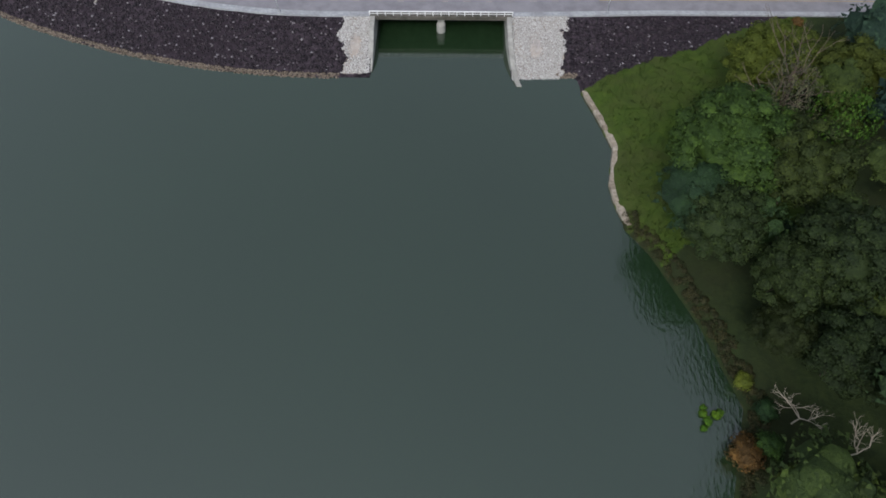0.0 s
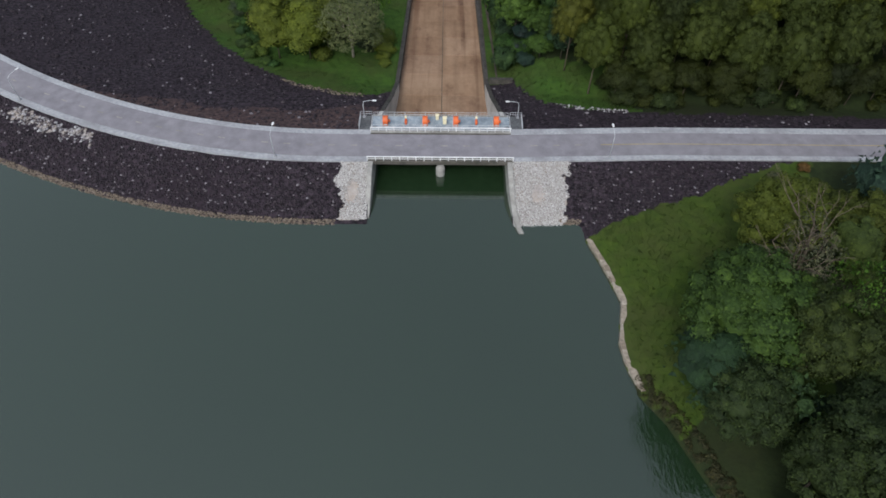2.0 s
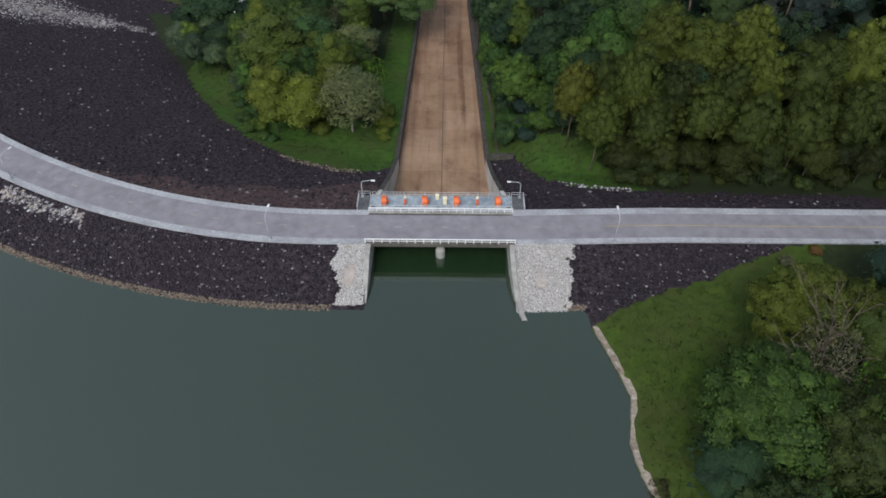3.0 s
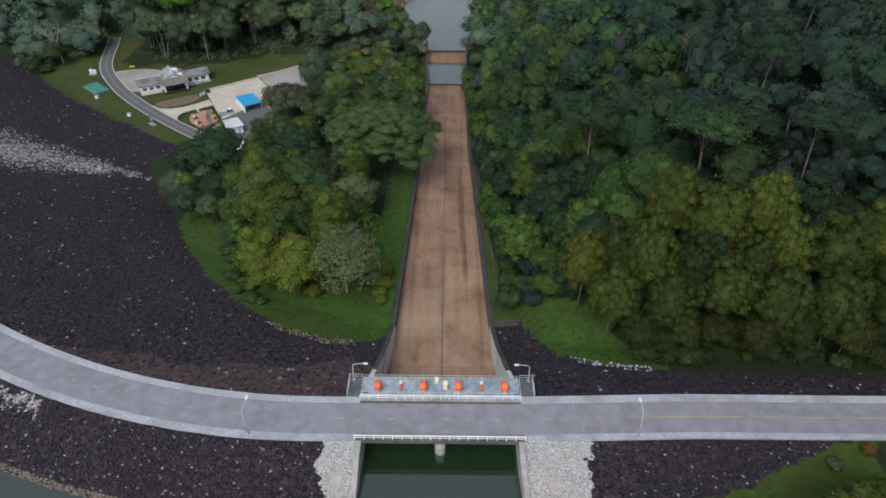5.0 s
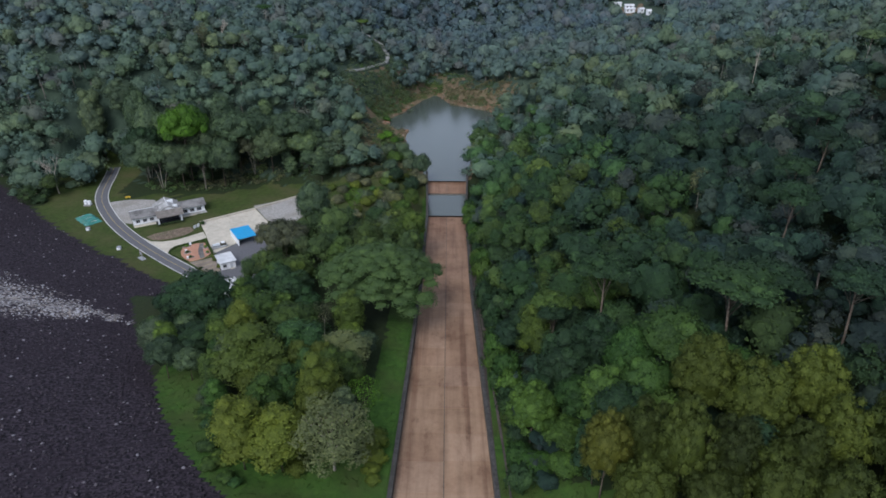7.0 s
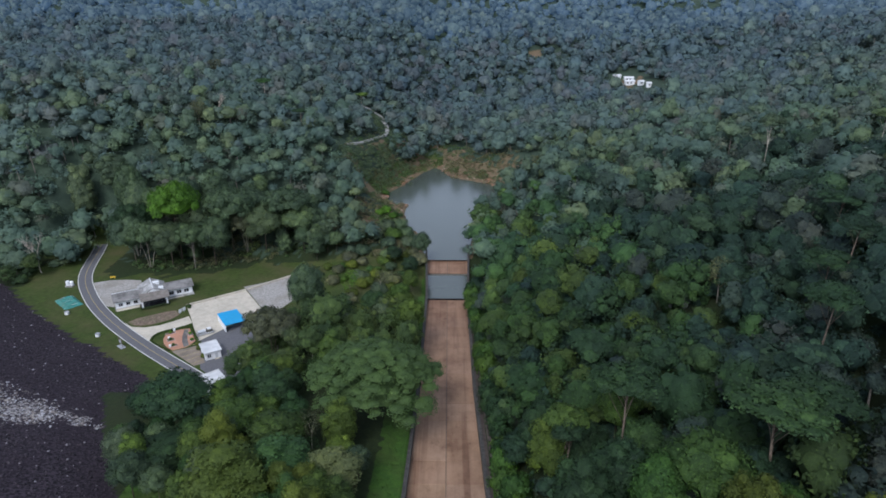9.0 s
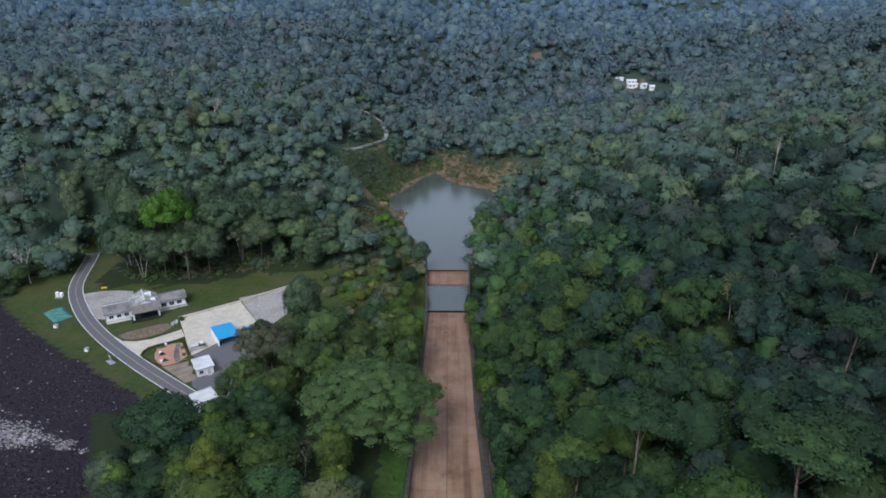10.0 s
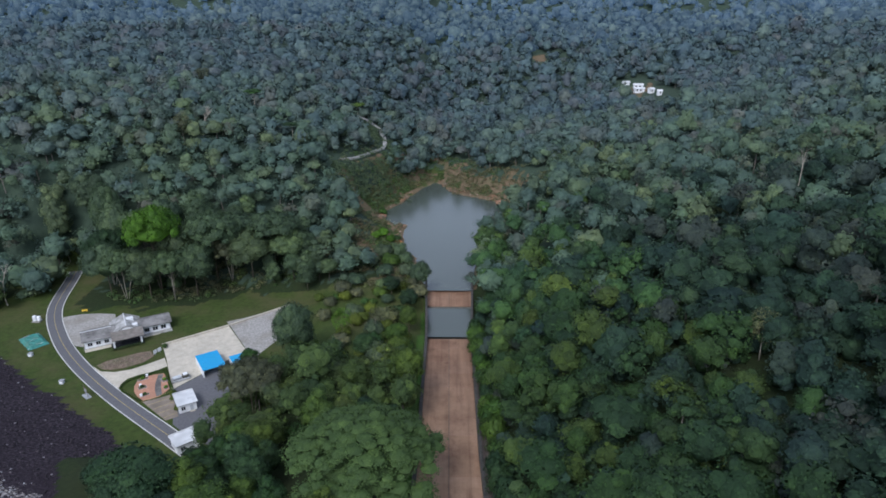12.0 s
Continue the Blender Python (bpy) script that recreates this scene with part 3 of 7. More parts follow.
for i in range(len(ys_floor) - 1):
    f.append((2 * i, 2 * i + 1, 2 * i + 3, 2 * i + 2))
mesh_object("chute_bed", v, f, CONCRETE_DARK, spillway)


def streaked():
    """Concrete browned by water: streaks run down the slope, and each slab has its own tone."""
    m, nodes, links, b = mat("brown_stained_concrete", 0.75, 0.0, 0.35)
    rnd = nodes.new("ShaderNodeObjectInfo").outputs["Random"]
    base = ramp(nodes, links, rnd, [(0.0, (0.265, 0.17, 0.107)), (0.5, (0.29, 0.192, 0.12)), (1.0, (0.305, 0.207, 0.138))]).outputs[0]
    s1 = noise_node(nodes, links, 0.55, 5.0, 0.6, (1.0, 0.06, 0.06))
    c1 = ramp(nodes, links, s1.outputs[0], [(0.3, (0.8, 0.78, 0.77)), (0.5, (1.0, 1.0, 1.0)), (0.72, (1.13, 1.12, 1.12))]).outputs[0]
    col = mix(nodes, links, "MULTIPLY", 1.0, base, c1)
    s2 = noise_node(nodes, links, 0.09, 5.0, 0.7)
    c2 = ramp(nodes, links, s2.outputs[0], [(0.33, (0.72, 0.66, 0.64)), (0.5, (1.0, 0.99, 0.98)), (0.66, (1.16, 1.17, 1.2))]).outputs[0]
    col = mix(nodes, links, "MULTIPLY", 1.0, col, c2)
    s3 = noise_node(nodes, links, 0.3, 7.0, 0.72, (1.0, 0.5, 0.5))
    c3 = ramp(nodes, links, s3.outputs[0], [(0.3, (0.6, 0.55, 0.53)), (0.42, (0.92, 0.9, 0.89)), (0.5, (1.0, 1.0, 1.0)), (0.68, (1.06, 1.08, 1.1))]).outputs[0]
    col = mix(nodes, links, "MULTIPLY", 1.0, col, c3)
    s4 = noise_node(nodes, links, 0.42, 3.0, 0.5, (1.0, 0.018, 0.018))
    c4 = ramp(nodes, links, s4.outputs[0], [(0.56, (1.0, 1.0, 1.0)), (0.66, (0.66, 0.6, 0.58))]).outputs[0]
    col = mix(nodes, links, "MULTIPLY", 1.0, col, c4)
    place = nodes.new("ShaderNodeSeparateXYZ")
    links.new(nodes.new("ShaderNodeNewGeometry").outputs["Position"], place.inputs[0])
    along = nodes.new("ShaderNodeMapRange")
    along.inputs[1].default_value, along.inputs[2].default_value = 165.0, 300.0
    links.new(place.outputs["Y"], along.inputs[0])
    c5 = ramp(nodes, links, along.outputs[0], [(0.0, (1.0, 1.0, 1.0)), (1.0, (0.76, 0.69, 0.69))]).outputs[0]
    col = mix(nodes, links, "MULTIPLY", 1.0, col, c5)
    links.new(col, b.inputs["Base Color"])
    bump(nodes, links, b, s1.outputs[0], 0.4, 0.02)
    return m


STAINED = streaked()


def slab(x0a, x1a, x0b, x1b, y0, y1, z0, z1, thick=0.3):
    """A floor slab between two rows of the chute, with a small chamfer."""
    e = 0.04
    top = [(x0a + e, y0 + e, z0), (x1a - e, y0 + e, z0), (x1b - e, y1 - e, z1), (x0b + e, y1 - e, z1)]
    low = [(x0a, y0, z0 - e), (x1a, y0, z0 - e), (x1b, y1, z1 - e), (x0b, y1, z1 - e)]
    bot = [(p[0], p[1], p[2] - thick) for p in low]
    v = top + low + bot
    f = [(0, 1, 2, 3)]
    for r in (0, 4):
        for k in range(4):
            f.append((r + k, r + 4 + k, r + 4 + (k + 1) % 4, r + (k + 1) % 4))
    return v, f


def chute_slabs(y_list):
    for y0, y1 in zip(y_list, y_list[1:]):
        z0, z1 = float(chute_z(y0 + 0.01)), float(chute_z(y1 - 0.01))
        h0, h1 = float(half_width(y0)), float(half_width(y1))
        for x0a, x1a, x0b, x1b in ((-h0, -0.07, -h1, -0.07), (0.07, h0, 0.07, h1)):
            vv, ff = slab(x0a, x1a, x0b, x1b, y0 + 0.03, y1 - 0.03, z0, z1)
            mesh_object("slab", vv, ff, STAINED, spillway)


chute_slabs([118.5, 127, 135] + [135 + 9.2 * i for i in range(1, 21)])
chute_slabs([345, 353, 361.5])


PALE_WALL = surface("pale_wall_concrete", (0.42, 0.41, 0.39), (0.62, 0.61, 0.58), 0.7, 0.2, 0.85, 0.02, (0.26, 0.25, 0.23), stretch=(1, 1, 0.25))


def wall_panel(sx, y0, y1, top, material, thick=0.8, low=1.2, n=2):
    v, f = [], []
    for i in range(n + 1):
        y = y0 + (y1 - y0) * i / n
        h = float(half_width(y))
        zt, zb = float(np.interp(y, *top)), float(chute_z(y)) - low
        v += [(sx * h, y, zb), (sx * h, y, zt), (sx * (h + thick), y, zt), (sx * (h + thick), y, zb)]
    for i in range(n):
        a = 4 * i
        for k in range(4):
            q = (a + k, a + (k + 1) % 4, a + 4 + (k + 1) % 4, a + 4 + k)
            f.append(q if sx < 0 else q[::-1])
    ends = [(0, 3, 2, 1), (4 * n, 4 * n + 1, 4 * n + 2, 4 * n + 3)]
    f += ends if sx < 0 else [e[::-1] for e in ends]
    return mesh_object("wall_panel", v, f, material, spillway)


top_y = list(np.arange(118, 363, 1.0))
top_z = [float(np.interp(y, [118, 121, 145, 152], [4.4, 4.2, -6.2, -7.0])) if y < 152 else float(chute_z(min(y, 319)) if y < 320 else np.interp(y, [320, 362], [-26.9, -24.5])) + 2.2 for y in top_y]
panel_ys = [118, 126, 136, 146] + [146 + 9.0 * i for i in range(1, 25)]
for sx in (-1, 1):
    for y0, y1 in zip(panel_ys, panel_ys[1:]):
        wall_panel(sx, y0 + 0.02, y1 - 0.02, (top_y, top_z), PALE_WALL if y0 < 140 else CONCRETE_DARK)
for sx in (-1, 1):
    for y0, y1 in zip(panel_ys, panel_ys[1:]):
        v = []
        for y in (y0 + 0.03, y1 - 0.03):
            h, z = float(half_width(y)), float(np.interp(y, top_y, top_z))
            v += [(sx * (h - 0.05), y, z - 0.02), (sx * (h - 0.05), y, z + 0.1), (sx * (h + 0.87), y, z + 0.1), (sx * (h + 0.87), y, z - 0.02)]
        q = [(k, (k + 1) % 4, 4 + (k + 1) % 4, 4 + k) for k in range(4)] + [(3, 2, 1, 0), (4, 5, 6, 7)]
        mesh_object("coping", v, q if sx < 0 else [p[::-1] for p in q], MOULD, spillway)
cross = thing("cross_wall", Matrix(), "low dark concrete retaining wall beside the spillway", "wall", kind="structure")
part("wall_panel", box(10.9, 16.2, 145.6, 146.2, -9.5, -5.0, 0.04), CONCRETE_DARK, cross)
part("coping", box(10.9, 16.3, 145.5, 146.3, -5.0, -4.88, 0.03), MOULD, cross)
basin = [(-8.0, 321), (8.0, 321), (8.9, 344.5), (-8.9, 344.5)]
tagged(mesh_object("basin_water", [(x, y, -27.2) for x, y in basin], [(0, 1, 2, 3)], POND_WATER), "dark still water in the concrete stilling basin", "water", kind="structure")


def side_drain(y0, y1):
    """A shallow paved drain outside one side wall, panel by panel."""
    t = thing("side_drain", Matrix(), "dark brown-grey paved drain along the spillway wall", "drain", kind="structure")
    ys = np.arange(y0, y1 + 0.1, 8.0)
    for a, b in zip(ys, ys[1:]):
        v = []
        for y in (float(a) + 0.03, float(b) - 0.03):
            h, w = float(half_width(y)) + 0.85, float(np.interp(y, [150, 200, 300], [2.2, 2.2, 1.1]))
            z = float(np.interp(y, top_y, top_z)) - 0.08
            v += [(h, y, z - 0.6), (h, y, z), (h + 0.5 * w, y, z - 0.22), (h + w, y, z + 0.1), (h + w, y, z - 0.6)]
        mesh_object("drain_panel", v, [(k, k + 1, k + 6, k + 5) for k in range(4)] + [(4, 3, 2, 1, 0), (5, 6, 7, 8, 9)], DRAIN, t)


DRAIN = surface("brown_drain_concrete", (0.045, 0.036, 0.032), (0.095, 0.076, 0.066), 0.7, 0.12, 0.9, 0.02, (0.04, 0.034, 0.03))
side_drain(148, 308)


# ---- bridge over the spillway ----
def railing(name, x0, x1, y, z, height, bays, label, material, rails=2, post=0.13):
    th = thing(name, pose(x0, y, z), label, "railing")
    L = x1 - x0
    for i in range(bays + 1):
        x = L * i / bays
        part("post", box(x - post / 2, x + post / 2, -post / 2, post / 2, 0, height - 0.05, 0.015), material, th)
    for k in range(rails):
        h = height * (k + 1) / rails
        t = 0.11 if k == rails - 1 else 0.035
        part("rail", box(-0.1, L + 0.1, -t, t, h - 0.12, h, 0.02), material, th)
    return th


bridge = thing("road_bridge", Matrix(), "concrete road bridge deck across the spillway inlet", "bridge")
# deck and upstream beam coloured dark for the shade under the bridge
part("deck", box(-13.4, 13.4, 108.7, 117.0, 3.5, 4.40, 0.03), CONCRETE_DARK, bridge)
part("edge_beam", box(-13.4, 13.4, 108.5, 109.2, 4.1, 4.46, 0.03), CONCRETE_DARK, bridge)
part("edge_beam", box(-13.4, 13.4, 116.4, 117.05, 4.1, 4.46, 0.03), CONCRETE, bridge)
railing("bridge_railing", -13.3, 13.3, 108.75, 4.45, 1.0, 18, "white painted concrete railing on the bridge edge", WHITE)
railing("bridge_railing", -13.3, 13.3, 116.75, 4.45, 1.0, 18, "white painted concrete railing on the bridge edge", WHITE)
pier_bm = box(-0.65, 0.65, 109.9, 121.0, -5, 3.48, 0.05)
tube([(0, 109.9, -5), (0, 109.9, 1.6), (0, 110.2, 2.2)], [0.85, 0.85, 0.4], 16, pier_bm)
pier = part("pier", pier_bm, CONCRETE, bridge, "round-nosed concrete pier in the water")


def wing_wall(sx, pts, label):
    v, f = [], []
    for x, y, zt in pts:
        v += [(sx * x, y, -5.5), (sx * x, y, zt), (sx * (x + 0.85), y, zt + 0.02), (sx * (x + 0.85), y, -5.5)]
    n = len(pts)
    for i in range(n - 1):
        a = 4 * i
        for k in range(4):
            q = (a + k, a + 4 + k, a + 4 + (k + 1) % 4, a + (k + 1) % 4)
            f.append(q if sx < 0 else q[::-1])
    ends = [(0, 1, 2, 3), (4 * n - 1, 4 * n - 2, 4 * n - 3, 4 * n - 4)]
    f += ends if sx < 0 else [e[::-1] for e in ends]
    ob = mesh_object("wing_wall", v, f, CONCRETE)
    return tagged(ob, label, "wall", kind="structure")


wing_wall(-1, [(12.3, 118, 3.45), (12.3, 108.6, 3.45), (12.3, 108.5, 4.5), (12.4, 106, 4.0), (12.4, 103, 2.6), (12.5, 100.5, 1.2), (12.6, 98.6, 0.25)], "weathered concrete wing wall beside the spillway inlet")
wing_wall(1, [(12.3, 118, 3.45), (12.3, 108.6, 3.45), (12.3, 108.5, 4.5), (12.3, 106, 4.1), (12.5, 102.5, 2.6), (12.9, 99, 1.2), (13.5, 96.3, 0.4), (13.9, 95.2, 0.2)], "weathered concrete wing wall beside the spillway inlet")

# hoist platform
GRATING = surface("dark_steel_grating", (0.06, 0.065, 0.07), (0.16, 0.17, 0.18), 3.0, 0.4, 0.6, 0.01)
platform = thing("hoist_platform", Matrix(), "blue-grey gate hoist platform beside the bridge", "platform")
part("floor_plate", box(-13.2, 13.2, 117.1, 121.2, 4.1, 4.42, 0.03), PLATE, platform)
part("front_beam", box(-13.2, 13.2, 121.2, 121.5, 3.2, 4.5, 0.03), CONCRETE, platform)
gate_g = thing("spillway_gate", Matrix(), "dark steel spillway gate under the bridge", "gate")
for x0, x1 in ((-12.2, -0.7), (0.7, 12.2)):
    part("gate_leaf", box(x0, x1, 118.2, 118.6, -3.9, 3.2, 0.03), CONCRETE_DARK, gate_g)



def hoist(x):
    """A gate hoist: a rounded motor cover on a base, with a drum beside it."""
    h = thing("gate_hoist", pose(x, 118.9, 4.42), "orange painted gate hoist on the steel platform", "hoist", "gate hoists")
    part("base", box(-0.6, 0.6, -0.9, 0.9, 0, 0.22, 0.03), STEEL, h, "grey steel base")
    bm = tube([(-0.48, 0, 1.0), (0.48, 0, 1.0)], 0.86, 18)
    part("cover", box(-0.48, 0.48, -0.86, 0.86, 0.2, 1.05, 0.08, bm), ORANGE, h)
    part("drum", tube([(0.5, 0.1, 0.7), (0.85, 0.1, 0.7)], 0.28, 12), ORANGE, h)
    part("vent", box(-0.3, 0.3, -0.9, -0.84, 0.4, 0.7, 0.01), STEEL, h, "grey steel vent")
    return h


def hand_gear(x):
    """A slim hand-operated gear with a cream cap."""
    g = thing("hand_gear", pose(x, 118.9, 4.42), "slim orange hand gear with a cream cap", "hand gear", "hand gears")
    part("column", box(-0.16, 0.16, -0.3, 0.3, 0, 1.0, 0.04), ORANGE, g)
    part("gearbox", box(-0.24, 0.24, -0.5, 0.45, 0.55, 0.95, 0.06), ORANGE, g)
    part("shaft", tube([(0, 0.2, 0.9), (0, 0.2, 1.45)], 0.1, 8), ORANGE, g)
    part("cap", box(-0.2, 0.2, 0.0, 0.5, 1.4, 1.7, 0.05), CREAM, g, "cream painted cap")
    return g


for x in (-10.6, -3.0, 2.85, 10.6):
    hoist(x)
for x in (-6.7, 6.8):
    hand_gear(x)


def cabinet(x, y, w, hgt):
    c = thing("control_cabinet", pose(x, y, 4.42), "cream painted control cabinet on the platform", "cabinet", "control cabinets")
    part("body", box(-w / 2, w / 2, -0.3, 0.3, 0.1, hgt, 0.03), CREAM, c)
    part("plinth", box(-w / 2 + 0.04, w / 2 - 0.04, -0.26, 0.26, 0, 0.1), STEEL, c)
    part("roof", box(-w / 2 - 0.06, w / 2 + 0.06, -0.38, 0.36, hgt, hgt + 0.07, 0.02), CREAM, c)
    part("handle", box(w / 4, w / 4 + 0.03, -0.33, -0.3, 0.6 * hgt, 0.7 * hgt), STEEL, c)


cabinet(-0.7, 120.4, 0.6, 1.0)
cabinet(0.75, 119.1, 0.7, 1.5)

for sx in (-1, 1):
    side = thing("side_landing", pose(sx * 14.5, 119.4, 0), "grey steel landing beside the hoist platform", "platform", "side landings")
    part("floor_plate", box(-1.2, 1.2, -2.1, 2.1, 4.2, 4.3, 0.02), GRATING, side, "dark steel grating")
    for u in (-1.2, 1.1):
        part("edge_beam", box(u, u + 0.1, -2.1, 2.1, 4.1, 4.38), STEEL, side)
    for lx0, ly0 in ((-1.1, -1.9), (0.8, -1.9), (-1.1, 1.6), (0.8, 1.6)):
        part("leg", box(lx0, lx0 + 0.3, ly0, ly0 + 0.3, -3.5, 4.15), CONCRETE, side)


def fence(pts, z, label, bays_per=0.75):
    """A light steel fence along a line of corners: posts, two rails and thin bars."""
    f = thing("steel_fence", pose(*pts[0], z), label, "fence")
    ox, oy = pts[0]
    for (x0, y0), (x1, y1) in zip(pts, pts[1:]):
        L = math.hypot(x1 - x0, y1 - y0)
        n = max(1, round(L / 2.0))
        for i in range(n + 1):
            px, py = x0 + (x1 - x0) * i / n - ox, y0 + (y1 - y0) * i / n - oy
            part("post", tube([(px, py, 0), (px, py, 1.1)], 0.04, 6), STEEL, f)
        for h in (0.55, 1.08):
            part("rail", tube([(x0 - ox, y0 - oy, h), (x1 - ox, y1 - oy, h)], 0.035, 6), STEEL, f)
        bars = bmesh.new()
        m = int(L / bays_per)
        for i in range(1, m):
            px, py = x0 + (x1 - x0) * i / m - ox, y0 + (y1 - y0) * i / m - oy
            tube([(px, py, 0.05), (px, py, 1.06)], 0.014, 4, bars)
        tagged(part("bars", bars, STEEL, f), kind="stuff")
    return f


fence([(-13.0, 121.1), (13.0, 121.1)], 4.42, "galvanised steel fence along the hoist platform")
fence([(-13.1, 117.4), (13.1, 117.4)], 4.42, "galvanised steel fence along the hoist platform")
fence([(-13.4, 121.3), (-15.6, 121.3), (-15.6, 117.5)], 4.38, "galvanised steel fence round the side landing")
fence([(13.4, 121.3), (15.6, 121.3), (15.6, 117.5)], 4.38, "galvanised steel fence round the side landing")


def arc_lamp(x, y, z, turn, height, reach, label):
    """A street lamp whose pole bends over into an arm with a lamp head."""
    l = thing("street_lamp", pose(x, y, z, 0, 0, turn), label, "lamp", "street lamps")
    pts = [(0, 0, 0), (0, 0, 0.7 * height), (0.03 * reach, 0, 0.86 * height)]
    for i in range(1, 7):
        a = radians(15 * i)
        pts.append((reach * (1 - math.cos(a)) * 0.9, 0, 0.86 * height + 0.14 * height * math.sin(a)))
    part("pole", tube(pts, [0.09, 0.07] + [0.05] * (len(pts) - 2), 8), STEEL, l, smooth=True)
    part("base_plate", box(-0.25, 0.25, -0.25, 0.25, -0.02, 0.3, 0.03), KERB, l, "pale concrete foot")
    part("lamp_head", box(reach * 0.85, reach * 0.85 + 0.75, -0.17, 0.17, height - 0.1, height + 0.08, 0.05), WHITE, l, "white lamp head")
    return l


arc_lamp(-14.9, 121.0, 4.38, 0, 4.0, 2.2, "grey curved lamp post on the side landing")
arc_lamp(14.9, 121.0, 4.38, 180, 4.0, 2.2, "grey curved lamp post on the side landing")
for x in (-82.0, -30.0, 31.0, 82.0):
    bx, by, _ = crest_point(x, -3.7, 0)
    turn = 90 + (math.degrees(math.atan2(-0.0082 * max(0, -20 - x), 1)))
    arc_lamp(bx, by, 4.52, turn, 5.6, 2.6, "slim grey street lamp arching over the dam road")


# ---- stones ----
def stones_object(name, xy, sizes, material, label, lift=0.0, squash=0.65):
    """Loose stones lying on the ground: many uneven eight-sided lumps in one mesh."""
    n = len(xy)
    r = np.random.default_rng(n)
    z = land(xy[:, 0], xy[:, 1]) + lift
    base = np.array([[1, 0, 0], [0, 1, 0], [-1, 0, 0], [0, -1, 0], [0, 0, 1], [0, 0, -1]], float)
    p = base[None] * r.uniform(0.65, 1.25, (n, 6, 1)) + r.normal(size=(n, 6, 3)) * 0.16
    a = r.uniform(0, 2 * np.pi, n)
    ca, sa = np.cos(a)[:, None], np.sin(a)[:, None]
    px, py = p[:, :, 0] * ca - p[:, :, 1] * sa, p[:, :, 0] * sa + p[:, :, 1] * ca
    p = np.stack([px, py, p[:, :, 2] * squash], -1) * sizes[:, None, None]
    p += np.stack([xy[:, 0], xy[:, 1], z + 0.15 * sizes], 1)[:, None, :]
    tri = np.array([[0, 1, 4], [1, 2, 4], [2, 3, 4], [3, 0, 4], [1, 0, 5], [2, 1, 5], [3, 2, 5], [0, 3, 5]])
    f = (tri[None] + 6 * np.arange(n)[:, None, None]).reshape(-1, 3)
    me = bpy.data.meshes.new(name)
    me.vertices.add(6 * n)
    me.vertices.foreach_set("co", p.astype(np.float32).ravel())
    me.loops.add(len(f) * 3)
    me.loops.foreach_set("vertex_index", f.astype(np.int32).ravel())
    me.polygons.add(len(f))
    me.polygons.foreach_set("loop_start", np.arange(0, 3 * len(f), 3, dtype=np.int32))
    me.update(calc_edges=True)
    me.materials.append(material)
    return tagged(new(name, me), label, "stones", kind="stuff")


DARK_STONE = varied("dark_stone", [(0.013, 0.010, 0.014), (0.023, 0.018, 0.023), (0.037, 0.029, 0.036), (0.028, 0.023, 0.030), (0.048, 0.039, 0.046), (0.024, 0.020, 0.027), (0.018, 0.014, 0.019), (0.041, 0.034, 0.043), (0.016, 0.014, 0.019), (0.029, 0.024, 0.031), (0.044, 0.037, 0.044), (0.024, 0.020, 0.025), (0.014, 0.012, 0.015), (0.034, 0.027, 0.034), (0.021, 0.018, 0.023), (0.055, 0.045, 0.055), (0.02, 0.016, 0.02), (0.075, 0.062, 0.07), (0.26, 0.245, 0.27)], 0.9, "island")
PALE_STONE = varied("pale_stone", [(0.26, 0.25, 0.24), (0.40, 0.39, 0.385), (0.50, 0.50, 0.50), (0.34, 0.33, 0.31), (0.62, 0.62, 0.63)], 0.85, "island")
GREY_STONE = varied("grey_stone", [(0.16, 0.155, 0.165), (0.32, 0.315, 0.33), (0.46, 0.46, 0.48), (0.08, 0.075, 0.08), (0.38, 0.38, 0.395)], 0.9, "island")
BROWN_STONE = varied("brown_stone", [(0.10, 0.08, 0.06), (0.16, 0.13, 0.10), (0.22, 0.185, 0.15), (0.07, 0.055, 0.045)], 0.9, "island")
RUST_STONE = varied("rust_stone", [(0.20, 0.11, 0.06), (0.30, 0.19, 0.12), (0.14, 0.10, 0.07), (0.36, 0.28, 0.22)], 0.9, "island")
EDGE_STONE = varied("edge_stone", [(0.24, 0.20, 0.16), (0.32, 0.28, 0.23), (0.38, 0.34, 0.29)], 0.9, "object", grain=2.0, relief=0.03)
srng = np.random.default_rng(11)


def scatter(x0, x1, y0, y1, n):
    return np.stack([srng.uniform(x0, x1, n), srng.uniform(y0, y1, n)], 1)


lake_x, lake_s = srng.uniform(-118, 70, 17000), srng.uniform(-21, -4.7, 17000)
pts = np.concatenate([np.stack([lake_x, crest_y(lake_x) + lake_s * np.sqrt(1 + (0.0082 * np.clip(-20 - lake_x, 0, 110)) ** 2)], 1), scatter(-240, 80, 117, 345, 46000)])
cov = covers(pts[:, 0], pts[:, 1])
s_all, z_all = crest_s(pts[:, 0], pts[:, 1]), land(pts[:, 0], pts[:, 1])
clear = (np.abs(s_all) > 4.7) & (np.abs(pts[:, 0]) > half_width(pts[:, 1]) + 1.0) & ~apron_side(pts[:, 0], pts[:, 1]) & ~((np.abs(pts[:, 0]) < 16) & (s_all > 0) & (s_all < 9))
dry = cov["rubble"] & clear & ~cov["band"] & ((s_all > 0) | (z_all > 0.4))
for down_side, sizes, label in ((False, (0.16, 0.36), "dark basalt riprap stones on the dam's lake face"), (True, (0.16, 0.5), "dark basalt riprap stones on the dam's valley face")):
    pick = dry & ((s_all > 0) == down_side)
    stones_object("dark_stones", pts[pick], srng.uniform(*sizes, int(pick.sum())), DARK_STONE, label)
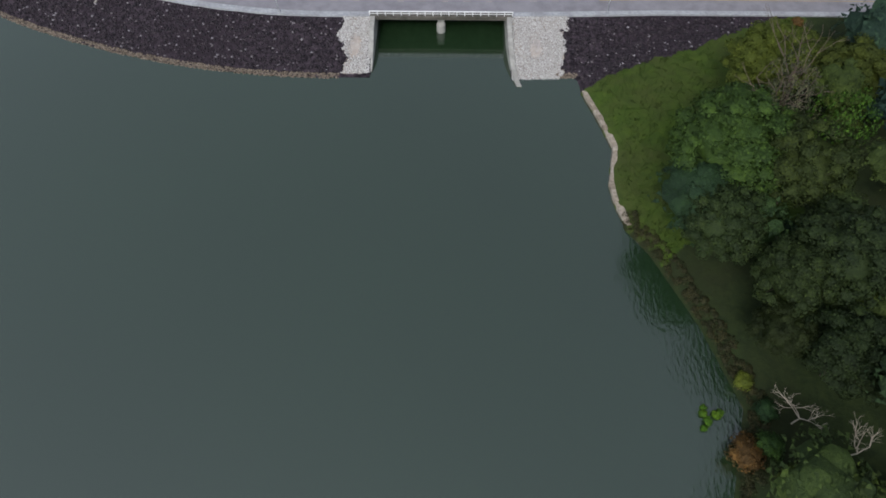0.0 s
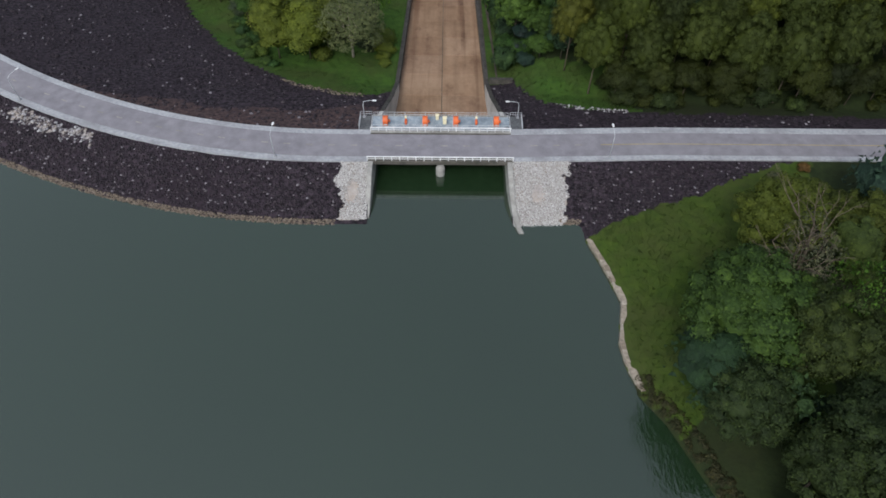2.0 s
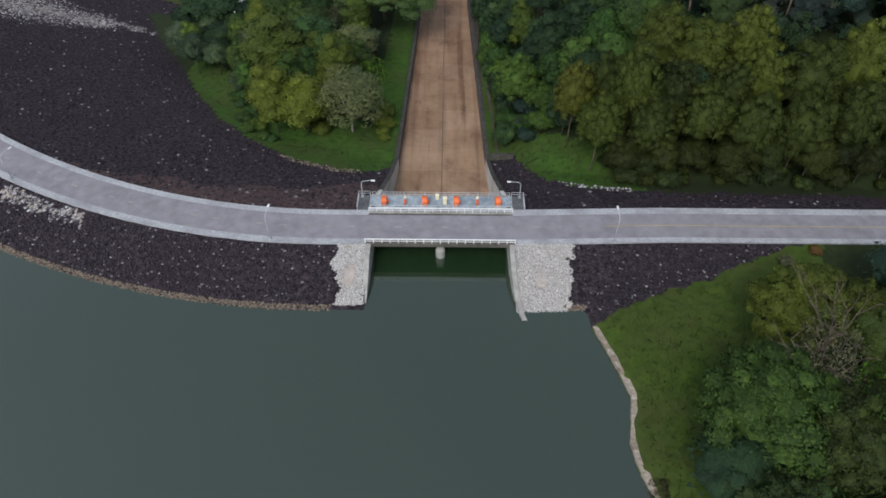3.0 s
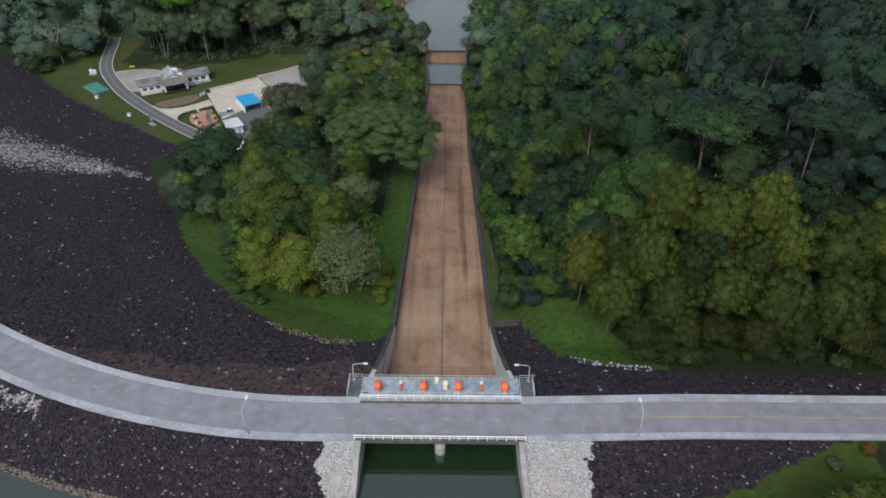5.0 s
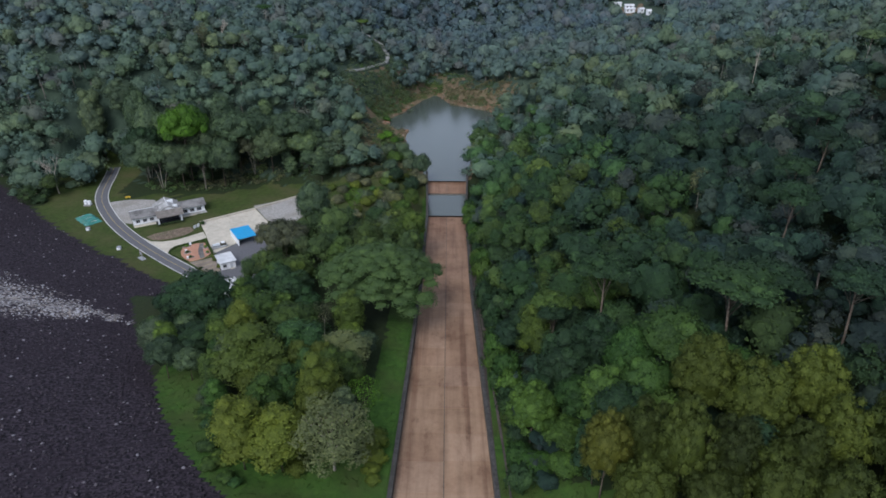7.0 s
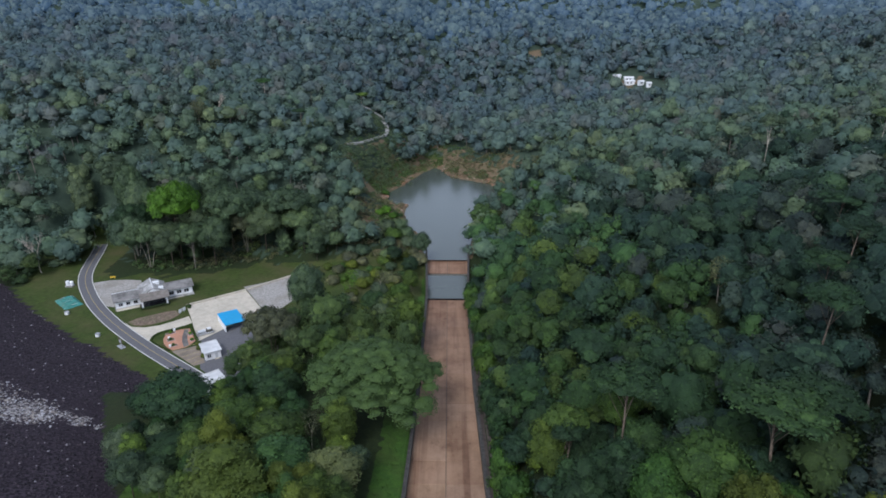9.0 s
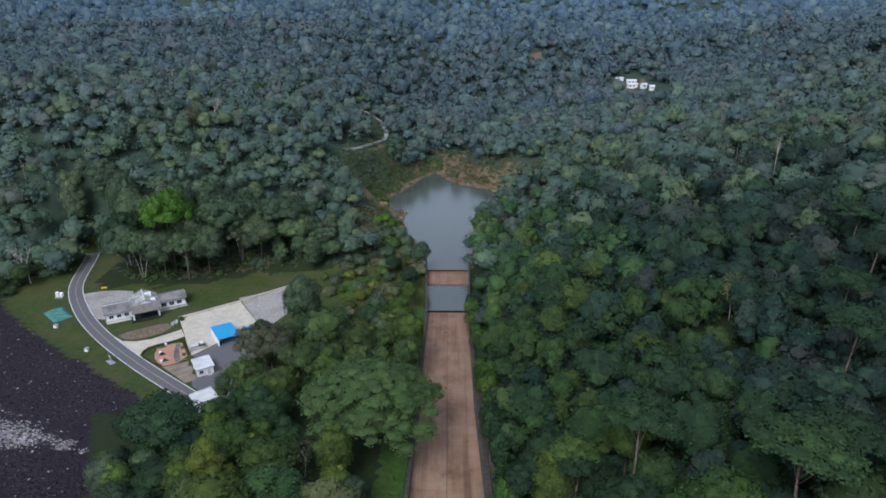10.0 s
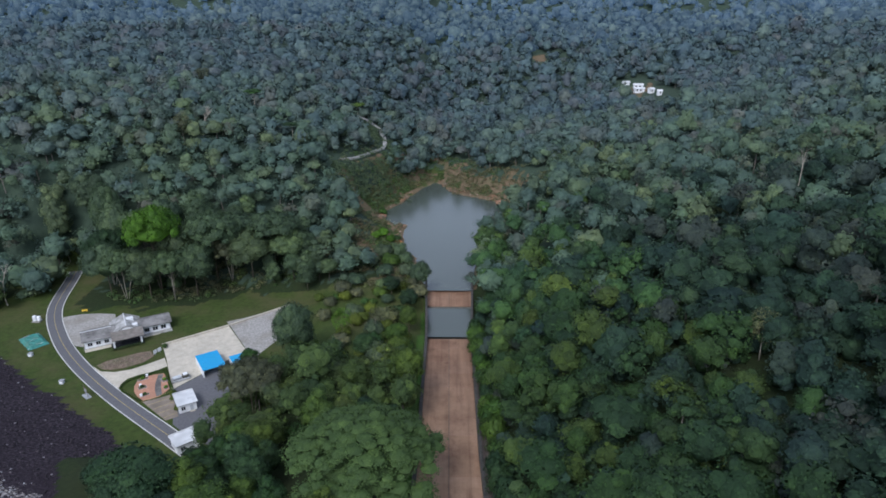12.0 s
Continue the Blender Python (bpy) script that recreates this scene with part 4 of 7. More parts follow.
pl = cov["band"] & clear & (cov["pale"] > 0.3 + 0.4 * srng.random(len(pts)))
band_xy = scatter(-205, -92, 196, 264, 9000)
band_cov = covers(band_xy[:, 0], band_xy[:, 1])
band_xy = np.concatenate([pts[pl], band_xy[band_cov["band"] & (band_cov["pale"] > 0.3 + 0.25 * srng.random(len(band_xy)))]])
stones_object("grey_stones", band_xy, srng.uniform(0.14, 0.4, len(band_xy)), GREY_STONE, "patch of pale grey bare stones on the dam face")
edge_x, edge_s = srng.uniform(-112, -12.8, 9000), srng.uniform(-17.5, -14.0, 9000)
edge_pts = np.concatenate([np.stack([edge_x, crest_y(edge_x) + edge_s * np.sqrt(1 + (0.0082 * np.clip(-20 - edge_x, 0, 110)) ** 2)], 1), scatter(14.2, 26.5, 90, 100, 3500)])
ez = land(edge_pts[:, 0], edge_pts[:, 1])
keep = (ez > -0.08) & (ez < 0.3) & ((edge_pts[:, 0] < -18.6) | (edge_pts[:, 0] > 0)) & ~apron_side(edge_pts[:, 0], edge_pts[:, 1]) & covers(edge_pts[:, 0], edge_pts[:, 1])["rubble"]
stones_object("shore_stones", edge_pts[keep], srng.uniform(0.13, 0.3, int(keep.sum())), BROWN_STONE, "pale brown stones along the waterline")
ap = np.concatenate([scatter(-21, -13, 98, 109.2, 6000), scatter(13, 26, 94.5, 109.2, 10500)])
keep = apron_side(ap[:, 0], ap[:, 1]) & (np.hypot((ap[:, 0] - np.where(ap[:, 0] > 0, 17.6, -15.8)) / 2.0, (ap[:, 1] - 103) / 3.6) + 0.5 * srng.random(len(ap)) > 0.9)
ap = ap[keep]
stones_object("white_stones", ap, srng.uniform(0.09, 0.21, len(ap)), PALE_STONE, "whitish broken stones beside the spillway wing wall", 0.05)
strip = scatter(24, 38, 124, 134, 420)
strip = strip[np.abs(strip[:, 1] - np.interp(strip[:, 0], [24, 28, 36], [130.4, 128.8, 127.0])) < 0.9]
stones_object("grey_stones", strip, srng.uniform(0.15, 0.4, len(strip)), GREY_STONE, "row of grey stones at the grass edge")
lip = scatter(-38, -17, 135, 144, 900)
lip = lip[np.abs(lip[:, 1] - np.interp(lip[:, 0], [-38, -33, -23, -17], [146.5, 141.4, 137.0, 137.0])) < 1.1]
stones_object("grey_stones", lip, srng.uniform(0.14, 0.36, len(lip)), BROWN_STONE, "brown-grey stones at the edge of the grass")
heap = scatter(-60, 60, 360, 520, 9000)
h_odd, h_near = inside(POND, heap[:, 0], heap[:, 1])
heap = heap[(~h_odd) & (h_near < 4.5) & (heap[:, 1] > 366) & (waves(heap[:, 0], heap[:, 1], 7, 1.0) > -0.1)]
stones_object("bank_stones", heap, srng.uniform(0.25, 0.9, len(heap)), RUST_STONE, "rusty brown rocks along the pond bank")


def shore_wall():
    """Stone edging of the lake shore, block by block."""
    w = thing("shore_edging", Matrix(), "pale weathered stone edging along the lake shore", "edging", kind="structure")
    ys = np.arange(65.0, 94.0, 1.15)
    r = np.random.default_rng(5)
    for y0, y1 in zip(ys, ys[1:]):
        x0, x1 = float(shore_x(y0)), float(shore_x(y1))
        o = r.uniform(-0.06, 0.06)
        wd = float(np.interp(y0, [65, 74, 86, 94], [1.0, 0.8, 0.75, 0.5])) + r.uniform(-0.05, 0.05)
        zt = 0.62 + r.uniform(-0.05, 0.05)
        v = [(x0 - 0.25 + o, y0 + 0.02, -0.6), (x0 - 0.12 + o, y0 + 0.02, zt), (x0 + wd, y0 + 0.02, zt + 0.1), (x0 + wd, y0 + 0.02, -0.6),
             (x1 - 0.25 + o, y1 - 0.02, -0.6), (x1 - 0.12 + o, y1 - 0.02, zt), (x1 + wd, y1 - 0.02, zt + 0.1), (x1 + wd, y1 - 0.02, -0.6)]
        mesh_object("stone", v, [(0, 1, 2, 3), (7, 6, 5, 4), (0, 4, 5, 1), (1, 5, 6, 2), (2, 6, 7, 3), (3, 7, 4, 0)], EDGE_STONE, w)


shore_wall()

# ---- trees ----
rng = np.random.default_rng(7)


def leaf_cloud(r, centres, radii, per, size, flat=0.7, up=0.3, core=None):
    """Leaves as small triangles round clump centres: vertices, and normals that follow the clumps."""
    n = len(centres) * per
    d = r.normal(size=(n, 3))
    d /= np.linalg.norm(d, axis=1)[:, None]
    d[:, 2] = np.where(d[:, 2] < -0.35, -d[:, 2], d[:, 2])
    rad = np.repeat(radii, per) * r.uniform(0.65, 1.08, n)
    base = np.repeat(np.asarray(centres), per, 0)
    c = base + d * rad[:, None] * np.array([1, 1, flat])
    nrm = d + r.normal(size=(n, 3)) * 0.5
    nrm[:, 2] += up
    nrm /= np.linalg.norm(nrm, axis=1)[:, None]
    a = np.cross(nrm, r.normal(size=(n, 3)))
    a /= np.linalg.norm(a, axis=1)[:, None]
    b = np.cross(nrm, a)
    s = (size * r.uniform(0.6, 1.35, n))[:, None]
    t = s * r.uniform(0.6, 0.9, n)[:, None]
    v = np.stack([c - a * s - b * t * 0.5, c + a * s - b * t * 0.5, c + b * t], 1)
    soft = d + 0.2 * r.normal(size=(n, 3))
    if core is not None:
        out = base - np.repeat(np.asarray(core), per, 0)
        soft = soft + 1.0 * out / (np.linalg.norm(out, axis=1)[:, None] + 1e-6)
    soft[:, 2] += up
    soft /= np.linalg.norm(soft, axis=1)[:, None]
    wrong = (nrm * soft).sum(1) < 0
    v[wrong] = v[wrong][:, ::-1]
    return v.reshape(-1, 3), np.repeat(soft, 3, 0)


def ball(rings=1):
    """A small ball: directions and triangles."""
    p = (1 + 5 ** 0.5) / 2
    v = [(-1, p, 0), (1, p, 0), (-1, -p, 0), (1, -p, 0), (0, -1, p), (0, 1, p), (0, -1, -p), (0, 1, -p), (p, 0, -1), (p, 0, 1), (-p, 0, -1), (-p, 0, 1)]
    f = [(0, 11, 5), (0, 5, 1), (0, 1, 7), (0, 7, 10), (0, 10, 11), (1, 5, 9), (5, 11, 4), (11, 10, 2), (10, 7, 6), (7, 1, 8), (3, 9, 4), (3, 4, 2), (3, 2, 6), (3, 6, 8), (3, 8, 9), (4, 9, 5), (2, 4, 11), (6, 2, 10), (8, 6, 7), (9, 8, 1)]
    v = [Vector(q).normalized() for q in v]
    for _ in range(rings - 1):
        seen, g = {}, []
        for t in f:
            m = []
            for i, j in ((t[0], t[1]), (t[1], t[2]), (t[2], t[0])):
                k = (min(i, j), max(i, j))
                if k not in seen:
                    seen[k] = len(v)
                    v.append((v[i] + v[j]).normalized())
                m.append(seen[k])
            g += [(t[0], m[0], m[2]), (t[1], m[1], m[0]), (t[2], m[2], m[1]), tuple(m)]
        f = g
    return np.array([tuple(q) for q in v]), np.array(f)


def unit(v):
    return v / (np.linalg.norm(v, axis=-1, keepdims=True) + 1e-9)


def crown_lumps(r, n, rx, rz, z0, lump, shape):
    """The billows of a crown: centres, radii and flatness."""
    i = np.arange(n) + 0.5
    rad = lump * r.uniform(0.6, 1.42, n)
    turn = i * 2.39996 + r.uniform(0, 6.28) + r.normal(size=n) * 0.25
    if shape == "umbrella":
        out = rx * np.sqrt(i / n) * r.uniform(0.86, 1.06, n) * (1 - lump / rx)
        c = np.stack([out * np.cos(turn), out * np.sin(turn), 0.82 * rz * (1 - (out / rx) ** 2) + r.normal(size=n) * (0.07 if n < 100 else 0.025) * rz], 1)
        flat = 0.5
    else:
        rise = np.clip(1 - (1.55 if shape == "round" else 1.9) * i / n + r.normal(size=n) * 0.05, -0.98, 0.98)
        flatd = np.sqrt(1 - rise ** 2)
        k = r.uniform(0.7, 1.1, n) if shape == "round" else r.uniform(0.35, 1.05, n)
        c = np.stack([flatd * np.cos(turn) * k * (rx - lump), flatd * np.sin(turn) * k * (rx - lump), rise * k * (rz - 0.8 * lump)], 1)
        flat = 0.82
    c[:, 2] += z0
    return c, rad, flat


def build_crown(r, n, rx, rz, z0, lump, leaves, size, shape, rings=1, solid=0.9, up=0.3, fray=1.12):
    """A crown of billows, each a closed lump under a coat of leaves: vertices, normals and triangles."""
    c, rad, flat = crown_lumps(r, n, rx, rz, z0, lump, shape)
    squash = np.array([1, 1, flat])
    heart = np.array([0, 0, z0 - (0.25 if shape != "umbrella" else 1.0) * rz])
    vs, ns, fs, at = [], [], [], 0
    if solid:
        bv, bf = ball(rings)
        for ci, ri in zip(c, rad):
            d = bv * r.uniform(0.86, 1.1, (len(bv), 1))
            vs.append(ci + d * ri * solid * squash)
            ns.append(unit(0.8 * bv + 0.5 * unit(ci - heart) + np.array([0, 0, up])))
            fs.append(bf + at)
            at += len(bv)
        if shape != "loose":
            inner = np.array([rx * 0.72, rx * 0.72, rz * (0.72 if shape == "round" else 0.3)])
            vs.append(bv * inner + np.array([0, 0, z0 + (0.0 if shape == "round" else 0.25 * rz)]))
            ns.append(unit(bv + np.array([0, 0, 0.2])))
            fs.append(bf + at)
            at += len(bv)
    m = int(leaves * 2.2)
    pick = r.choice(n, size=m, p=rad ** 2 / (rad ** 2).sum())
    d = unit(r.normal(size=(m, 3)))
    p = c[pick] + d * (rad[pick] * r.uniform(0.78, fray, m))[:, None] * squash
    out = unit(c[pick] - heart)
    ok = ((d * out).sum(1) > -0.25) & (d[:, 2] > -0.6)
    gap = np.linalg.norm((p[:, None, :] - c[None]) / squash, axis=2) / rad[None]
    gap[np.arange(m), pick] = 9
    ok &= gap.min(1) > 0.88
    p, d, out = p[ok][:leaves], d[ok][:leaves], out[ok][:leaves]
    m = len(p)
    soft = unit(0.75 * d + 0.5 * out + np.array([0, 0, up]) + 0.42 * r.normal(size=(m, 3)))
    nrm = unit(soft + 0.5 * r.normal(size=(m, 3)))
    a = unit(np.cross(nrm, r.normal(size=(m, 3))))
    b = np.cross(nrm, a)
    s = size * r.uniform(0.55, 1.4, (m, 1))
    t = s * r.uniform(0.9, 1.5, (m, 1))
    vs.append(np.stack([p - a * s * 0.8 - b * t * 0.5, p + a * s * 0.8 - b * t * 0.5, p + b * t], 1).reshape(-1, 3))
    ns.append(np.repeat(soft, 3, 0))
    fs.append(np.arange(3 * m).reshape(-1, 3) + at)
    return np.concatenate(vs), np.concatenate(ns), np.concatenate(fs), c


def leaves_object(name, cloud, material, parent=None):
    """Links leaves and the lumps inside them, as vertices, normals and triangles, in one mesh."""
    v, nrm = cloud[:2]
    f = cloud[2] if len(cloud) > 2 else np.arange(len(v)).reshape(-1, 3)
    n = len(f)
    me = bpy.data.meshes.new(name)
    me.vertices.add(len(v))
    me.vertices.foreach_set("co", np.asarray(v, dtype=np.float32).ravel())
    me.loops.add(3 * n)
    me.loops.foreach_set("vertex_index", np.asarray(f, dtype=np.int32).ravel())
    me.polygons.add(n)
    me.polygons.foreach_set("loop_start", np.arange(0, 3 * n, 3, dtype=np.int32))
    me.polygons.foreach_set("use_smooth", np.ones(n, dtype=bool))
    me.update(calc_edges=True)
    me.normals_split_custom_set_from_vertices(nrm.tolist())
    me.materials.append(material)
    ob = new(name, me)
    ob.parent = parent
    return ob


def tree_trunk(r, height, radius, crown, limbs, stems=1):
    """A tapered trunk, or several leaning stems, with limbs that reach into the crown."""
    lean = r.normal(size=2) * 0.03 * height
    top = Vector((lean[0], lean[1], height))
    bm = tube([(0, 0, -0.8), (0.3 * lean[0], 0.3 * lean[1], 0.4 * height), top], [radius * 1.3, radius * 0.9, radius * 0.55], 7)
    for k in range(1, stems):
        a = 2 * math.pi * k / (stems - 1) + r.uniform(-0.5, 0.5)
        w = r.uniform(0.3, 0.75) * height
        tube([(0.3 * math.cos(a), 0.3 * math.sin(a), -0.8), (0.4 * w * math.cos(a), 0.4 * w * math.sin(a), 0.45 * height), (w * math.cos(a), w * math.sin(a), 1.1 * height)], [radius, radius * 0.75, radius * 0.4], 6, bm)
    pick = r.choice(len(crown), size=min(limbs, len(crown)), replace=False)
    for i in pick:
        e = Vector(crown[i].tolist())
        k = r.uniform(0.55, 0.98)
        s0 = Vector((lean[0] * k, lean[1] * k, height * k))
        mid = s0.lerp(e, 0.5) + Vector((0, 0, -0.25))
        tube([s0, mid, e], [radius * 0.34, radius * 0.2, radius * 0.06], 5, bm)
    return bm


KINDS = {
    # crown radius, crown half height, trunk height, billows, billow radius, leaves, leaf size, shape
    "round": (5.2, 5.2, 7.5, 22, 1.7, 3600, 0.2, "round"),
    "tall": (4.5, 7.0, 10.0, 22, 1.65, 3100, 0.2, "round"),
    "wide": (7.0, 5.6, 8.0, 30, 2.0, 4000, 0.22, "round"),
    "umbrella": (10.5, 4.6, 8.5, 40, 1.9, 4600, 0.22, "umbrella"),
    "loose": (4.8, 4.8, 7.0, 22, 1.3, 1800, 0.15, "loose"),
    "emergent": (4.6, 2.6, 16.0, 18, 1.2, 2200, 0.17, "umbrella"),
    "full": (5.0, 8.2, 6.2, 32, 1.65, 4200, 0.2, "round"),
    "dome": (10.5, 8.6, 5.6, 190, 1.15, 15000, 0.12, "umbrella"),
    "grand": (5.2, 5.2, 7.5, 90, 0.84, 9000, 0.125, "round"),
    "airy": (5.0, 8.2, 6.2, 60, 1.1, 9000, 0.12, "loose"),
    "bush": (2.4, 1.7, 1.0, 9, 0.95, 700, 0.15, "round"),
}
stock = {}


def stock_tree(kind, leaves, seed, label, name="tree", bark=None, category="tree"):
    """Builds one tree and keeps it for copying."""
    key = (kind, leaves.name, seed, bark.name if bark else "")
    if key in stock:
        return stock[key]
    r = np.random.default_rng(100 + seed)
    rx, rz, th, n, lump, count, size, shape = KINDS[kind]
    v, nrm, f, c = build_crown(r, n, rx, rz, th + (0.35 * rz if shape != "umbrella" else 0), lump, count, size, shape, solid={"loose": 0.0, "airy": 0.25, "grand": 0.7}.get(kind, 0.78))
    ob = thing(name, pose(0, 0, -500), label, category)
    part("trunk", tree_trunk(r, th, {"umbrella": 0.013, "emergent": 0.008, "dome": 0.03}.get(kind, 0.016) * th + 0.04, c, 7 if shape != "umbrella" else 12, 3 if kind == "umbrella" else 1), bark or BARK, ob, smooth=True)
    leaves_object("crown", (v, nrm, f), leaves, ob)
    stock[key] = ob
    return ob


placed = []


def plant(kind, leaves, x, y, scale, label, seed=None, name="tree", bark=None, group="woods", z=None, category="tree", stretch=1.0):
    src = stock_tree(kind, leaves, seed if seed is not None else len(placed) % 3, label, name, bark, category)
    m = pose(x, y, (land1(x, y) if z is None else z) - 0.1, 0, 0, (137.5 * len(placed)) % 360)
    ob = copy_thing(src, m)
    ob.scale = (scale, scale, scale * stretch)
    tagged(ob, label, category, group)
    placed.append((x, y, KINDS[kind][0] * scale * {"emergent": 0.3, "umbrella": 0.75, "dome": 1.45}.get(kind, 1.0)))
    return ob


def free_spot(x, y, r):
    return all((x - a) ** 2 + (y - b) ** 2 > (0.52 * (r + c)) ** 2 for a, b, c in placed)


CLEARING = [(-182, 340), (-174, 310), (-140, 286), (-104, 262), (-74, 250), (-66, 290), (-60, 346), (-66, 366), (-90, 366), (-116, 361), (-132, 360), (-152, 360), (-163, 376), (-170, 396), (-178, 394), (-174, 366), (-176, 348)]
TRACK = [(-70, 560), (-58, 557), (-48.5, 550), (-43.4, 536), (-41.6, 522), (-42.2, 511), (-45.6, 500), (-50.6, 488), (-55.5, 478), (-62, 470)]


def wooded(x, y):
    """Where the woods stand."""
    x, y = np.asarray(x, float), np.asarray(y, float)
    s = crest_s(x, y)
    n = natural(x, y)
    down = dam_face(x, s)
    hw = half_width(y)
    odd, near = inside(POND, x, y)
    left = (x < -hw - np.interp(y, [140, 200, 235, 350], [9, 8, 3.5, 6])) & (s > 0) & (down < n - np.interp(x, [-100, -60, -30, -12], [0.3, 0.8, 2.2, 3.0])) & (s > 10)
    verge = np.interp(x, [10, 12, 16, 28, 37, 52, 77, 140], [162, 158, 152, 142, 136, 133, 131, 128])
    right = (x > hw + np.interp(y, [140, 170, 230, 285, 310], [7.5, 6.5, 5.5, 4.5, 3.0])) & (s > 0) & (y > verge)
    ok = np.where(x < 0, left, right) | (y > 528)
    ok &= ~((x > -125) & (x < -64) & (y > 217) & (y < 262))
    ok &= ~inside(MEADOW, x, y)[0] & (np.hypot(x + 22.5, (y - 229) * 0.95) > 18.5)
    open_, open_near = inside(CLEARING, x, y)
    ok &= ~(open_ | (open_near < 3.0))
    for a, b, r_ in ((92, 790, 11),):
        ok &= np.hypot(x - a, (y - b) * 0.36) > r_
    ok &= np.hypot(x - 154, (y - 612) * 0.24) > 18
    for (x0, y0), (x1, y1) in zip(TRACK, TRACK[1:]):
        k = np.clip(((x - x0) * (x1 - x0) + (y - y0) * (y1 - y0)) / ((x1 - x0) ** 2 + (y1 - y0) ** 2), 0, 1)
        ok &= np.hypot(x - x0 - k * (x1 - x0), (y + 14 - y0 - k * (y1 - y0)) * 0.42) > 6.0
    ok = ok & ~odd & (near > np.where((x > -5) & (y > 450), 27, np.where(x > 0, 2.0, np.interp(y, [365, 380, 440, 470, 500], [14, 27, 23, 15, 9]))))
    d = x - shore_x(y)
    edge = np.interp(x, [20, 30.5, 43.5, 53.6, 66, 80], [97, 100, 105, 109, 112, 112])
    lake_side = (s < -6) & (d > np.interp(y, [-200, 20, 40, 60, 75, 100], [2.5, 2.5, 3, 4.5, 12, 30])) & (y < edge - 17)
    return np.where(s < 0, lake_side, ok)


# ---- trees that stand out ----
def bare_tree(x, y, height, seed, label, material=None, z=None):
    """A leafless tree: a trunk that forks again and again."""
    r = random.Random(seed)
    t = thing("bare_tree", pose(x, y, (land1(x, y) if z is None else z) - 0.2), label, "tree", "bare trees")
    trunk, twigs = bmesh.new(), bmesh.new()

    def grow(p, d, length, radius, depth):
        q = p + d * length
        tube([p, p.lerp(q, 0.5) + Vector((r.uniform(-1, 1), r.uniform(-1, 1), 0)) * 0.05 * length, q], [radius, radius * 0.8, radius * 0.62], 5, trunk if depth < 2 else twigs)
        if depth < 5:
            for _ in range(3 if depth < 3 else 2):
                e = (d + Vector((r.uniform(-1, 1), r.uniform(-1, 1), r.uniform(-0.3, 0.7))) * 0.75).normalized()
                grow(q, e, length * r.uniform(0.6, 0.82), radius * 0.6, depth + 1)

    grow(Vector((0, 0, 0)), Vector((0, 0, 1)), height * 0.3, height * 0.016, 0)
    part("trunk", trunk, material or PALE_BARK, t)
    part("branch", twigs, material or PALE_BARK, t)
    placed.append((x, y, height * 0.3))
    return t


def tree_at(kind, leaves, x, y, top, label, radius, seed=0, bark=None):
    """A tree whose crown reaches a given height and radius."""
    rx, rz, th = KINDS[kind][:3]
    full = th + (1.35 * rz if kind not in ("umbrella", "emergent", "dome") else 0.95 * rz) + 0.6
    sc = radius / rx
    return plant(kind, leaves, x, y, sc, label, seed=seed, bark=bark, stretch=max(0.5, (top - land1(x, y)) / (full * sc)))


LEAVES_STAND = foliage("yellowing_leaves", [(0.071, 0.088, 0.013), (0.084, 0.095, 0.016)], spread=0.5)
# stand light is in the leaf colours: TOP sunlit, MOSS dimmer, OLIVE shaded
LEAVES_TOP = foliage("sunny_stand_leaves", [(0.067, 0.095, 0.016), (0.083, 0.107, 0.018), (0.061, 0.089, 0.018)], spread=0.5)
LEAVES_MOSS = foliage("moss_green_leaves", [(0.048, 0.069, 0.013), (0.056, 0.078, 0.013), (0.043, 0.062, 0.013)], spread=0.5)
LEAVES_SAGE_DARK = foliage("dull_green_leaves", [(0.06, 0.09, 0.05), (0.072, 0.103, 0.055)])
LEAVES_LAKE = foliage("lake_tree_leaves", [(0.055, 0.106, 0.023), (0.059, 0.113, 0.023)])
LEAVES_RAIN = foliage("rain_tree_leaves", [(0.093, 0.156, 0.046), (0.099, 0.161, 0.046)], spread=0.5)
# below the dam, on the side of the buildings
tree_at("dome", LEAVES_RAIN, -19.0, 225, 7.5, "huge flat-topped rain tree beside the spillway", 20.0, 0)
tree_at("wide", LEAVES_DARK, -79, 232, -9, "dense dark-leaved tree at the foot of the dam", 8.0, 0)
tree_at("round", LEAVES_DARK, -69.5, 221, 1.5, "dense dark-leaved tree at the edge of the stones", 9.0, 1)
tree_at("umbrella", LEAVES_GREY, -58, 268, -5.5, "broad grey-green tree behind the office yard", 10.5, 1)
tree_at("wide", LEAVES_BACK, -54, 304, -3, "tall dark broadleaf tree beside the gravel yard", 8.0, 1)
tree_at("round", LEAVES, -12.5, 270, -1, "broadleaf tree leaning over the spillway wall", 5.5, 0)
tree_at("full", LEAVES_YELLOW, -44, 184, 9.5, "yellow-green broadleaf tree with a billowing crown", 8.6, 0)
tree_at("full", LEAVES, -36, 192, 5.5, "green broadleaf tree with a billowing crown", 7.5, 2)
tree_at("full", LEAVES_YELLOW, -39.8, 158, 11.0, "yellow-green tree above the stone slope", 6.0, 1)
tree_at("full", LEAVES_YELLOW, -32, 157, 9.0, "yellow-green tree above the stone slope", 6.8, 2)
tree_at("airy", LEAVES_SAGE, -21.5, 156.5, 10.5, "bushy grey-green tree with pale branches", 9.8, 0, PALE_BARK)
bare_tree(-21.5, 156.3, 15.5, 9, "pale bare branches standing out of a grey-green tree")
tree_at("full", LEAVES_SAGE, -24, 190, 3.5, "blue-grey leaved tree among green ones", 6.6, 2)
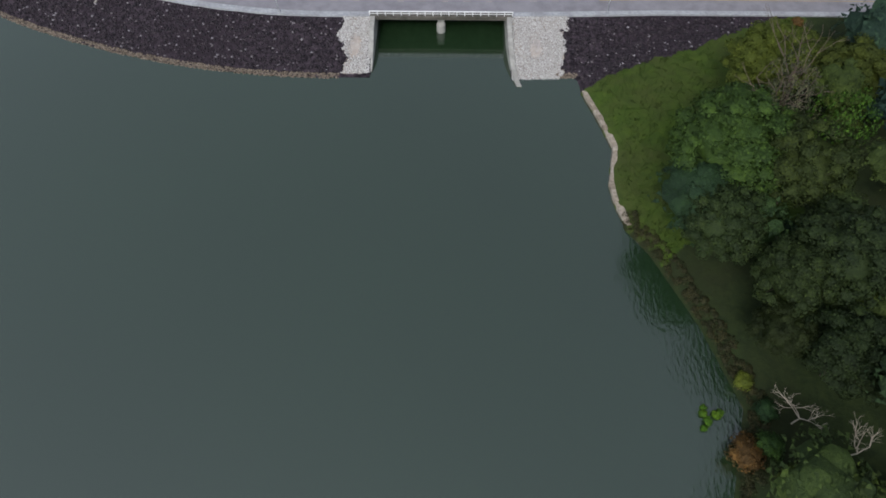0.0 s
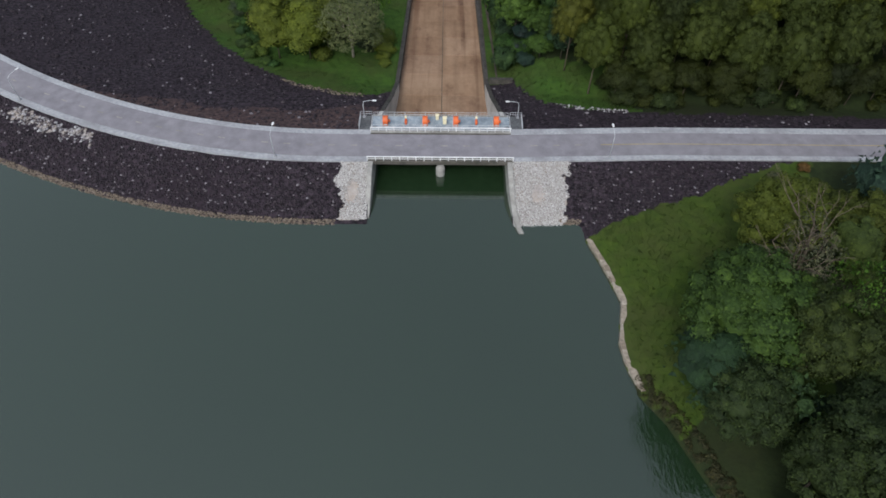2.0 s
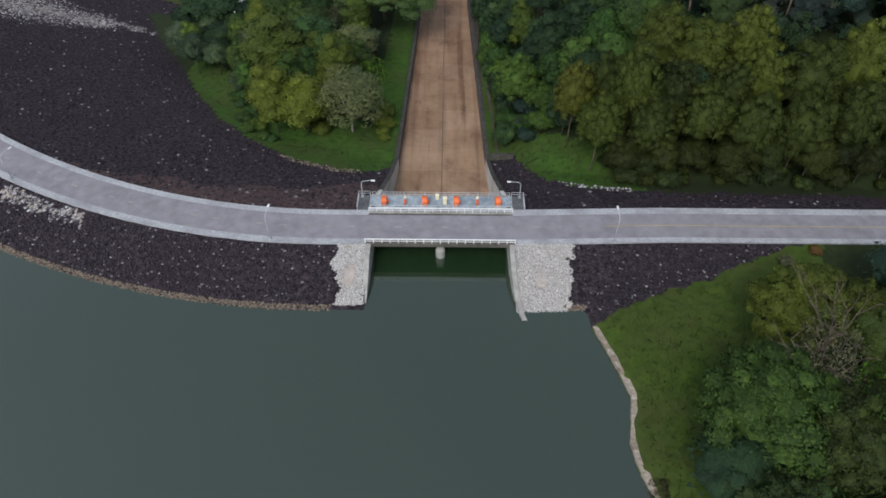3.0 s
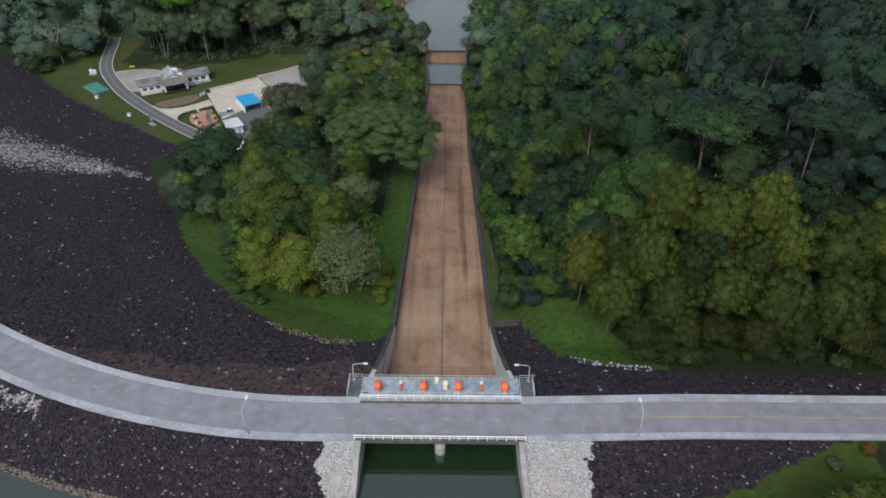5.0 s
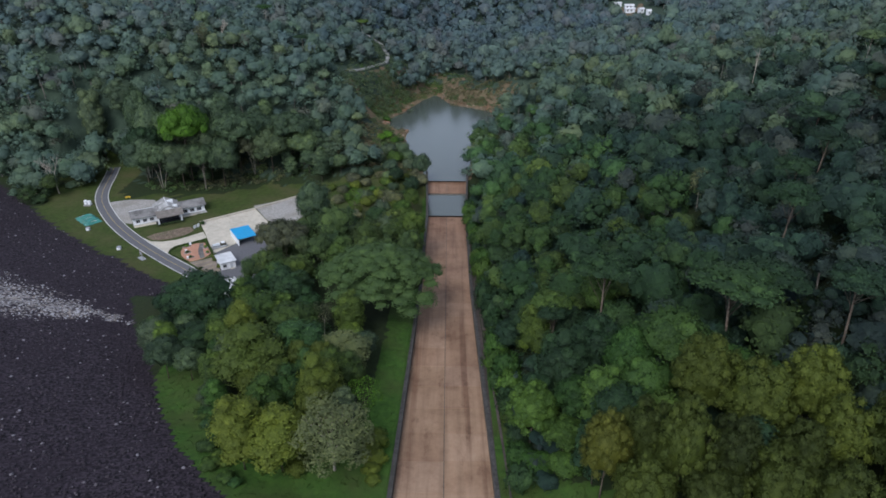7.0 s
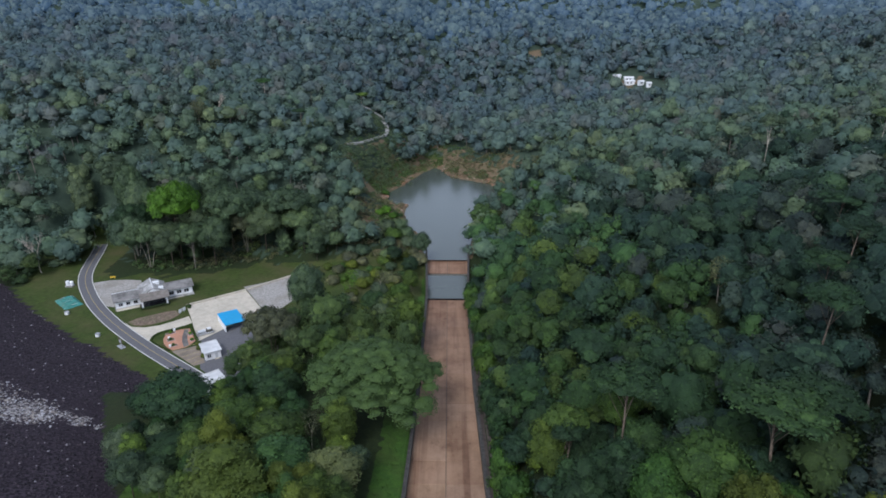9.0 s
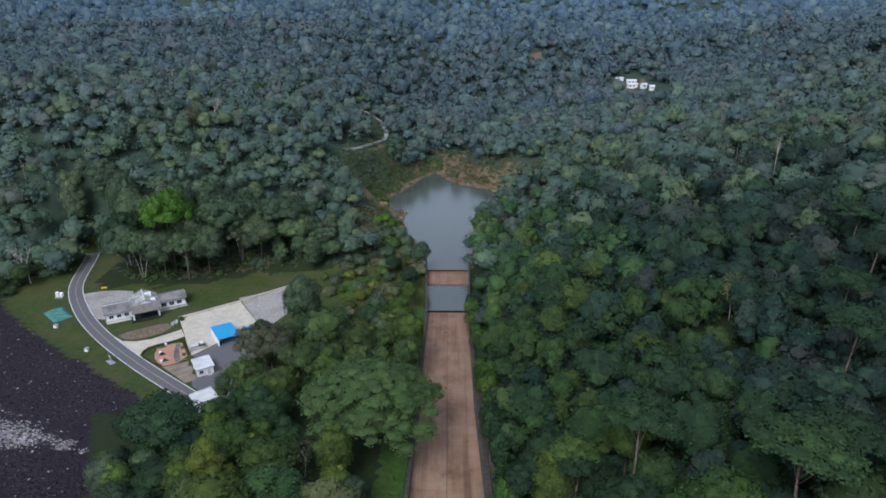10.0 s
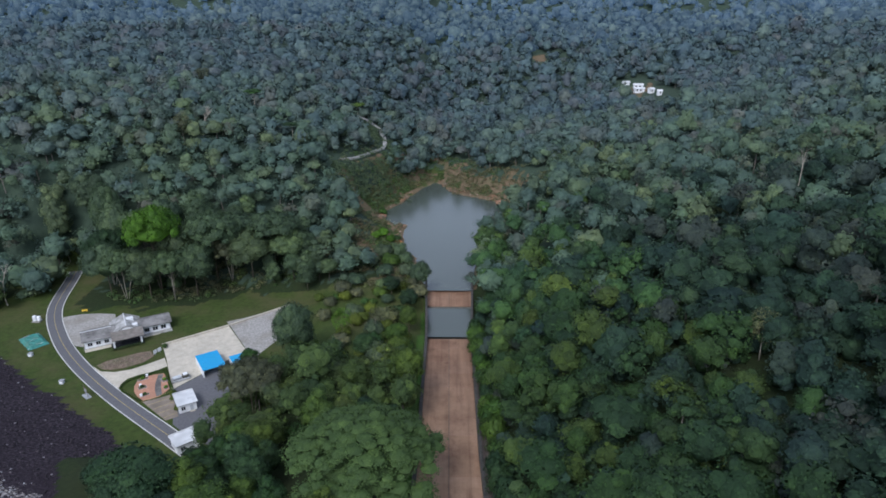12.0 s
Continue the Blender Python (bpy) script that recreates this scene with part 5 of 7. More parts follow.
tree_at("full", LEAVES_YELLOW, -27, 173, 9.0, "fresh yellow-green tree behind a grey-green one", 5.2, 0)
tree_at("round", LEAVES_SAGE_DARK, -51, 194, 0.0, "dull green tree among lighter ones", 6.0, 0)
tree_at("round", LEAVES_SAGE_DARK, -53, 180, -4.0, "dull brownish tree at the edge of the grass", 4.2, 1)
tree_at("round", LEAVES, -53, 212, 0.0, "green broadleaf tree below the office yard", 7.0, 2)
tree_at("round", LEAVES, -40, 206, 0.5, "green broadleaf tree beside the rain tree", 7.0, 0)
tree_at("loose", LEAVES_BRIGHT, -17.2, 172, 4.5, "fresh yellow-green young tree by the grass", 4.0, 1)
for x, y, sc in ((-13.8, 160, 1.1), (-14.2, 157, 0.9), (-13.6, 154, 0.7), (-14.6, 166, 1.3), (-15.2, 163, 1.0), (-47, 158, 0.9), (-45, 160, 1.2), (-50, 165, 1.0), (-48, 168, 1.3), (-55, 177, 1.1), (-53, 174, 0.8), (-42, 154, 0.8), (-40, 152.5, 0.6)):
    plant("bush", LEAVES_YELLOW if x > -20 else LEAVES, x, y, sc, "leafy shrub in the rough grass", seed=int(-x) % 3, stretch=0.7, name="bush", group="grass shrubs", category="bush")
tree_at("loose", LEAVES_BRIGHT, -16.8, 163, 0.5, "fresh yellow-green young tree by the grass", 3.2, 2)
tree_at("wide", LEAVES_DARK, -65, 203, -4, "green broadleaf tree at the edge of the stones", 8.5, 1)
tree_at("loose", LEAVES_BRIGHT, -38, 312, -9, "bright yellow-green young tree in the meadow", 4.0, 0)
tree_at("umbrella", LEAVES_BRIGHT, -126, 366, 8.5, "fresh green spreading tree behind the house", 13.0, 1)
tree_at("umbrella", LEAVES_BACK, -104, 374, 3.0, "broad dark rain tree behind the house", 15.0, 0)
tree_at("umbrella", LEAVES_BACK, -80, 384, 0.0, "broad dark rain tree behind the meadow", 14.0, 1)
tree_at("umbrella", LEAVES_DARK, -150, 372, -4.0, "broad dark tree beside the lane", 11.0, 2, PALE_BARK)
tree_at("round", LEAVES_BACK, -12, 352, -9.3, "small dark tree at the end of the spillway wall", 4.4, 1)
tree_at("umbrella", LEAVES_BACK, -117, 357, -8.0, "broad dark tree with bare trunks behind the house", 9.0, 2, PALE_BARK)
tree_at("umbrella", LEAVES_GREY, -97, 373, -8.0, "broad grey-green tree behind the meadow", 9.5, 0, PALE_BARK)
tree_at("umbrella", LEAVES_BACK, -138, 358, -8.0, "broad dark tree with bare trunks behind the house", 9.0, 1, PALE_BARK)
for x, y, top, r_, lv, lb in ((-162, 548, 45, 7.5, LEAVES_GREY, "tall grey-brown tree with a pale trunk on the hill"), (-216, 478, 47, 6.5, LEAVES_GREY, "tall grey-brown tree with a pale trunk on the hill"),
                             (-142, 452, 33, 6.0, LEAVES_GREY, "tall grey-green tree with a pale trunk on the hill"), (-118, 505, 36, 6.0, LEAVES, "tall thin-leaved tree above the hill woods"),
                             (-88, 470, 22, 6.0, LEAVES_DARK, "tall layered tree with a pale trunk on the hill"), (-60, 540, 22, 5.0, LEAVES, "tall thin-leaved tree above the hill woods"),
                             (230, 370, 66, 7.0, LEAVES_FRESH, "tall pale-trunked tree with an airy crown"), (128, 340, 46, 5.0, LEAVES_BACK, "tall slender tree with a pale bare trunk"), (166, 330, 50, 6.0, LEAVES_BACK, "tall slender tree with a pale bare trunk")):
    tree_at("airy" if lv is LEAVES_GREY else "emergent", lv, x, y, top, lb, r_, int(abs(x)) % 3, PALE_BARK)
bare_tree(258, 446, 22, 11, "leafless pale grey tree on the hillside")
bare_tree(292, 520, 20, 12, "leafless brownish tree on the hillside")
bare_tree(-134, 462, 17, 13, "leafless pale grey tree on the hillside")
tree_at("loose", LEAVES_GREY, 78, 250, 23, "half-bare grey tree among the green canopy", 5.5, 1, PALE_BARK)
for x, y, top, r_ in ((-128, 359, -6, 10.5), (-109, 362, -5, 11.0), (-88, 374, -4, 11.0), (-147, 363, -6, 10.0), (-73, 380, -6, 10.0), (-118, 371, 0, 11.0), (-97, 380, 2, 11.5)):
    tree_at("wide", LEAVES_BACK if int(-x) % 2 else LEAVES_SAGE_DARK, x, y, top, "broad green tree with low boughs behind the house", r_, int(-x) % 3, BARK)
tree_at("round", LEAVES_FRESH, -69.5, 303, -22, "green tree beside the blue-roofed shelter", 3.6, 1)
# the rough meadow between the yard and the spillway
mead = np.random.default_rng(33)
for x, y in zip(mead.uniform(-56, -12.5, 110), mead.uniform(284, 368, 110)):
    if x < -20 and y > 300 and mead.random() < 0.35 or not free_spot(x, y, 1.6):
        continue
    sc = float(mead.uniform(0.6, 1.9) * (1.2 if x > -24 else 1.0))
    lv = (LEAVES_BACK, LEAVES, LEAVES_YELLOW, LEAVES_GREY)[int(mead.integers(0, 4))]
    plant("bush", lv, float(x), float(y), sc, "leafy shrub in the rough meadow", seed=0, name="bush", group="meadow shrubs", category="bush")
for x, y, top, r_, lv in ((-16.5, 292, -10, 4.2, LEAVES), (-18, 306, -13, 4.0, LEAVES_FRESH), (-15, 322, -14.5, 3.6, LEAVES), (-16, 338, -15, 4.0, LEAVES_DARK), (-28, 296, -12, 4.4, LEAVES_DARK), (-24, 352, -16, 3.6, LEAVES_DARK)):
    tree_at("round", lv, x, y, top, "young green tree beside the spillway wall", r_, int(-x) % 3)
tree_at("loose", LEAVES_GREY, -27, 318, -12, "thin half-bare young tree in the meadow", 2.6, 1, PALE_BARK)
for x, y, top, r_, k in ((-152, 386, 6, 8.0, "wide"), (-140, 380, 4, 7.5, "wide"), (-163, 400, 10, 8.0, "wide"), (-128, 386, 8, 8.0, "wide"), (-176, 412, 12, 8.0, "full"), (-190, 404, 8, 7.0, "full"), (-116, 392, 10, 8.0, "full")):
    tree_at(k, LEAVES_BACK, x, y, top, "dull green broadleaf tree at the foot of the hill", r_, int(-x) % 3)
bare_tree(-186, 352, 20, 4, "leafless pale grey tree at the edge of the woods")
for x, y, sc in ((-70, 250, 1.2), (-66, 243, 1.8), (-90, 238, 1.3), (-84, 233, 1.6)):
    plant("bush", LEAVES_DARK, x, y, sc, "dark leafy scrub at the foot of the dam", seed=1, name="bush", group="scrub", category="bush")
brim = np.random.default_rng(21)
for x, y in zip(brim.uniform(-74, -14, 90), brim.uniform(138, 222, 90)):
    gap = float(natural(np.array([x]), np.array([y]))[0] - dam_face(np.array([x]), crest_s(np.array([x]), np.array([y])))[0])
    if 0.4 < gap < 3.0 and x < -half_width(y) - 5:
        plant("bush", LEAVES if brim.random() < 0.6 else LEAVES_YELLOW, float(x), float(y), float(brim.uniform(0.5, 1.3)), "low leafy scrub along the edge of the stones", seed=0, name="bush", group="scrub", category="bush")
# below the dam, on the wooded hillside
for x, y, top, r_, k, sd in ((17.5, 163, 10.5, 5.4, "grand", 0), (23, 157, 6.5, 4.5, "grand", 1), (18, 155.5, -1, 3.2, "round", 2), (22.5, 151, 3.0, 3.4, "round", 0)):
    tree_at(k, LEAVES_FRESH, x, y, top, "dense green tree beside the spillway", r_, sd)
for x, y, top, r_, sd in ((47, 156, 27, 6.6, 0), (38, 140, 27, 4.8, 1), (52.5, 148, 27.5, 6.2, 2), (62, 150, 29.5, 5.6, 0), (62.5, 141, 26.5, 5.0, 1), (71, 139, 28.5, 6.2, 2), (80, 141, 31.5, 6.2, 0), (89, 143, 34, 6.5, 1), (98, 146, 37, 6.5, 2)):
    tree_at("grand", LEAVES_TOP, x, y, top, "yellow-green tree with a rounded crown by the dam road", r_, sd)
tree_at("grand", LEAVES_STAND, 27.2, 144, 20.5, "tree with yellowing leaves beside the grass", 4.5, 0)
for x, y, top, r_, sd in ((31.5, 136, 18.5, 5.0, 1), (34, 146, 21, 5.0, 2), (41, 134, 19.0, 5.0, 0), (46, 140, 23.5, 5.0, 1), (51, 135, 21.5, 5.4, 2), (56.5, 139, 23.5, 4.6, 0), (60, 132.5, 21.0, 5.2, 1), (69, 131, 22, 5.4, 2), (78, 131.5, 24.5, 5.6, 0), (88, 133, 27.5, 5.8, 1), (97, 135, 30, 6.0, 2)):
    tree_at("grand", LEAVES_MOSS, x, y, top, "moss-green tree in the stand by the dam road", r_, sd)
for x, y, top, r_ in ((92, 226, 34, 6.0), (106, 240, 38, 6.5), (35, 186, 26.4, 7.5), (57, 172, 30, 9.0), (66, 178, 28, 8.0), (75, 164, 35.5, 7.0), (79, 201, 37, 6.5), (24, 186, 14, 4.5), (116, 265, 37, 7.0)):
    tree_at("emergent", LEAVES_DARK, x, y, top, "tall slender tree with layered foliage above the canopy", r_, int(x) % 3)
wallside = np.random.default_rng(61)
for y in np.arange(152, 322, 3.4):
    x = float(half_width(y)) + float(np.interp(y, [150, 200, 280, 300], [4.6, 4.4, 3.2, 1.9])) + wallside.uniform(-0.4, 1.6)
    lv = (LEAVES_FRESH, LEAVES, LEAVES_FRESH, LEAVES_DARK)[int(wallside.integers(0, 4))]
    plant("bush", lv, x, float(y + wallside.uniform(-1, 1)), float(wallside.uniform(0.9, 1.7)), "green shrub crowding the spillway's drain", seed=int(wallside.integers(0, 3)), name="bush", group="wallside shrubs", category="bush", stretch=float(wallside.uniform(1.0, 1.8)))
# lower trees on the stand's edge, in leaves darkened as its shaded foot
for x in np.arange(35, 98, 5.2):
    px, py = float(x + wallside.uniform(-2, 2)), float(132.5 - 0.05 * (x - 30) + wallside.uniform(-1.2, 1.2))
    tree_at("round", LEAVES_OLIVE, px, py, float(9.5 + 0.08 * (x - 30) + wallside.uniform(-2.5, 2.0)), "small dark olive tree on the edge of the stand", float(wallside.uniform(3.2, 4.4)), int(wallside.integers(0, 3)))
# scrub at the foot of the stand, mostly in the same shade-darkened olive
foot = np.random.default_rng(44)
for x in np.arange(33, 96, 2.6):
    for lane_y in (131.5, 134.5):
        if foot.random() < 0.45:
            continue
        y = float(lane_y - 0.035 * (x - 30) + foot.uniform(-1.2, 1.2) + (3.5 if x < 36 else 0))
        lv = (LEAVES_OLIVE, LEAVES_SHORE, LEAVES_OLIVE, LEAVES_OLIVE)[int(foot.integers(0, 4))]
        plant("bush", lv, float(x + foot.uniform(-1, 1)), y, float(foot.uniform(0.6, 1.5)), "leafy scrub at the foot of the tree stand", seed=int(foot.integers(0, 2)), name="bush", group="stand scrub", category="bush")
# on the lake's wooded shore
tree_at("grand", LEAVES_LAKE, 43, 71, 21.5, "big dark green tree with a heavy rounded crown by the lake", 9.6, 0)
tree_at("grand", LEAVES_SHORE, 39.5, 59, 17.5, "dark green tree on the lake shore", 6.2, 1)
tree_at("grand", LEAVES_SHORE, 51, 66, 22, "dark green tree on the lake shore", 7.0, 2)
tree_at("grand", LEAVES_TOP, 52, 88, 20, "olive-green tree near the dam road", 7.0, 1)
tree_at("grand", LEAVES_TOP, 66, 88, 17, "olive-green tree near the dam road", 6.5, 1)
tree_at("grand", LEAVES_TOP, 59, 94, 14, "yellow-green tree near the dam road", 5.4, 0)
tree_at("loose", LEAVES_BRIGHT, 55, 70, 27, "fresh bright green tree top above the shore woods", 5.0, 0)
tree_at("grand", LEAVES_SHORE, 47, 50, 18.5, "olive broadleaf tree on the lake shore", 5.8, 0)
tree_at("grand", LEAVES_OLIVE, 45.5, 44, 12.8, "small olive tree on the lake shore", 4.4, 2)
tree_at("grand", LEAVES_SHORE, 53, 52, 22, "dark green tree in the shore woods", 7.5, 1)
tree_at("grand", LEAVES_SHORE, 52, 40, 17, "dark green tree in the shore woods", 6.5, 0)
tree_at("loose", LEAVES_GREY, 51.5, 78, 25, "half-bare brownish tree among the shore woods", 5.2, 2)
bare_tree(51.5, 77.5, 24, 3, "bare brown branches rising from the shore woods", BARK)
bare_tree(46.5, 33.5, 8.5, 6, "small leafless grey tree at the lake shore")
bare_tree(52, 29, 9, 8, "small leafless grey tree at the lake shore")
plant("bush", LEAVES_RUST, 39.8, 29.5, 1.1, "rust-brown bush at the water's edge", seed=0, group="shore bushes", name="bush", category="bush")
for x, y, sc, lv, lb in ((42.5, 30.5, 0.8, LEAVES, "low green bush on the lake shore"), (43.5, 35, 0.7, LEAVES, "low green bush on the lake shore"), (41.8, 39.5, 0.6, LEAVES_YELLOW, "low olive bush on the lake shore"),
                         (44.2, 26, 0.9, LEAVES_YELLOW, "low olive bush on the lake shore"), (66.0, 107.6, 0.5, LEAVES_RUST, "dry brown bush beside the dam road"), (59.5, 105.0, 0.55, LEAVES_GREY, "thin dry shrub on the grass slope")):
    plant("bush", lv, x, y, sc, lb, seed=1, group="shore bushes", name="bush", category="bush")
for x, y, sc in ((35.9, 35.2, 0.28), (36.3, 34.2, 0.3), (35.7, 33.3, 0.24), (36.1, 36.1, 0.22), (37.6, 35.0, 0.3), (38.2, 35.4, 0.26)):
    plant("bush", LEAVES_BRIGHT, x, y, sc, "fresh green water plants in the shallows", seed=2, group="water plants", name="water_plant", category="plant", z=-0.1)


def tufts(name, spots, size, material, label):
    """Grass and reeds: upright blades in small bundles, in one mesh."""
    r = np.random.default_rng(len(spots))
    per = 7
    xy = np.repeat(spots, per, 0) + r.normal(size=(len(spots) * per, 2)) * 0.28
    z = land(xy[:, 0], xy[:, 1])
    n = len(xy)
    a = r.uniform(0, 2 * np.pi, n)
    h = size * r.uniform(0.5, 1.2, n)
    side = np.stack([np.cos(a), np.sin(a), np.zeros(n)], 1) * (0.14 * size)
    lean = np.stack([r.normal(size=n) * 0.35 * h, r.normal(size=n) * 0.35 * h, h], 1)
    c = np.stack([xy[:, 0], xy[:, 1], z], 1)
    v = np.stack([c - side, c + side, c + lean], 1).reshape(-1, 3)
    nrm = np.repeat(np.stack([0.3 * np.cos(a), 0.3 * np.sin(a), np.ones(n)], 1), 3, 0)
    ob = leaves_object(name, (v, nrm / np.linalg.norm(nrm, axis=1)[:, None]), material)
    return tagged(ob, label, "grass", kind="stuff")


LEAVES_REED = foliage("reed_blades", [(0.036, 0.042, 0.018), (0.058, 0.056, 0.026)], by="place")
LEAVES_GRASS = foliage("grass_blades", [(0.031, 0.071, 0.012), (0.05, 0.094, 0.017), (0.037, 0.083, 0.013)], by="place", spread=0.25)
g = scatter(25, 75, 10, 112, 9000)
gd = g[:, 0] - shore_x(g[:, 1])
tufts("grass_tufts", g[(gd > 1.2) & (gd < 24) & covers(g[:, 0], g[:, 1])["grass"] & ~covers(g[:, 0], g[:, 1])["rubble"]], 0.3, LEAVES_GRASS, "short green grass on the lake shore")
gr = scatter(27, 50, 10, 67, 5000)
grd = gr[:, 0] - shore_x(gr[:, 1])
rd = gr[(grd > -0.4) & (grd < 1.8)][:420]
rd_size = srng.uniform(0.3, 0.75, len(rd))
tagged(leaves_object("reeds", leaf_cloud(srng, np.stack([rd[:, 0], rd[:, 1], land(rd[:, 0], rd[:, 1]) + 0.3 * rd_size], 1), rd_size, 40, 0.13, 0.6, 0.6), LEAVES_REED), "brown reeds and weeds along the eroded bank", "grass", kind="stuff")
g2 = np.concatenate([scatter(-80, -9, 136, 300, 9000), scatter(10, 80, 122, 175, 6000)])
cv = covers(g2[:, 0], g2[:, 1])
g2 = g2[cv["sward"] & ~cv["rubble"] & (np.abs(g2[:, 0]) > half_width(g2[:, 1]) + 1.2)]
tufts("grass_tufts", g2, 0.3, LEAVES_GRASS, "rough green grass below the dam")

sc_xy = scatter(-62, 62, 362, 545, 5200)
sc_odd, sc_near = inside(POND, sc_xy[:, 0], sc_xy[:, 1])
sc_xy = sc_xy[(~sc_odd) & (sc_near > 2.0) & (sc_near < 30) & ((sc_xy[:, 0] < 0) | (sc_xy[:, 1] > 440)) & (waves(sc_xy[:, 0], sc_xy[:, 1], 9, 2.0) > -0.5)][:1300]
sz = srng.uniform(0.6, 1.9, len(sc_xy))
sc_c = np.stack([sc_xy[:, 0], sc_xy[:, 1], land(sc_xy[:, 0], sc_xy[:, 1]) + 0.45 * sz], 1)
LEAVES_SCRUB = foliage("scrub_leaves", [(0.105, 0.15, 0.051), (0.075, 0.143, 0.051), (0.15, 0.143, 0.085), (0.12, 0.18, 0.051)], by="place")
tagged(leaves_object("bank_scrub", leaf_cloud(srng, sc_c, sz, 34, 0.32, 0.7), LEAVES_SCRUB), "low scrub and weeds on the pond banks", "scrub", kind="stuff")
LEAVES_DRY = foliage("dry_scrub_leaves", [(0.176, 0.135, 0.084), (0.135, 0.132, 0.068), (0.203, 0.155, 0.101)], by="place")
dry = np.concatenate([scatter(-60, -36, 374, 420, 260), scatter(-44, -30, 470, 500, 60), scatter(2, 42, 488, 520, 160)])
dsz = srng.uniform(0.6, 1.7, len(dry))
tagged(leaves_object("dry_scrub", leaf_cloud(srng, np.stack([dry[:, 0], dry[:, 1], land(dry[:, 0], dry[:, 1]) + 0.5 * dsz], 1), dsz, 46, 0.26, 0.9), LEAVES_DRY), "dry brown scrub on the slopes round the pond", "scrub", kind="stuff")
for x, y, sc, lv in ((-53, 396, 1.9, LEAVES_YELLOW), (-50, 401, 1.5, LEAVES_YELLOW), (-33, 412, 1.4, LEAVES_BRIGHT), (-29, 408, 1.2, LEAVES_BRIGHT), (-36, 408, 1.1, LEAVES_BRIGHT), (-26, 411, 0.9, LEAVES_FRESH), (-37, 452, 1.1, LEAVES_FRESH), (-38, 456, 0.9, LEAVES_FRESH),
                     (-24, 392, 2.0, LEAVES_BACK), (-30, 389, 2.1, LEAVES_BACK), (-27, 381, 2.0, LEAVES_FRESH), (-20, 384, 1.8, LEAVES_BACK), (-35, 381, 1.7, LEAVES_BACK), (-19, 372, 1.8, LEAVES_BACK), (-28, 372, 1.8, LEAVES_BACK)):
    plant("bush", lv, x, y, sc, "leafy green shrub on the bank of the pond", seed=int(y) % 3, name="bush", group="pond shrubs", category="bush")
# scrub along the forest track, its leaves paled to imitate haze
LEAVES_TRACKSIDE = foliage("hazy_trackside_leaves", [(0.085, 0.135, 0.075), (0.105, 0.15, 0.08), (0.08, 0.125, 0.085)], by="place")
tk = np.concatenate([np.linspace(a, b, 80) for a, b in zip(np.array(TRACK)[:-1], np.array(TRACK)[1:])])
tk = tk + srng.normal(size=tk.shape) * np.array([7.0, 8.0]) + np.array([2.0, -15.0])
tk = tk[np.min(np.hypot(tk[:, 0, None] - np.array(TRACK)[None, :, 0], tk[:, 1, None] - np.array(TRACK)[None, :, 1]), 1) > 5.5]
tsz = srng.uniform(1.0, 2.8, len(tk))
tagged(leaves_object("track_scrub", leaf_cloud(srng, np.stack([tk[:, 0], tk[:, 1], land(tk[:, 0], tk[:, 1]) + 0.5 * tsz], 1), tsz, 60, 0.34, 0.75), LEAVES_TRACKSIDE), "low green scrub along the forest track", "scrub", kind="stuff")
ug = scatter(-147, -58, 353, 392, 460)
ug = ug[ug[:, 1] > np.interp(ug[:, 0], [-150, -110, -90, -60], [353, 356, 366, 372])]
ug = ug[~inside(CLEARING, ug[:, 0], ug[:, 1] - 2)[0] | (ug[:, 1] > 354)]
usz = srng.uniform(0.7, 2.4, len(ug))
tagged(leaves_object("undergrowth", leaf_cloud(srng, np.stack([ug[:, 0], ug[:, 1], land(ug[:, 0], ug[:, 1]) + 0.4 * usz], 1), usz, 60, 0.26, 0.75), LEAVES_SCRUB), "dark undergrowth beneath the trees behind the house", "undergrowth", kind="stuff")


# ---- buildings below the dam ----
H = HOUSE_Z
ROOF_PALE = surface("pale_streaked_roof", (0.46, 0.47, 0.48), (0.72, 0.73, 0.74), 0.6, 0.3, 0.6, 0.01, (0.30, 0.31, 0.32))
BLUE = surface("blue_sheet_metal", (0.02, 0.26, 0.52), (0.03, 0.33, 0.62), 0.8, 0.2, 0.45, 0.0, (0.03, 0.28, 0.5), spec=0.5)
GRAVEL = surface("grey_gravel", (0.20, 0.19, 0.175), (0.40, 0.385, 0.36), 1.2, 0.12, 0.95, 0.03, (0.20, 0.185, 0.155))
GARDEN_PATH = surface("dark_path_gravel", (0.09, 0.085, 0.08), (0.20, 0.19, 0.18), 1.5, 0.3, 0.95, 0.02)
TERRACOTTA = surface("red_paving", (0.34, 0.17, 0.11), (0.46, 0.25, 0.17), 1.2, 0.2, 0.9, 0.02, (0.28, 0.16, 0.11))
MULCH = surface("brown_planting_bed", (0.10, 0.07, 0.05), (0.22, 0.17, 0.13), 1.0, 0.3, 0.95, 0.1, (0.09, 0.10, 0.045))
TEAL = surface("teal_netting", (0.03, 0.15, 0.13), (0.06, 0.23, 0.20), 0.8, 0.35, 0.8, 0.03, (0.09, 0.16, 0.12))
DARK = surface("dark_glass_and_porch_shade", (0.012, 0.014, 0.017), (0.03, 0.034, 0.04), 1.0, 0.3, 0.25, 0.0, spec=0.5)


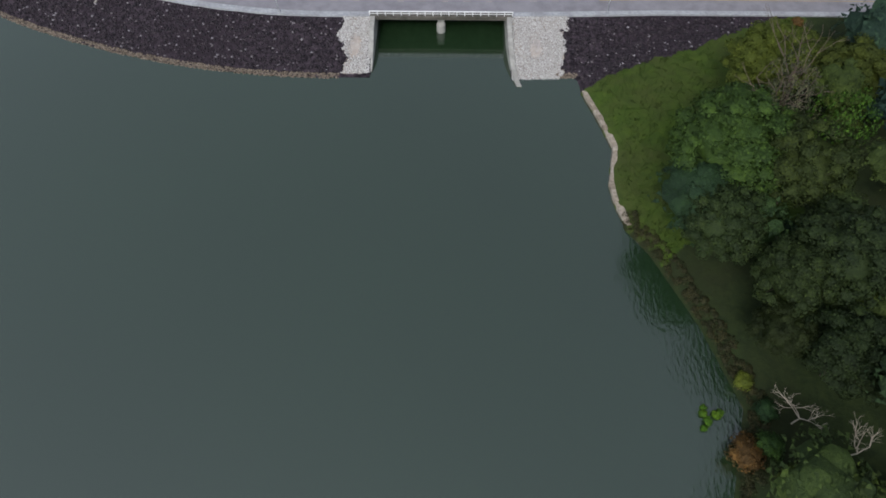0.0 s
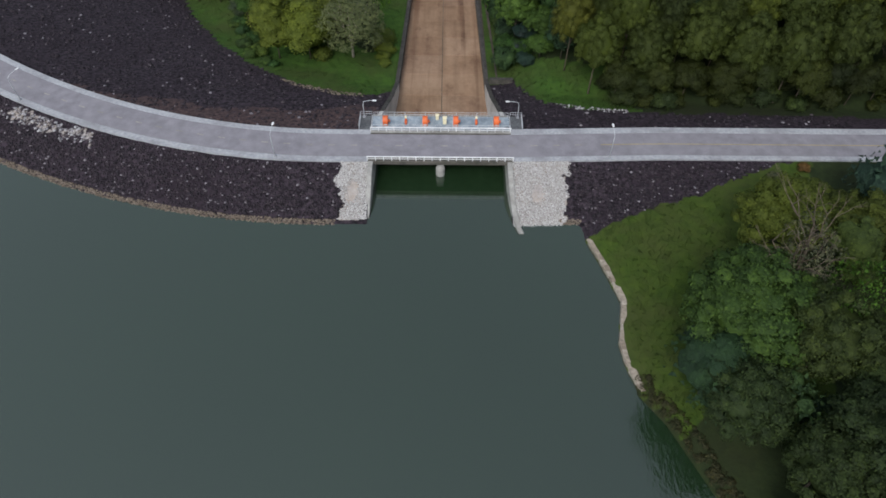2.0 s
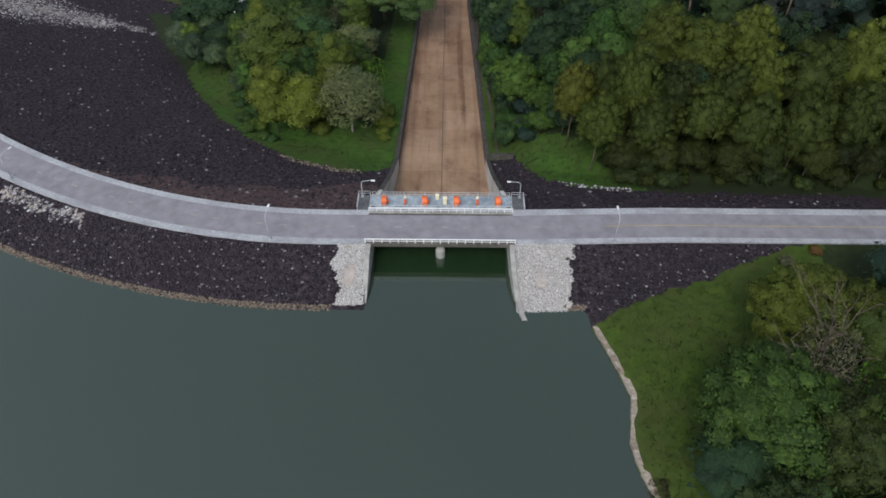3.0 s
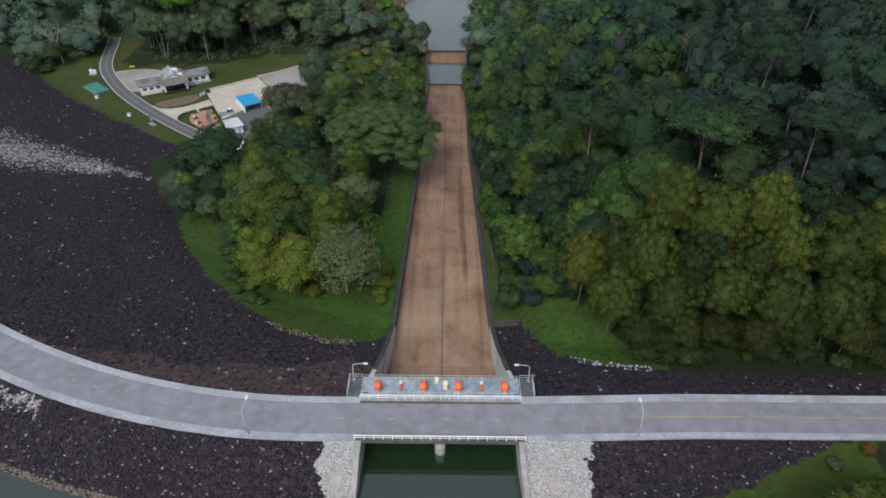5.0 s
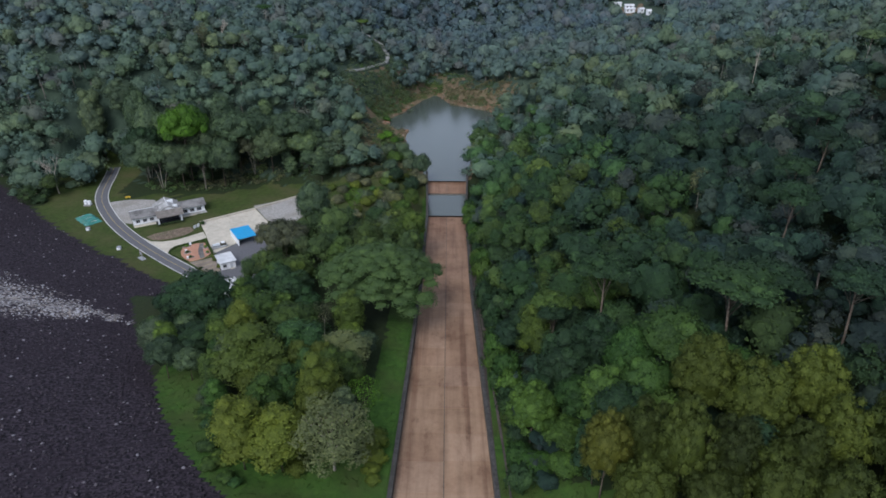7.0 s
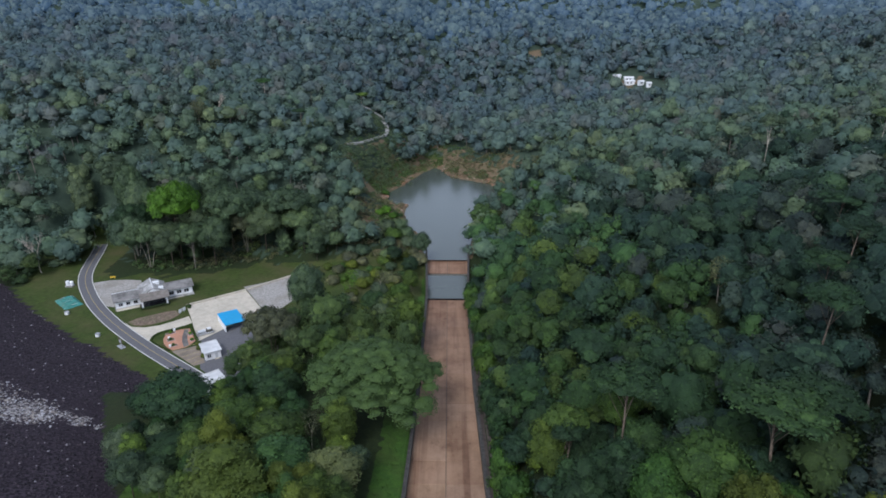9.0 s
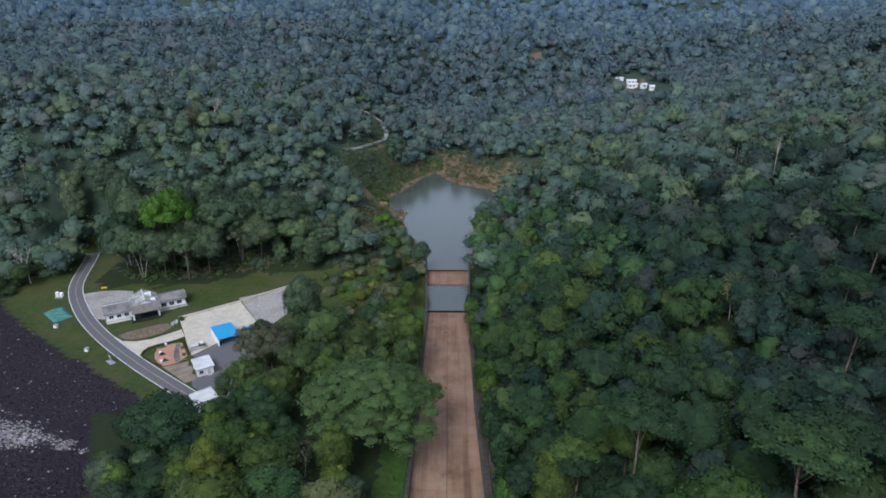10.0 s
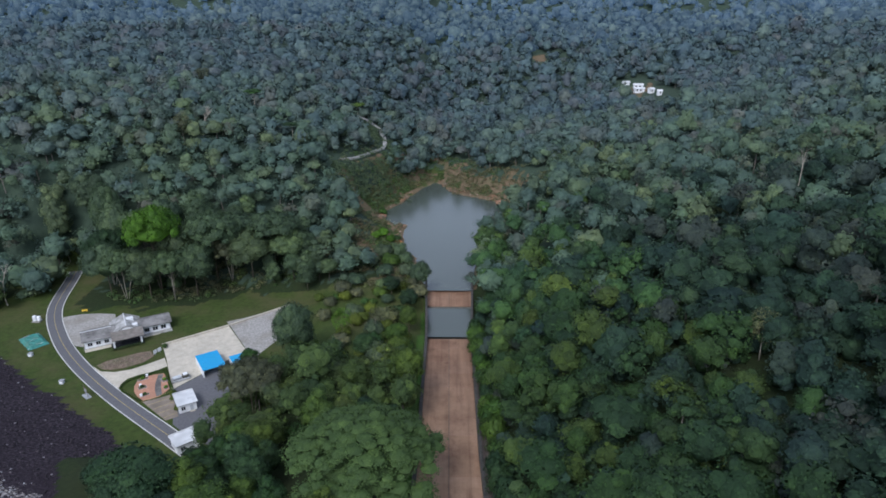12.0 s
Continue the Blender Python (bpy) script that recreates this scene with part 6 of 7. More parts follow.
def flat_slab(name, poly, z, thick, material, label, category, kind="structure"):
    """A flat slab over a polygon."""
    n = len(poly)
    v = [(x, y, z) for x, y in poly] + [(x, y, z - thick) for x, y in poly]
    f = [tuple(range(n)), tuple(range(2 * n - 1, n - 1, -1))] + [(i, n + i, n + (i + 1) % n, (i + 1) % n) for i in range(n)]
    area = sum(x0 * y1 - x1 * y0 for (x0, y0), (x1, y1) in zip(poly, poly[1:] + poly[:1]))
    if area < 0:
        f = [q[::-1] for q in f]
    return tagged(mesh_object(name, v, f, material), label, category, kind=kind)


def ribbon(name, pts, s0, s1, z, thick, material, label, category):
    """A strip beside a curved line, between two offsets to its right."""
    dense = []
    for i in range(len(pts) - 1):
        p0, p1, p2, p3 = (Vector(pts[max(0, min(len(pts) - 1, i + k))]) for k in (-1, 0, 1, 2))
        for k in range(8):
            t = k / 8
            dense.append(0.5 * ((2 * p1) + (p2 - p0) * t + (2 * p0 - 5 * p1 + 4 * p2 - p3) * t * t + (3 * p1 - p0 - 3 * p2 + p3) * t ** 3))
    dense.append(Vector(pts[-1]))
    v, f = [], []
    for i, p in enumerate(dense):
        d = (dense[min(i + 1, len(dense) - 1)] - dense[max(i - 1, 0)]).normalized()
        nrm = Vector((d.y, -d.x))
        for s, zz in ((s0, z - thick), (s0, z), (s1, z), (s1, z - thick)):
            q = p + nrm * s
            v.append((q.x, q.y, zz))
    for i in range(len(dense) - 1):
        a = 4 * i
        for k in range(4):
            f.append((a + k, a + 4 + k, a + 4 + (k + 1) % 4, a + (k + 1) % 4))
    return tagged(mesh_object(name, v, f, material), label, category, kind="structure")


LANE = [(-175.5, 387), (-172.5, 377), (-164.2, 349), (-150.5, 327), (-133.2, 307.5), (-110.5, 287.5), (-82.4, 266), (-62, 250)]
ribbon("lane", LANE, -3.0, 3.0, H + 0.10, 0.4, ASPHALT_DARK, "dark asphalt lane curving past the house", "road")
for s0, s1, m_, lb in ((-2.95, -2.65, LINE, "white edge line of the lane"), (2.65, 2.95, LINE, "white edge line of the lane"), (-0.09, 0.09, YELLOW_LINE, "yellow centre line of the lane")):
    ribbon("road_marking", LANE, s0, s1, H + 0.112, 0.01, m_, lb, "road marking")
flat_slab("drive", [(-126.6, 305.6), (-122, 302.1), (-116.9, 301.8), (-112, 303.5), (-107.8, 306.9), (-103.2, 311.2), (-100.0, 305.9), (-103.1, 302.6), (-107.7, 300.3), (-110.6, 297.8), (-111.3, 294.4), (-110.8, 291.6), (-116.2, 296.2), (-121.8, 301.0)], H + 0.07, 0.3, YARD, "pale concrete drive from the lane to the yard", "drive")
flat_slab("yard", [(-107.4, 319.8), (-87, 334.8), (-75.2, 317), (-92.6, 291.6), (-102.6, 311.2)], H + 0.08, 0.3, YARD, "pale stained concrete yard", "yard")
flat_slab("gravel_yard", [(-89.2, 338.6), (-82, 342.6), (-76, 347.2), (-66.6, 353.4), (-62.8, 347), (-60, 338), (-70.6, 312), (-75.0, 317.2), (-86.6, 335)], H + 0.06, 0.3, GRAVEL, "grey gravel yard at the edge of the woods", "yard")
flat_slab("asphalt_yard", [(-92.4, 291.4), (-75.2, 316.6), (-66, 304), (-68, 262), (-77.5, 266.5), (-85.2, 273)], H + 0.06, 0.3, ASPHALT_DARK, "dark asphalt yard beside the white building", "yard")
flat_slab("gravel_apron", [(-157.8, 338.5), (-156.4, 341.8), (-150.8, 344.3), (-143.7, 345.2), (-137, 344.6), (-134, 339), (-133, 331), (-134.5, 322), (-137, 318.6), (-140.1, 319.3), (-145.1, 324.8), (-150.9, 332.2), (-155, 336)], H + 0.06, 0.3, GRAVEL, "pale gravel apron beside the house", "yard")
flat_slab("garden_paving", [(-106.2, 293.2), (-106.6, 297.0), (-104.4, 299.2), (-102.3, 300.4), (-99.3, 301.2), (-96.4, 296.6), (-93.7, 291.9), (-95.3, 287.6), (-97.6, 286.0), (-99.8, 285.2), (-102.4, 287.2), (-104.8, 290.0)], H + 0.09, 0.3, TERRACOTTA, "brick-red garden paving", "paving")
flat_slab("garden_path", [(-101.0, 300.3), (-99.4, 300.7), (-98.2, 296), (-97.0, 293.0), (-94.9, 288.6), (-96.3, 287.4), (-98.3, 291.0), (-99.7, 294.6)], H + 0.12, 0.2, GARDEN_PATH, "winding dark grey path in the garden", "path")
for i, (gx0, gy0, w, d_) in enumerate(((-105.2, 297.5, 3.2, 1.3), (-103.2, 292.6, 2.4, 2.0), (-97.6, 297.2, 1.5, 2.6), (-100.5, 288.4, 2.6, 1.2), (-95.2, 292.6, 1.2, 2.0))):
    bed_t = thing("planting_bed", pose(gx0, gy0, H + 0.09, 0, 0, 35), "small brown planting bed in the garden", "planting bed", "planting beds")
    part("soil", box(-w / 2, w / 2, -d_ / 2, d_ / 2, 0, 0.12, 0.03), MULCH, bed_t)
    part("edging", box(-w / 2 - 0.1, w / 2 + 0.1, -d_ / 2 - 0.1, d_ / 2 + 0.1, 0, 0.06, 0.01), KERB, bed_t)
    plant("bush", LEAVES if i % 2 else LEAVES_BRIGHT, gx0, gy0, 0.3, "small clipped garden shrub", seed=1, name="bush", group="garden shrubs", category="bush", z=H + 0.1)
for x, y in ((-104.0, 293.2), (-101.3, 287.5), (-104.4, 299.2)):
    orn = thing("garden_ornament", pose(x, y, H + 0.09), "small white garden ornament on the paving", "ornament", "garden ornaments")
    part("plinth", box(-0.35, 0.35, -0.35, 0.35, 0, 0.3, 0.04), WHITE, orn)
    part("bowl", tube([(0, 0, 0.3), (0, 0, 0.55), (0, 0, 0.8)], [0.15, 0.25, 0.5], 10), WHITE, orn)
flat_slab("parking_bay", [(-99.6, 284.4), (-95.1, 286.6), (-91.6, 288.8), (-85.0, 277.0), (-88.2, 274.8)], H + 0.085, 0.3, surface("worn_paving", (0.17, 0.14, 0.11), (0.27, 0.23, 0.19), 0.8, 0.2, 0.9, 0.01), "worn brown parking bays", "parking")
for k in range(5):
    t0 = k / 4
    a0, a1 = Vector((-100.0, 284.5)).lerp(Vector((-89.3, 276.1)), t0), Vector((-93.0, 290.0)).lerp(Vector((-86.1, 278.9)), t0)
    d_ = (a1 - a0).normalized() * 0.07
    n_ = Vector((-d_.y, d_.x))
    flat_slab("road_marking", [tuple(a0 - n_), tuple(a1 - n_), tuple(a1 + n_), tuple(a0 + n_)], H + 0.098, 0.01, YELLOW_LINE, "faded line between parking bays", "road marking")
flat_slab("planting_strip", [(-125.2, 305.8), (-123.0, 308.8), (-118.5, 311.8), (-114.0, 314.5), (-110.2, 315.9), (-107.6, 312.6), (-109.5, 308.2), (-113.8, 304.9), (-118.6, 303.1), (-122.3, 303.5)], H + 0.15, 0.4, MULCH, "brown planting strip with dry plants beside the drive", "planting bed")


bed_xy = np.stack([srng.uniform(-123, -108.4, 260), srng.uniform(303.5, 315.5, 260)], 1)
bed_in, bed_near = inside([(-125.2, 305.8), (-118.5, 311.8), (-110.2, 315.9), (-107.6, 312.6), (-113.8, 304.9), (-122.3, 303.5)], bed_xy[:, 0], bed_xy[:, 1])
bed_xy = bed_xy[bed_in & (bed_near > 0.5)]
stones_object("bed_stones", bed_xy, srng.uniform(0.1, 0.35, len(bed_xy)), BROWN_STONE, "brown stones and clods in the planting strip", 0.18)


def hedge(pts, w, h, label):
    """A clipped hedge along a line: leaf clumps round a core."""
    hd = thing("hedge", Matrix(), label, "hedge", "hedges")
    r = np.random.default_rng(int(abs(pts[0][0]) * 10))
    c = []
    for (x0, y0), (x1, y1) in zip(pts, pts[1:]):
        n = max(2, int(math.hypot(x1 - x0, y1 - y0) / 0.45))
        for i in range(n):
            c.append((x0 + (x1 - x0) * i / n, y0 + (y1 - y0) * i / n, H + h * 0.55))
    cloud = leaf_cloud(r, np.array(c), np.full(len(c), w / 2), 26, 0.16, h / w)
    leaves_object("leaves", cloud, LEAVES_GRASS_HEDGE, hd)


LEAVES_GRASS_HEDGE = foliage("hedge_leaves", [(0.045, 0.08, 0.02), (0.06, 0.10, 0.02)])
hedge([(-104.7, 287.3), (-108.4, 289.6), (-110.3, 291.9), (-110.5, 294.6), (-109.0, 297.0), (-106.8, 298.6), (-102.2, 302.0), (-99.6, 303.0)], 0.7, 0.7, "low green hedge round the garden")
hedge([(-99.8, 303.2), (-92.4, 291.4)], 0.9, 0.9, "green hedge between garden and yard")
hedge([(-104.4, 287.1), (-100.2, 284.4)], 0.6, 0.6, "low green hedge along the lane")
hedge([(-124.2, 315.4), (-114.8, 320.9)], 1.0, 1.3, "dark clipped hedge in front of the porch")
hedge([(-91.6, 290.0), (-87.4, 284.0)], 1.3, 1.5, "yellow-flowering shrubs beside the white building")
for x, y in ((-106.0, 318.6), (-91.3, 288.5), (-89.8, 286), (-86.6, 280.5)):
    plant("bush", LEAVES_YELLOW if x > -100 else LEAVES, x, y, 0.55, "yellow-green shrub beside the yard", seed=0, name="bush", group="yard shrubs", category="bush", z=H)


def gable_roof(parent, u0, u1, v0, v1, z0, rise, over, material, along="u", name="roof", thick=0.18):
    """A gabled roof over a rectangle, with eaves and thickness."""
    u0, u1, v0, v1 = u0 - over, u1 + over, v0 - over, v1 + over
    if along == "u":
        vm = (v0 + v1) / 2
        top = [(u0, v0, z0), (u1, v0, z0), (u1, vm, z0 + rise), (u0, vm, z0 + rise), (u0, v1, z0), (u1, v1, z0)]
        quads = [(0, 1, 2, 3), (3, 2, 5, 4)]
    else:
        um = (u0 + u1) / 2
        top = [(u0, v0, z0), (um, v0, z0 + rise), (um, v1, z0 + rise), (u0, v1, z0), (u1, v0, z0), (u1, v1, z0)]
        quads = [(0, 1, 2, 3), (1, 4, 5, 2)]
    bm = bmesh.new()
    vs = [bm.verts.new(p) for p in top]
    for q in quads:
        bm.faces.new([vs[i] for i in q])
    bmesh.ops.recalc_face_normals(bm, faces=bm.faces[:])
    if sum(f.normal.z for f in bm.faces) < 0:
        bmesh.ops.reverse_faces(bm, faces=bm.faces[:])
    ext = bmesh.ops.extrude_face_region(bm, geom=bm.faces[:])
    bmesh.ops.translate(bm, vec=(0, 0, thick), verts=[g_ for g_ in ext["geom"] if isinstance(g_, bmesh.types.BMVert)])
    bmesh.ops.recalc_face_normals(bm, faces=bm.faces[:])
    return part(name, bm, material, parent)


def walls(parent, u0, u1, v0, v1, h, gable=0.0, along="u", material=None):
    """Four walls with thickness, and gables where the roof rises."""
    t = 0.2
    wm = material or WHITE
    part("wall", box(u0, u1, v0, v0 + t, 0, h), wm, parent)
    part("wall", box(u0, u1, v1 - t, v1, 0, h), wm, parent)
    part("wall", box(u0, u0 + t, v0 + t, v1 - t, 0, h), wm, parent)
    part("wall", box(u1 - t, u1, v0 + t, v1 - t, 0, h), wm, parent)
    if gable:
        for k in (0, 1):
            bm = bmesh.new()
            if along == "u":
                x = u0 + 0.02 if k == 0 else u1 - t - 0.02
                tri = [(x, v0, h), (x, v1, h), (x, (v0 + v1) / 2, h + gable)]
                ex = (t, 0, 0)
            else:
                y = v0 + 0.02 if k == 0 else v1 - t - 0.02
                tri = [(u0, y, h), (u1, y, h), ((u0 + u1) / 2, y, h + gable)]
                ex = (0, t, 0)
            f = bm.faces.new([bm.verts.new(p) for p in tri])
            e = bmesh.ops.extrude_face_region(bm, geom=[f])
            bmesh.ops.translate(bm, vec=ex, verts=[g_ for g_ in e["geom"] if isinstance(g_, bmesh.types.BMVert)])
            bmesh.ops.recalc_face_normals(bm, faces=bm.faces[:])
            part("gable", bm, wm, parent)


def window(parent, u, v, z, w, h, axis="u"):
    """A framed window that stands slightly proud of its wall."""
    b = (u - w / 2, u + w / 2, v - 0.04, v + 0.03, z, z + h) if axis == "u" else (u - 0.04, u + 0.03, v - w / 2, v + w / 2, z, z + h)
    pane = part("window", box(*b), DARK, parent, "dark glass window")
    if axis == "u":
        part("sill", box(u - w / 2 - 0.1, u + w / 2 + 0.1, v - 0.16, v + 0.02, z - 0.1, z, 0.01), KERB, pane)
        part("frame", box(u - 0.04, u + 0.04, v - 0.07, v, z, z + h), WHITE, pane)


ROOF_TILE = surface("weathered_tile_roof", (0.075, 0.072, 0.07), (0.18, 0.175, 0.17), 0.8, 0.25, 0.85, 0.02, (0.27, 0.265, 0.255), stretch=(1, 1, 3))
ROOF_BROWN = surface("brown_grey_roof", (0.10, 0.09, 0.08), (0.20, 0.18, 0.16), 0.8, 0.3, 0.85, 0.02, (0.25, 0.235, 0.215), stretch=(1, 1, 3))
ROOF_WORN = surface("bleached_sheet_roof", (0.14, 0.138, 0.132), (0.34, 0.34, 0.33), 0.6, 0.25, 0.8, 0.02, (0.52, 0.52, 0.51))
WOOD = surface("brown_wood", (0.10, 0.065, 0.045), (0.18, 0.125, 0.09), 2.0, 0.4, 0.8, 0.01)
house = thing("house", pose(-121.8, 324.1, H + 0.02, 0, 0, 30), "long white house with weathered grey gabled roofs", "house")
part("plinth", box(-15.4, 15.4, -0.6, 10.4, -0.3, 0.25), CONCRETE, house)
walls(house, -15, -5, 0, 8.6, 3.2, 1.7)
gable_roof(house, -15, -4.6, 0, 8.6, 3.2, 1.9, 0.8, ROOF_TILE)
walls(house, -5, 4.5, -0.4, 10.2, 3.6, 2.3, "v")
gable_roof(house, -5, 4.5, 0.2, 10.2, 3.65, 2.6, 0.7, ROOF_WORN, "v")
gable_roof(house, -5.4, 4.7, -5.2, 2.4, 3.45, 1.6, 0.5, ROOF_BROWN, "u")
part("dormer", box(0.2, 2.8, 5.4, 7.4, 4.6, 6.2, 0.05), WHITE, house, "white box-shaped roof vent")
part("dormer", box(1.8, 3.8, 1.0, 2.6, 4.2, 5.4, 0.05), WHITE, house, "white box-shaped roof vent")
walls(house, 4.5, 15, 1.5, 9, 3.2, 1.5)
gable_roof(house, 4.9, 15, 1.5, 9, 3.2, 1.6, 0.8, ROOF_TILE)
# porch floor and front are near-black, painting in the dark under its roof
part("porch_floor", box(-6.2, 4.8, -5.4, -0.6, 0, 0.28, 0.02), DARK, house, "porch floor coloured dark for the porch's shade")
for u in (-5.4, 4.0):
    part("porch_post", box(u - 0.3, u + 0.3, -5.0, -4.4, 0.2, 3.6, 0.03), WHITE, house)
part("porch_beam", box(-5.6, 4.2, -5.0, -4.75, 3.1, 3.6, 0.02), WOOD, house, "brown wooden porch beam")
part("porch_rail", box(-5.0, 3.6, -4.75, -4.65, 0.9, 1.0), DARK, house)
part("porch_wall", box(-5.0, 3.6, -0.52, -0.44, 0.25, 3.2), DARK, house, "porch front coloured dark for the porch's shade")
part("ridge", box(-0.45, -0.05, -0.4, 10.9, 6.36, 6.5, 0.03), ROOF_PALE, house, "pale ridge capping")
part("ridge", box(-15.8, -5.2, 4.1, 4.5, 5.2, 5.34, 0.03), ROOF_PALE, house, "pale ridge capping")
for u in (-13.2, -10.4, -7.6):
    window(house, u, 0, 1.1, 1.5, 1.2)
for u in (6.6, 9.6, 12.6):
    window(house, u, 1.5, 1.0, 1.8, 1.4)
part("door", box(-1.3, 0.3, -0.46, -0.38, 0.2, 2.3), DARK, house, "dark entrance door")
part("step", box(-15.2, -6.4, -2.4, -0.6, -0.2, 0.2), YARD, house, "pale concrete terrace")
part("step", box(5.0, 11.0, -0.9, 1.4, -0.2, 0.2), YARD, house, "pale concrete terrace")


def shed(name, x, y, turn, w, d, h, roof, label, open_front=True, group=""):
    """A flat sheet roof on posts, with a back wall."""
    s = thing(name, pose(x, y, H + 0.08, 0, 0, turn), label, "shed", group)
    part("roof", box(-w / 2, w / 2, -d / 2, d / 2, h, h + 0.14, 0.03), roof, s)
    for k in range(1, int(w / 0.9)):
        part("rib", box(-w / 2 + 0.9 * k - 0.03, -w / 2 + 0.9 * k + 0.03, -d / 2, d / 2, h + 0.14, h + 0.18), roof, s)
    for u in (-w / 2 + 0.25, w / 2 - 0.25):
        for v_ in (-d / 2 + 0.25, d / 2 - 0.25):
            part("post", box(u - 0.08, u + 0.08, v_ - 0.08, v_ + 0.08, 0, h), WHITE, s)
    part("wall", box(-w / 2 + 0.1, w / 2 - 0.1, d / 2 - 0.2, d / 2 - 0.05, 0, h - 0.05), WHITE, s)
    part("wall", box(-w / 2 + 0.05, -w / 2 + 0.2, -d / 2 + 0.3, d / 2 - 0.3, 0, h * 0.9), WHITE, s)
    return s


shed("open_shed", -84.1, 305.1, 33, 7.8, 11.4, 2.9, BLUE, "open shed with a bright blue sheet roof", group="blue sheds")
shed("open_shed", -73.5, 307.5, 33, 8.0, 6.0, 2.7, BLUE, "open shed with a bright blue sheet roof", group="blue sheds")


def small_building(name, x, y, turn, w, d, h, roof, label):
    b = thing(name, pose(x, y, H + 0.06, 0, 0, turn), label, "building")
    walls(b, -w / 2, w / 2, -d / 2, d / 2, h)
    part("roof", box(-w / 2 - 0.45, w / 2 + 0.45, -d / 2 - 0.45, d / 2 + 0.45, h + 0.004, h + 0.22, 0.04), roof, b)
    part("parapet", box(-w / 2 - 0.4, w / 2 + 0.4, d / 2 + 0.2, d / 2 + 0.4, h + 0.22, h + 0.5), roof, b)
    window(b, -w / 4, -d / 2, 1.0, 1.2, 1.1)
    part("door", box(w / 8, w / 8 + 1.0, -d / 2 - 0.05, -d / 2 + 0.02, 0.02, 2.1), STEEL, b, "grey steel door")
    part("step", box(w / 8 - 0.3, w / 8 + 1.3, -d / 2 - 0.8, -d / 2 - 0.06, -0.05, 0.12), YARD, b)
    return b


small_building("utility_building", -84.6, 282.6, 32, 5.4, 7.0, 2.9, ROOF_PALE, "small white flat-roofed building by the yard")
small_building("gatehouse", -77.4, 263.0, 40, 6.4, 5.6, 3.0, ROOF_PALE, "white gatehouse with a streaked pale roof by the lane")
pipe = thing("white_pipe", pose(-73.2, 258.6, H), "bent white pipe beside the gatehouse", "pipe")
part("pipe", tube([(0, 0, 0.2), (0, 0, 1.6), (0.6, 0.9, 1.8), (0.8, 2.0, 1.8)], 0.14, 8), WHITE, pipe)
part("foot", box(-0.3, 0.3, -0.3, 0.3, -0.1, 0.2, 0.03), CONCRETE, pipe)

pump = thing("pump_unit", pose(-92.0, 297.6, H + 0.08, 0, 0, 34), "grey pump unit on a low concrete base", "machine")
part("base", box(-3.2, 3.2, -1.5, 1.5, 0, 0.3, 0.03), CONCRETE, pump)
part("tank", tube([(-2.6, 0.2, 1.0), (0.2, 0.2, 1.0)], 0.65, 14), STEEL, pump)
part("engine", box(0.6, 2.6, -0.9, 0.9, 0.3, 1.5, 0.08), CONCRETE_DARK, pump)
part("hood", box(0.9, 2.3, -0.7, 0.7, 1.5, 1.9, 0.06), WHITE, pump)
part("pipe", tube([(-2.6, -1.0, 0.5), (2.6, -1.0, 0.5)], 0.12, 8), STEEL, pump)
low_wall = thing("low_wall", Matrix(), "low pale concrete wall along the yard edge", "wall", kind="structure")
for (x0, y0), (x1, y1) in (((-107.6, 320.0), (-98, 327.1)), ((-97.8, 327.25), (-87.2, 335.1)), ((-86.6, 335.6), (-66.8, 353.4))):
    d_ = Vector((x1 - x0, y1 - y0)).normalized()
    n_ = Vector((-d_.y, d_.x)) * 0.25
    poly = [(x0 - n_.x, y0 - n_.y), (x1 - n_.x, y1 - n_.y), (x1 + n_.x, y1 + n_.y), (x0 + n_.x, y0 + n_.y)]
    v = [(px, py, zz) for zz in (H - 0.2, H + 0.75) for px, py in poly]
    mesh_object("wall_panel", v, [(3, 2, 1, 0), (4, 5, 6, 7), (0, 1, 5, 4), (1, 2, 6, 5), (2, 3, 7, 6), (3, 0, 4, 7)], YARD, low_wall)

YELLOW_PAINT = surface("yellow_paint", (0.55, 0.38, 0.04), (0.68, 0.48, 0.06), 2.0, 0.4, 0.5, 0.0)
# green netting, water tank, marker boxes and a sign frame on the lawn
net = thing("netting", pose(-157.2, 322.0, H + 0.05, 0, 0, -42), "teal netting stretched over a low frame on the lawn", "netting")
bm = bmesh.new()
grid = {}
for i in range(11):
    for j in range(7):
        u, w = -6 + 1.2 * i, -3.6 + 1.2 * j
        grid[i, j] = bm.verts.new((u, w, 0.9 + 0.25 * math.sin(1.9 * i) * math.cos(1.7 * j) - (0.75 if i in (0, 10) or j in (0, 6) else 0)))
for i in range(10):
    for j in range(6):
        bm.faces.new((grid[i, j], grid[i + 1, j], grid[i + 1, j + 1], grid[i, j + 1]))
part("net", bm, TEAL, net)
for u in (-4.8, 0, 4.8):
    part("hoop", tube([(u, -3.6, 0), (u, -2.4, 0.8), (u, 0, 1.0), (u, 2.4, 0.8), (u, 3.6, 0)], 0.04, 6), STEEL, net)
tank = thing("water_tank", pose(-165.4, 338.2, H + 0.03), "white water tanks on a low stand", "tank")
part("stand", box(-1.6, 1.6, -1.2, 1.2, -0.1, 0.5, 0.03), CONCRETE, tank)
part("tank", tube([(-0.75, 0, 0.5), (-0.75, 0, 2.3), (-0.75, 0, 2.6)], [0.8, 0.8, 0.3], 14), WHITE, tank)
part("tank", tube([(0.85, 0.2, 0.5), (0.85, 0.2, 2.0), (0.85, 0.2, 2.3)], [0.75, 0.75, 0.3], 14), WHITE, tank)
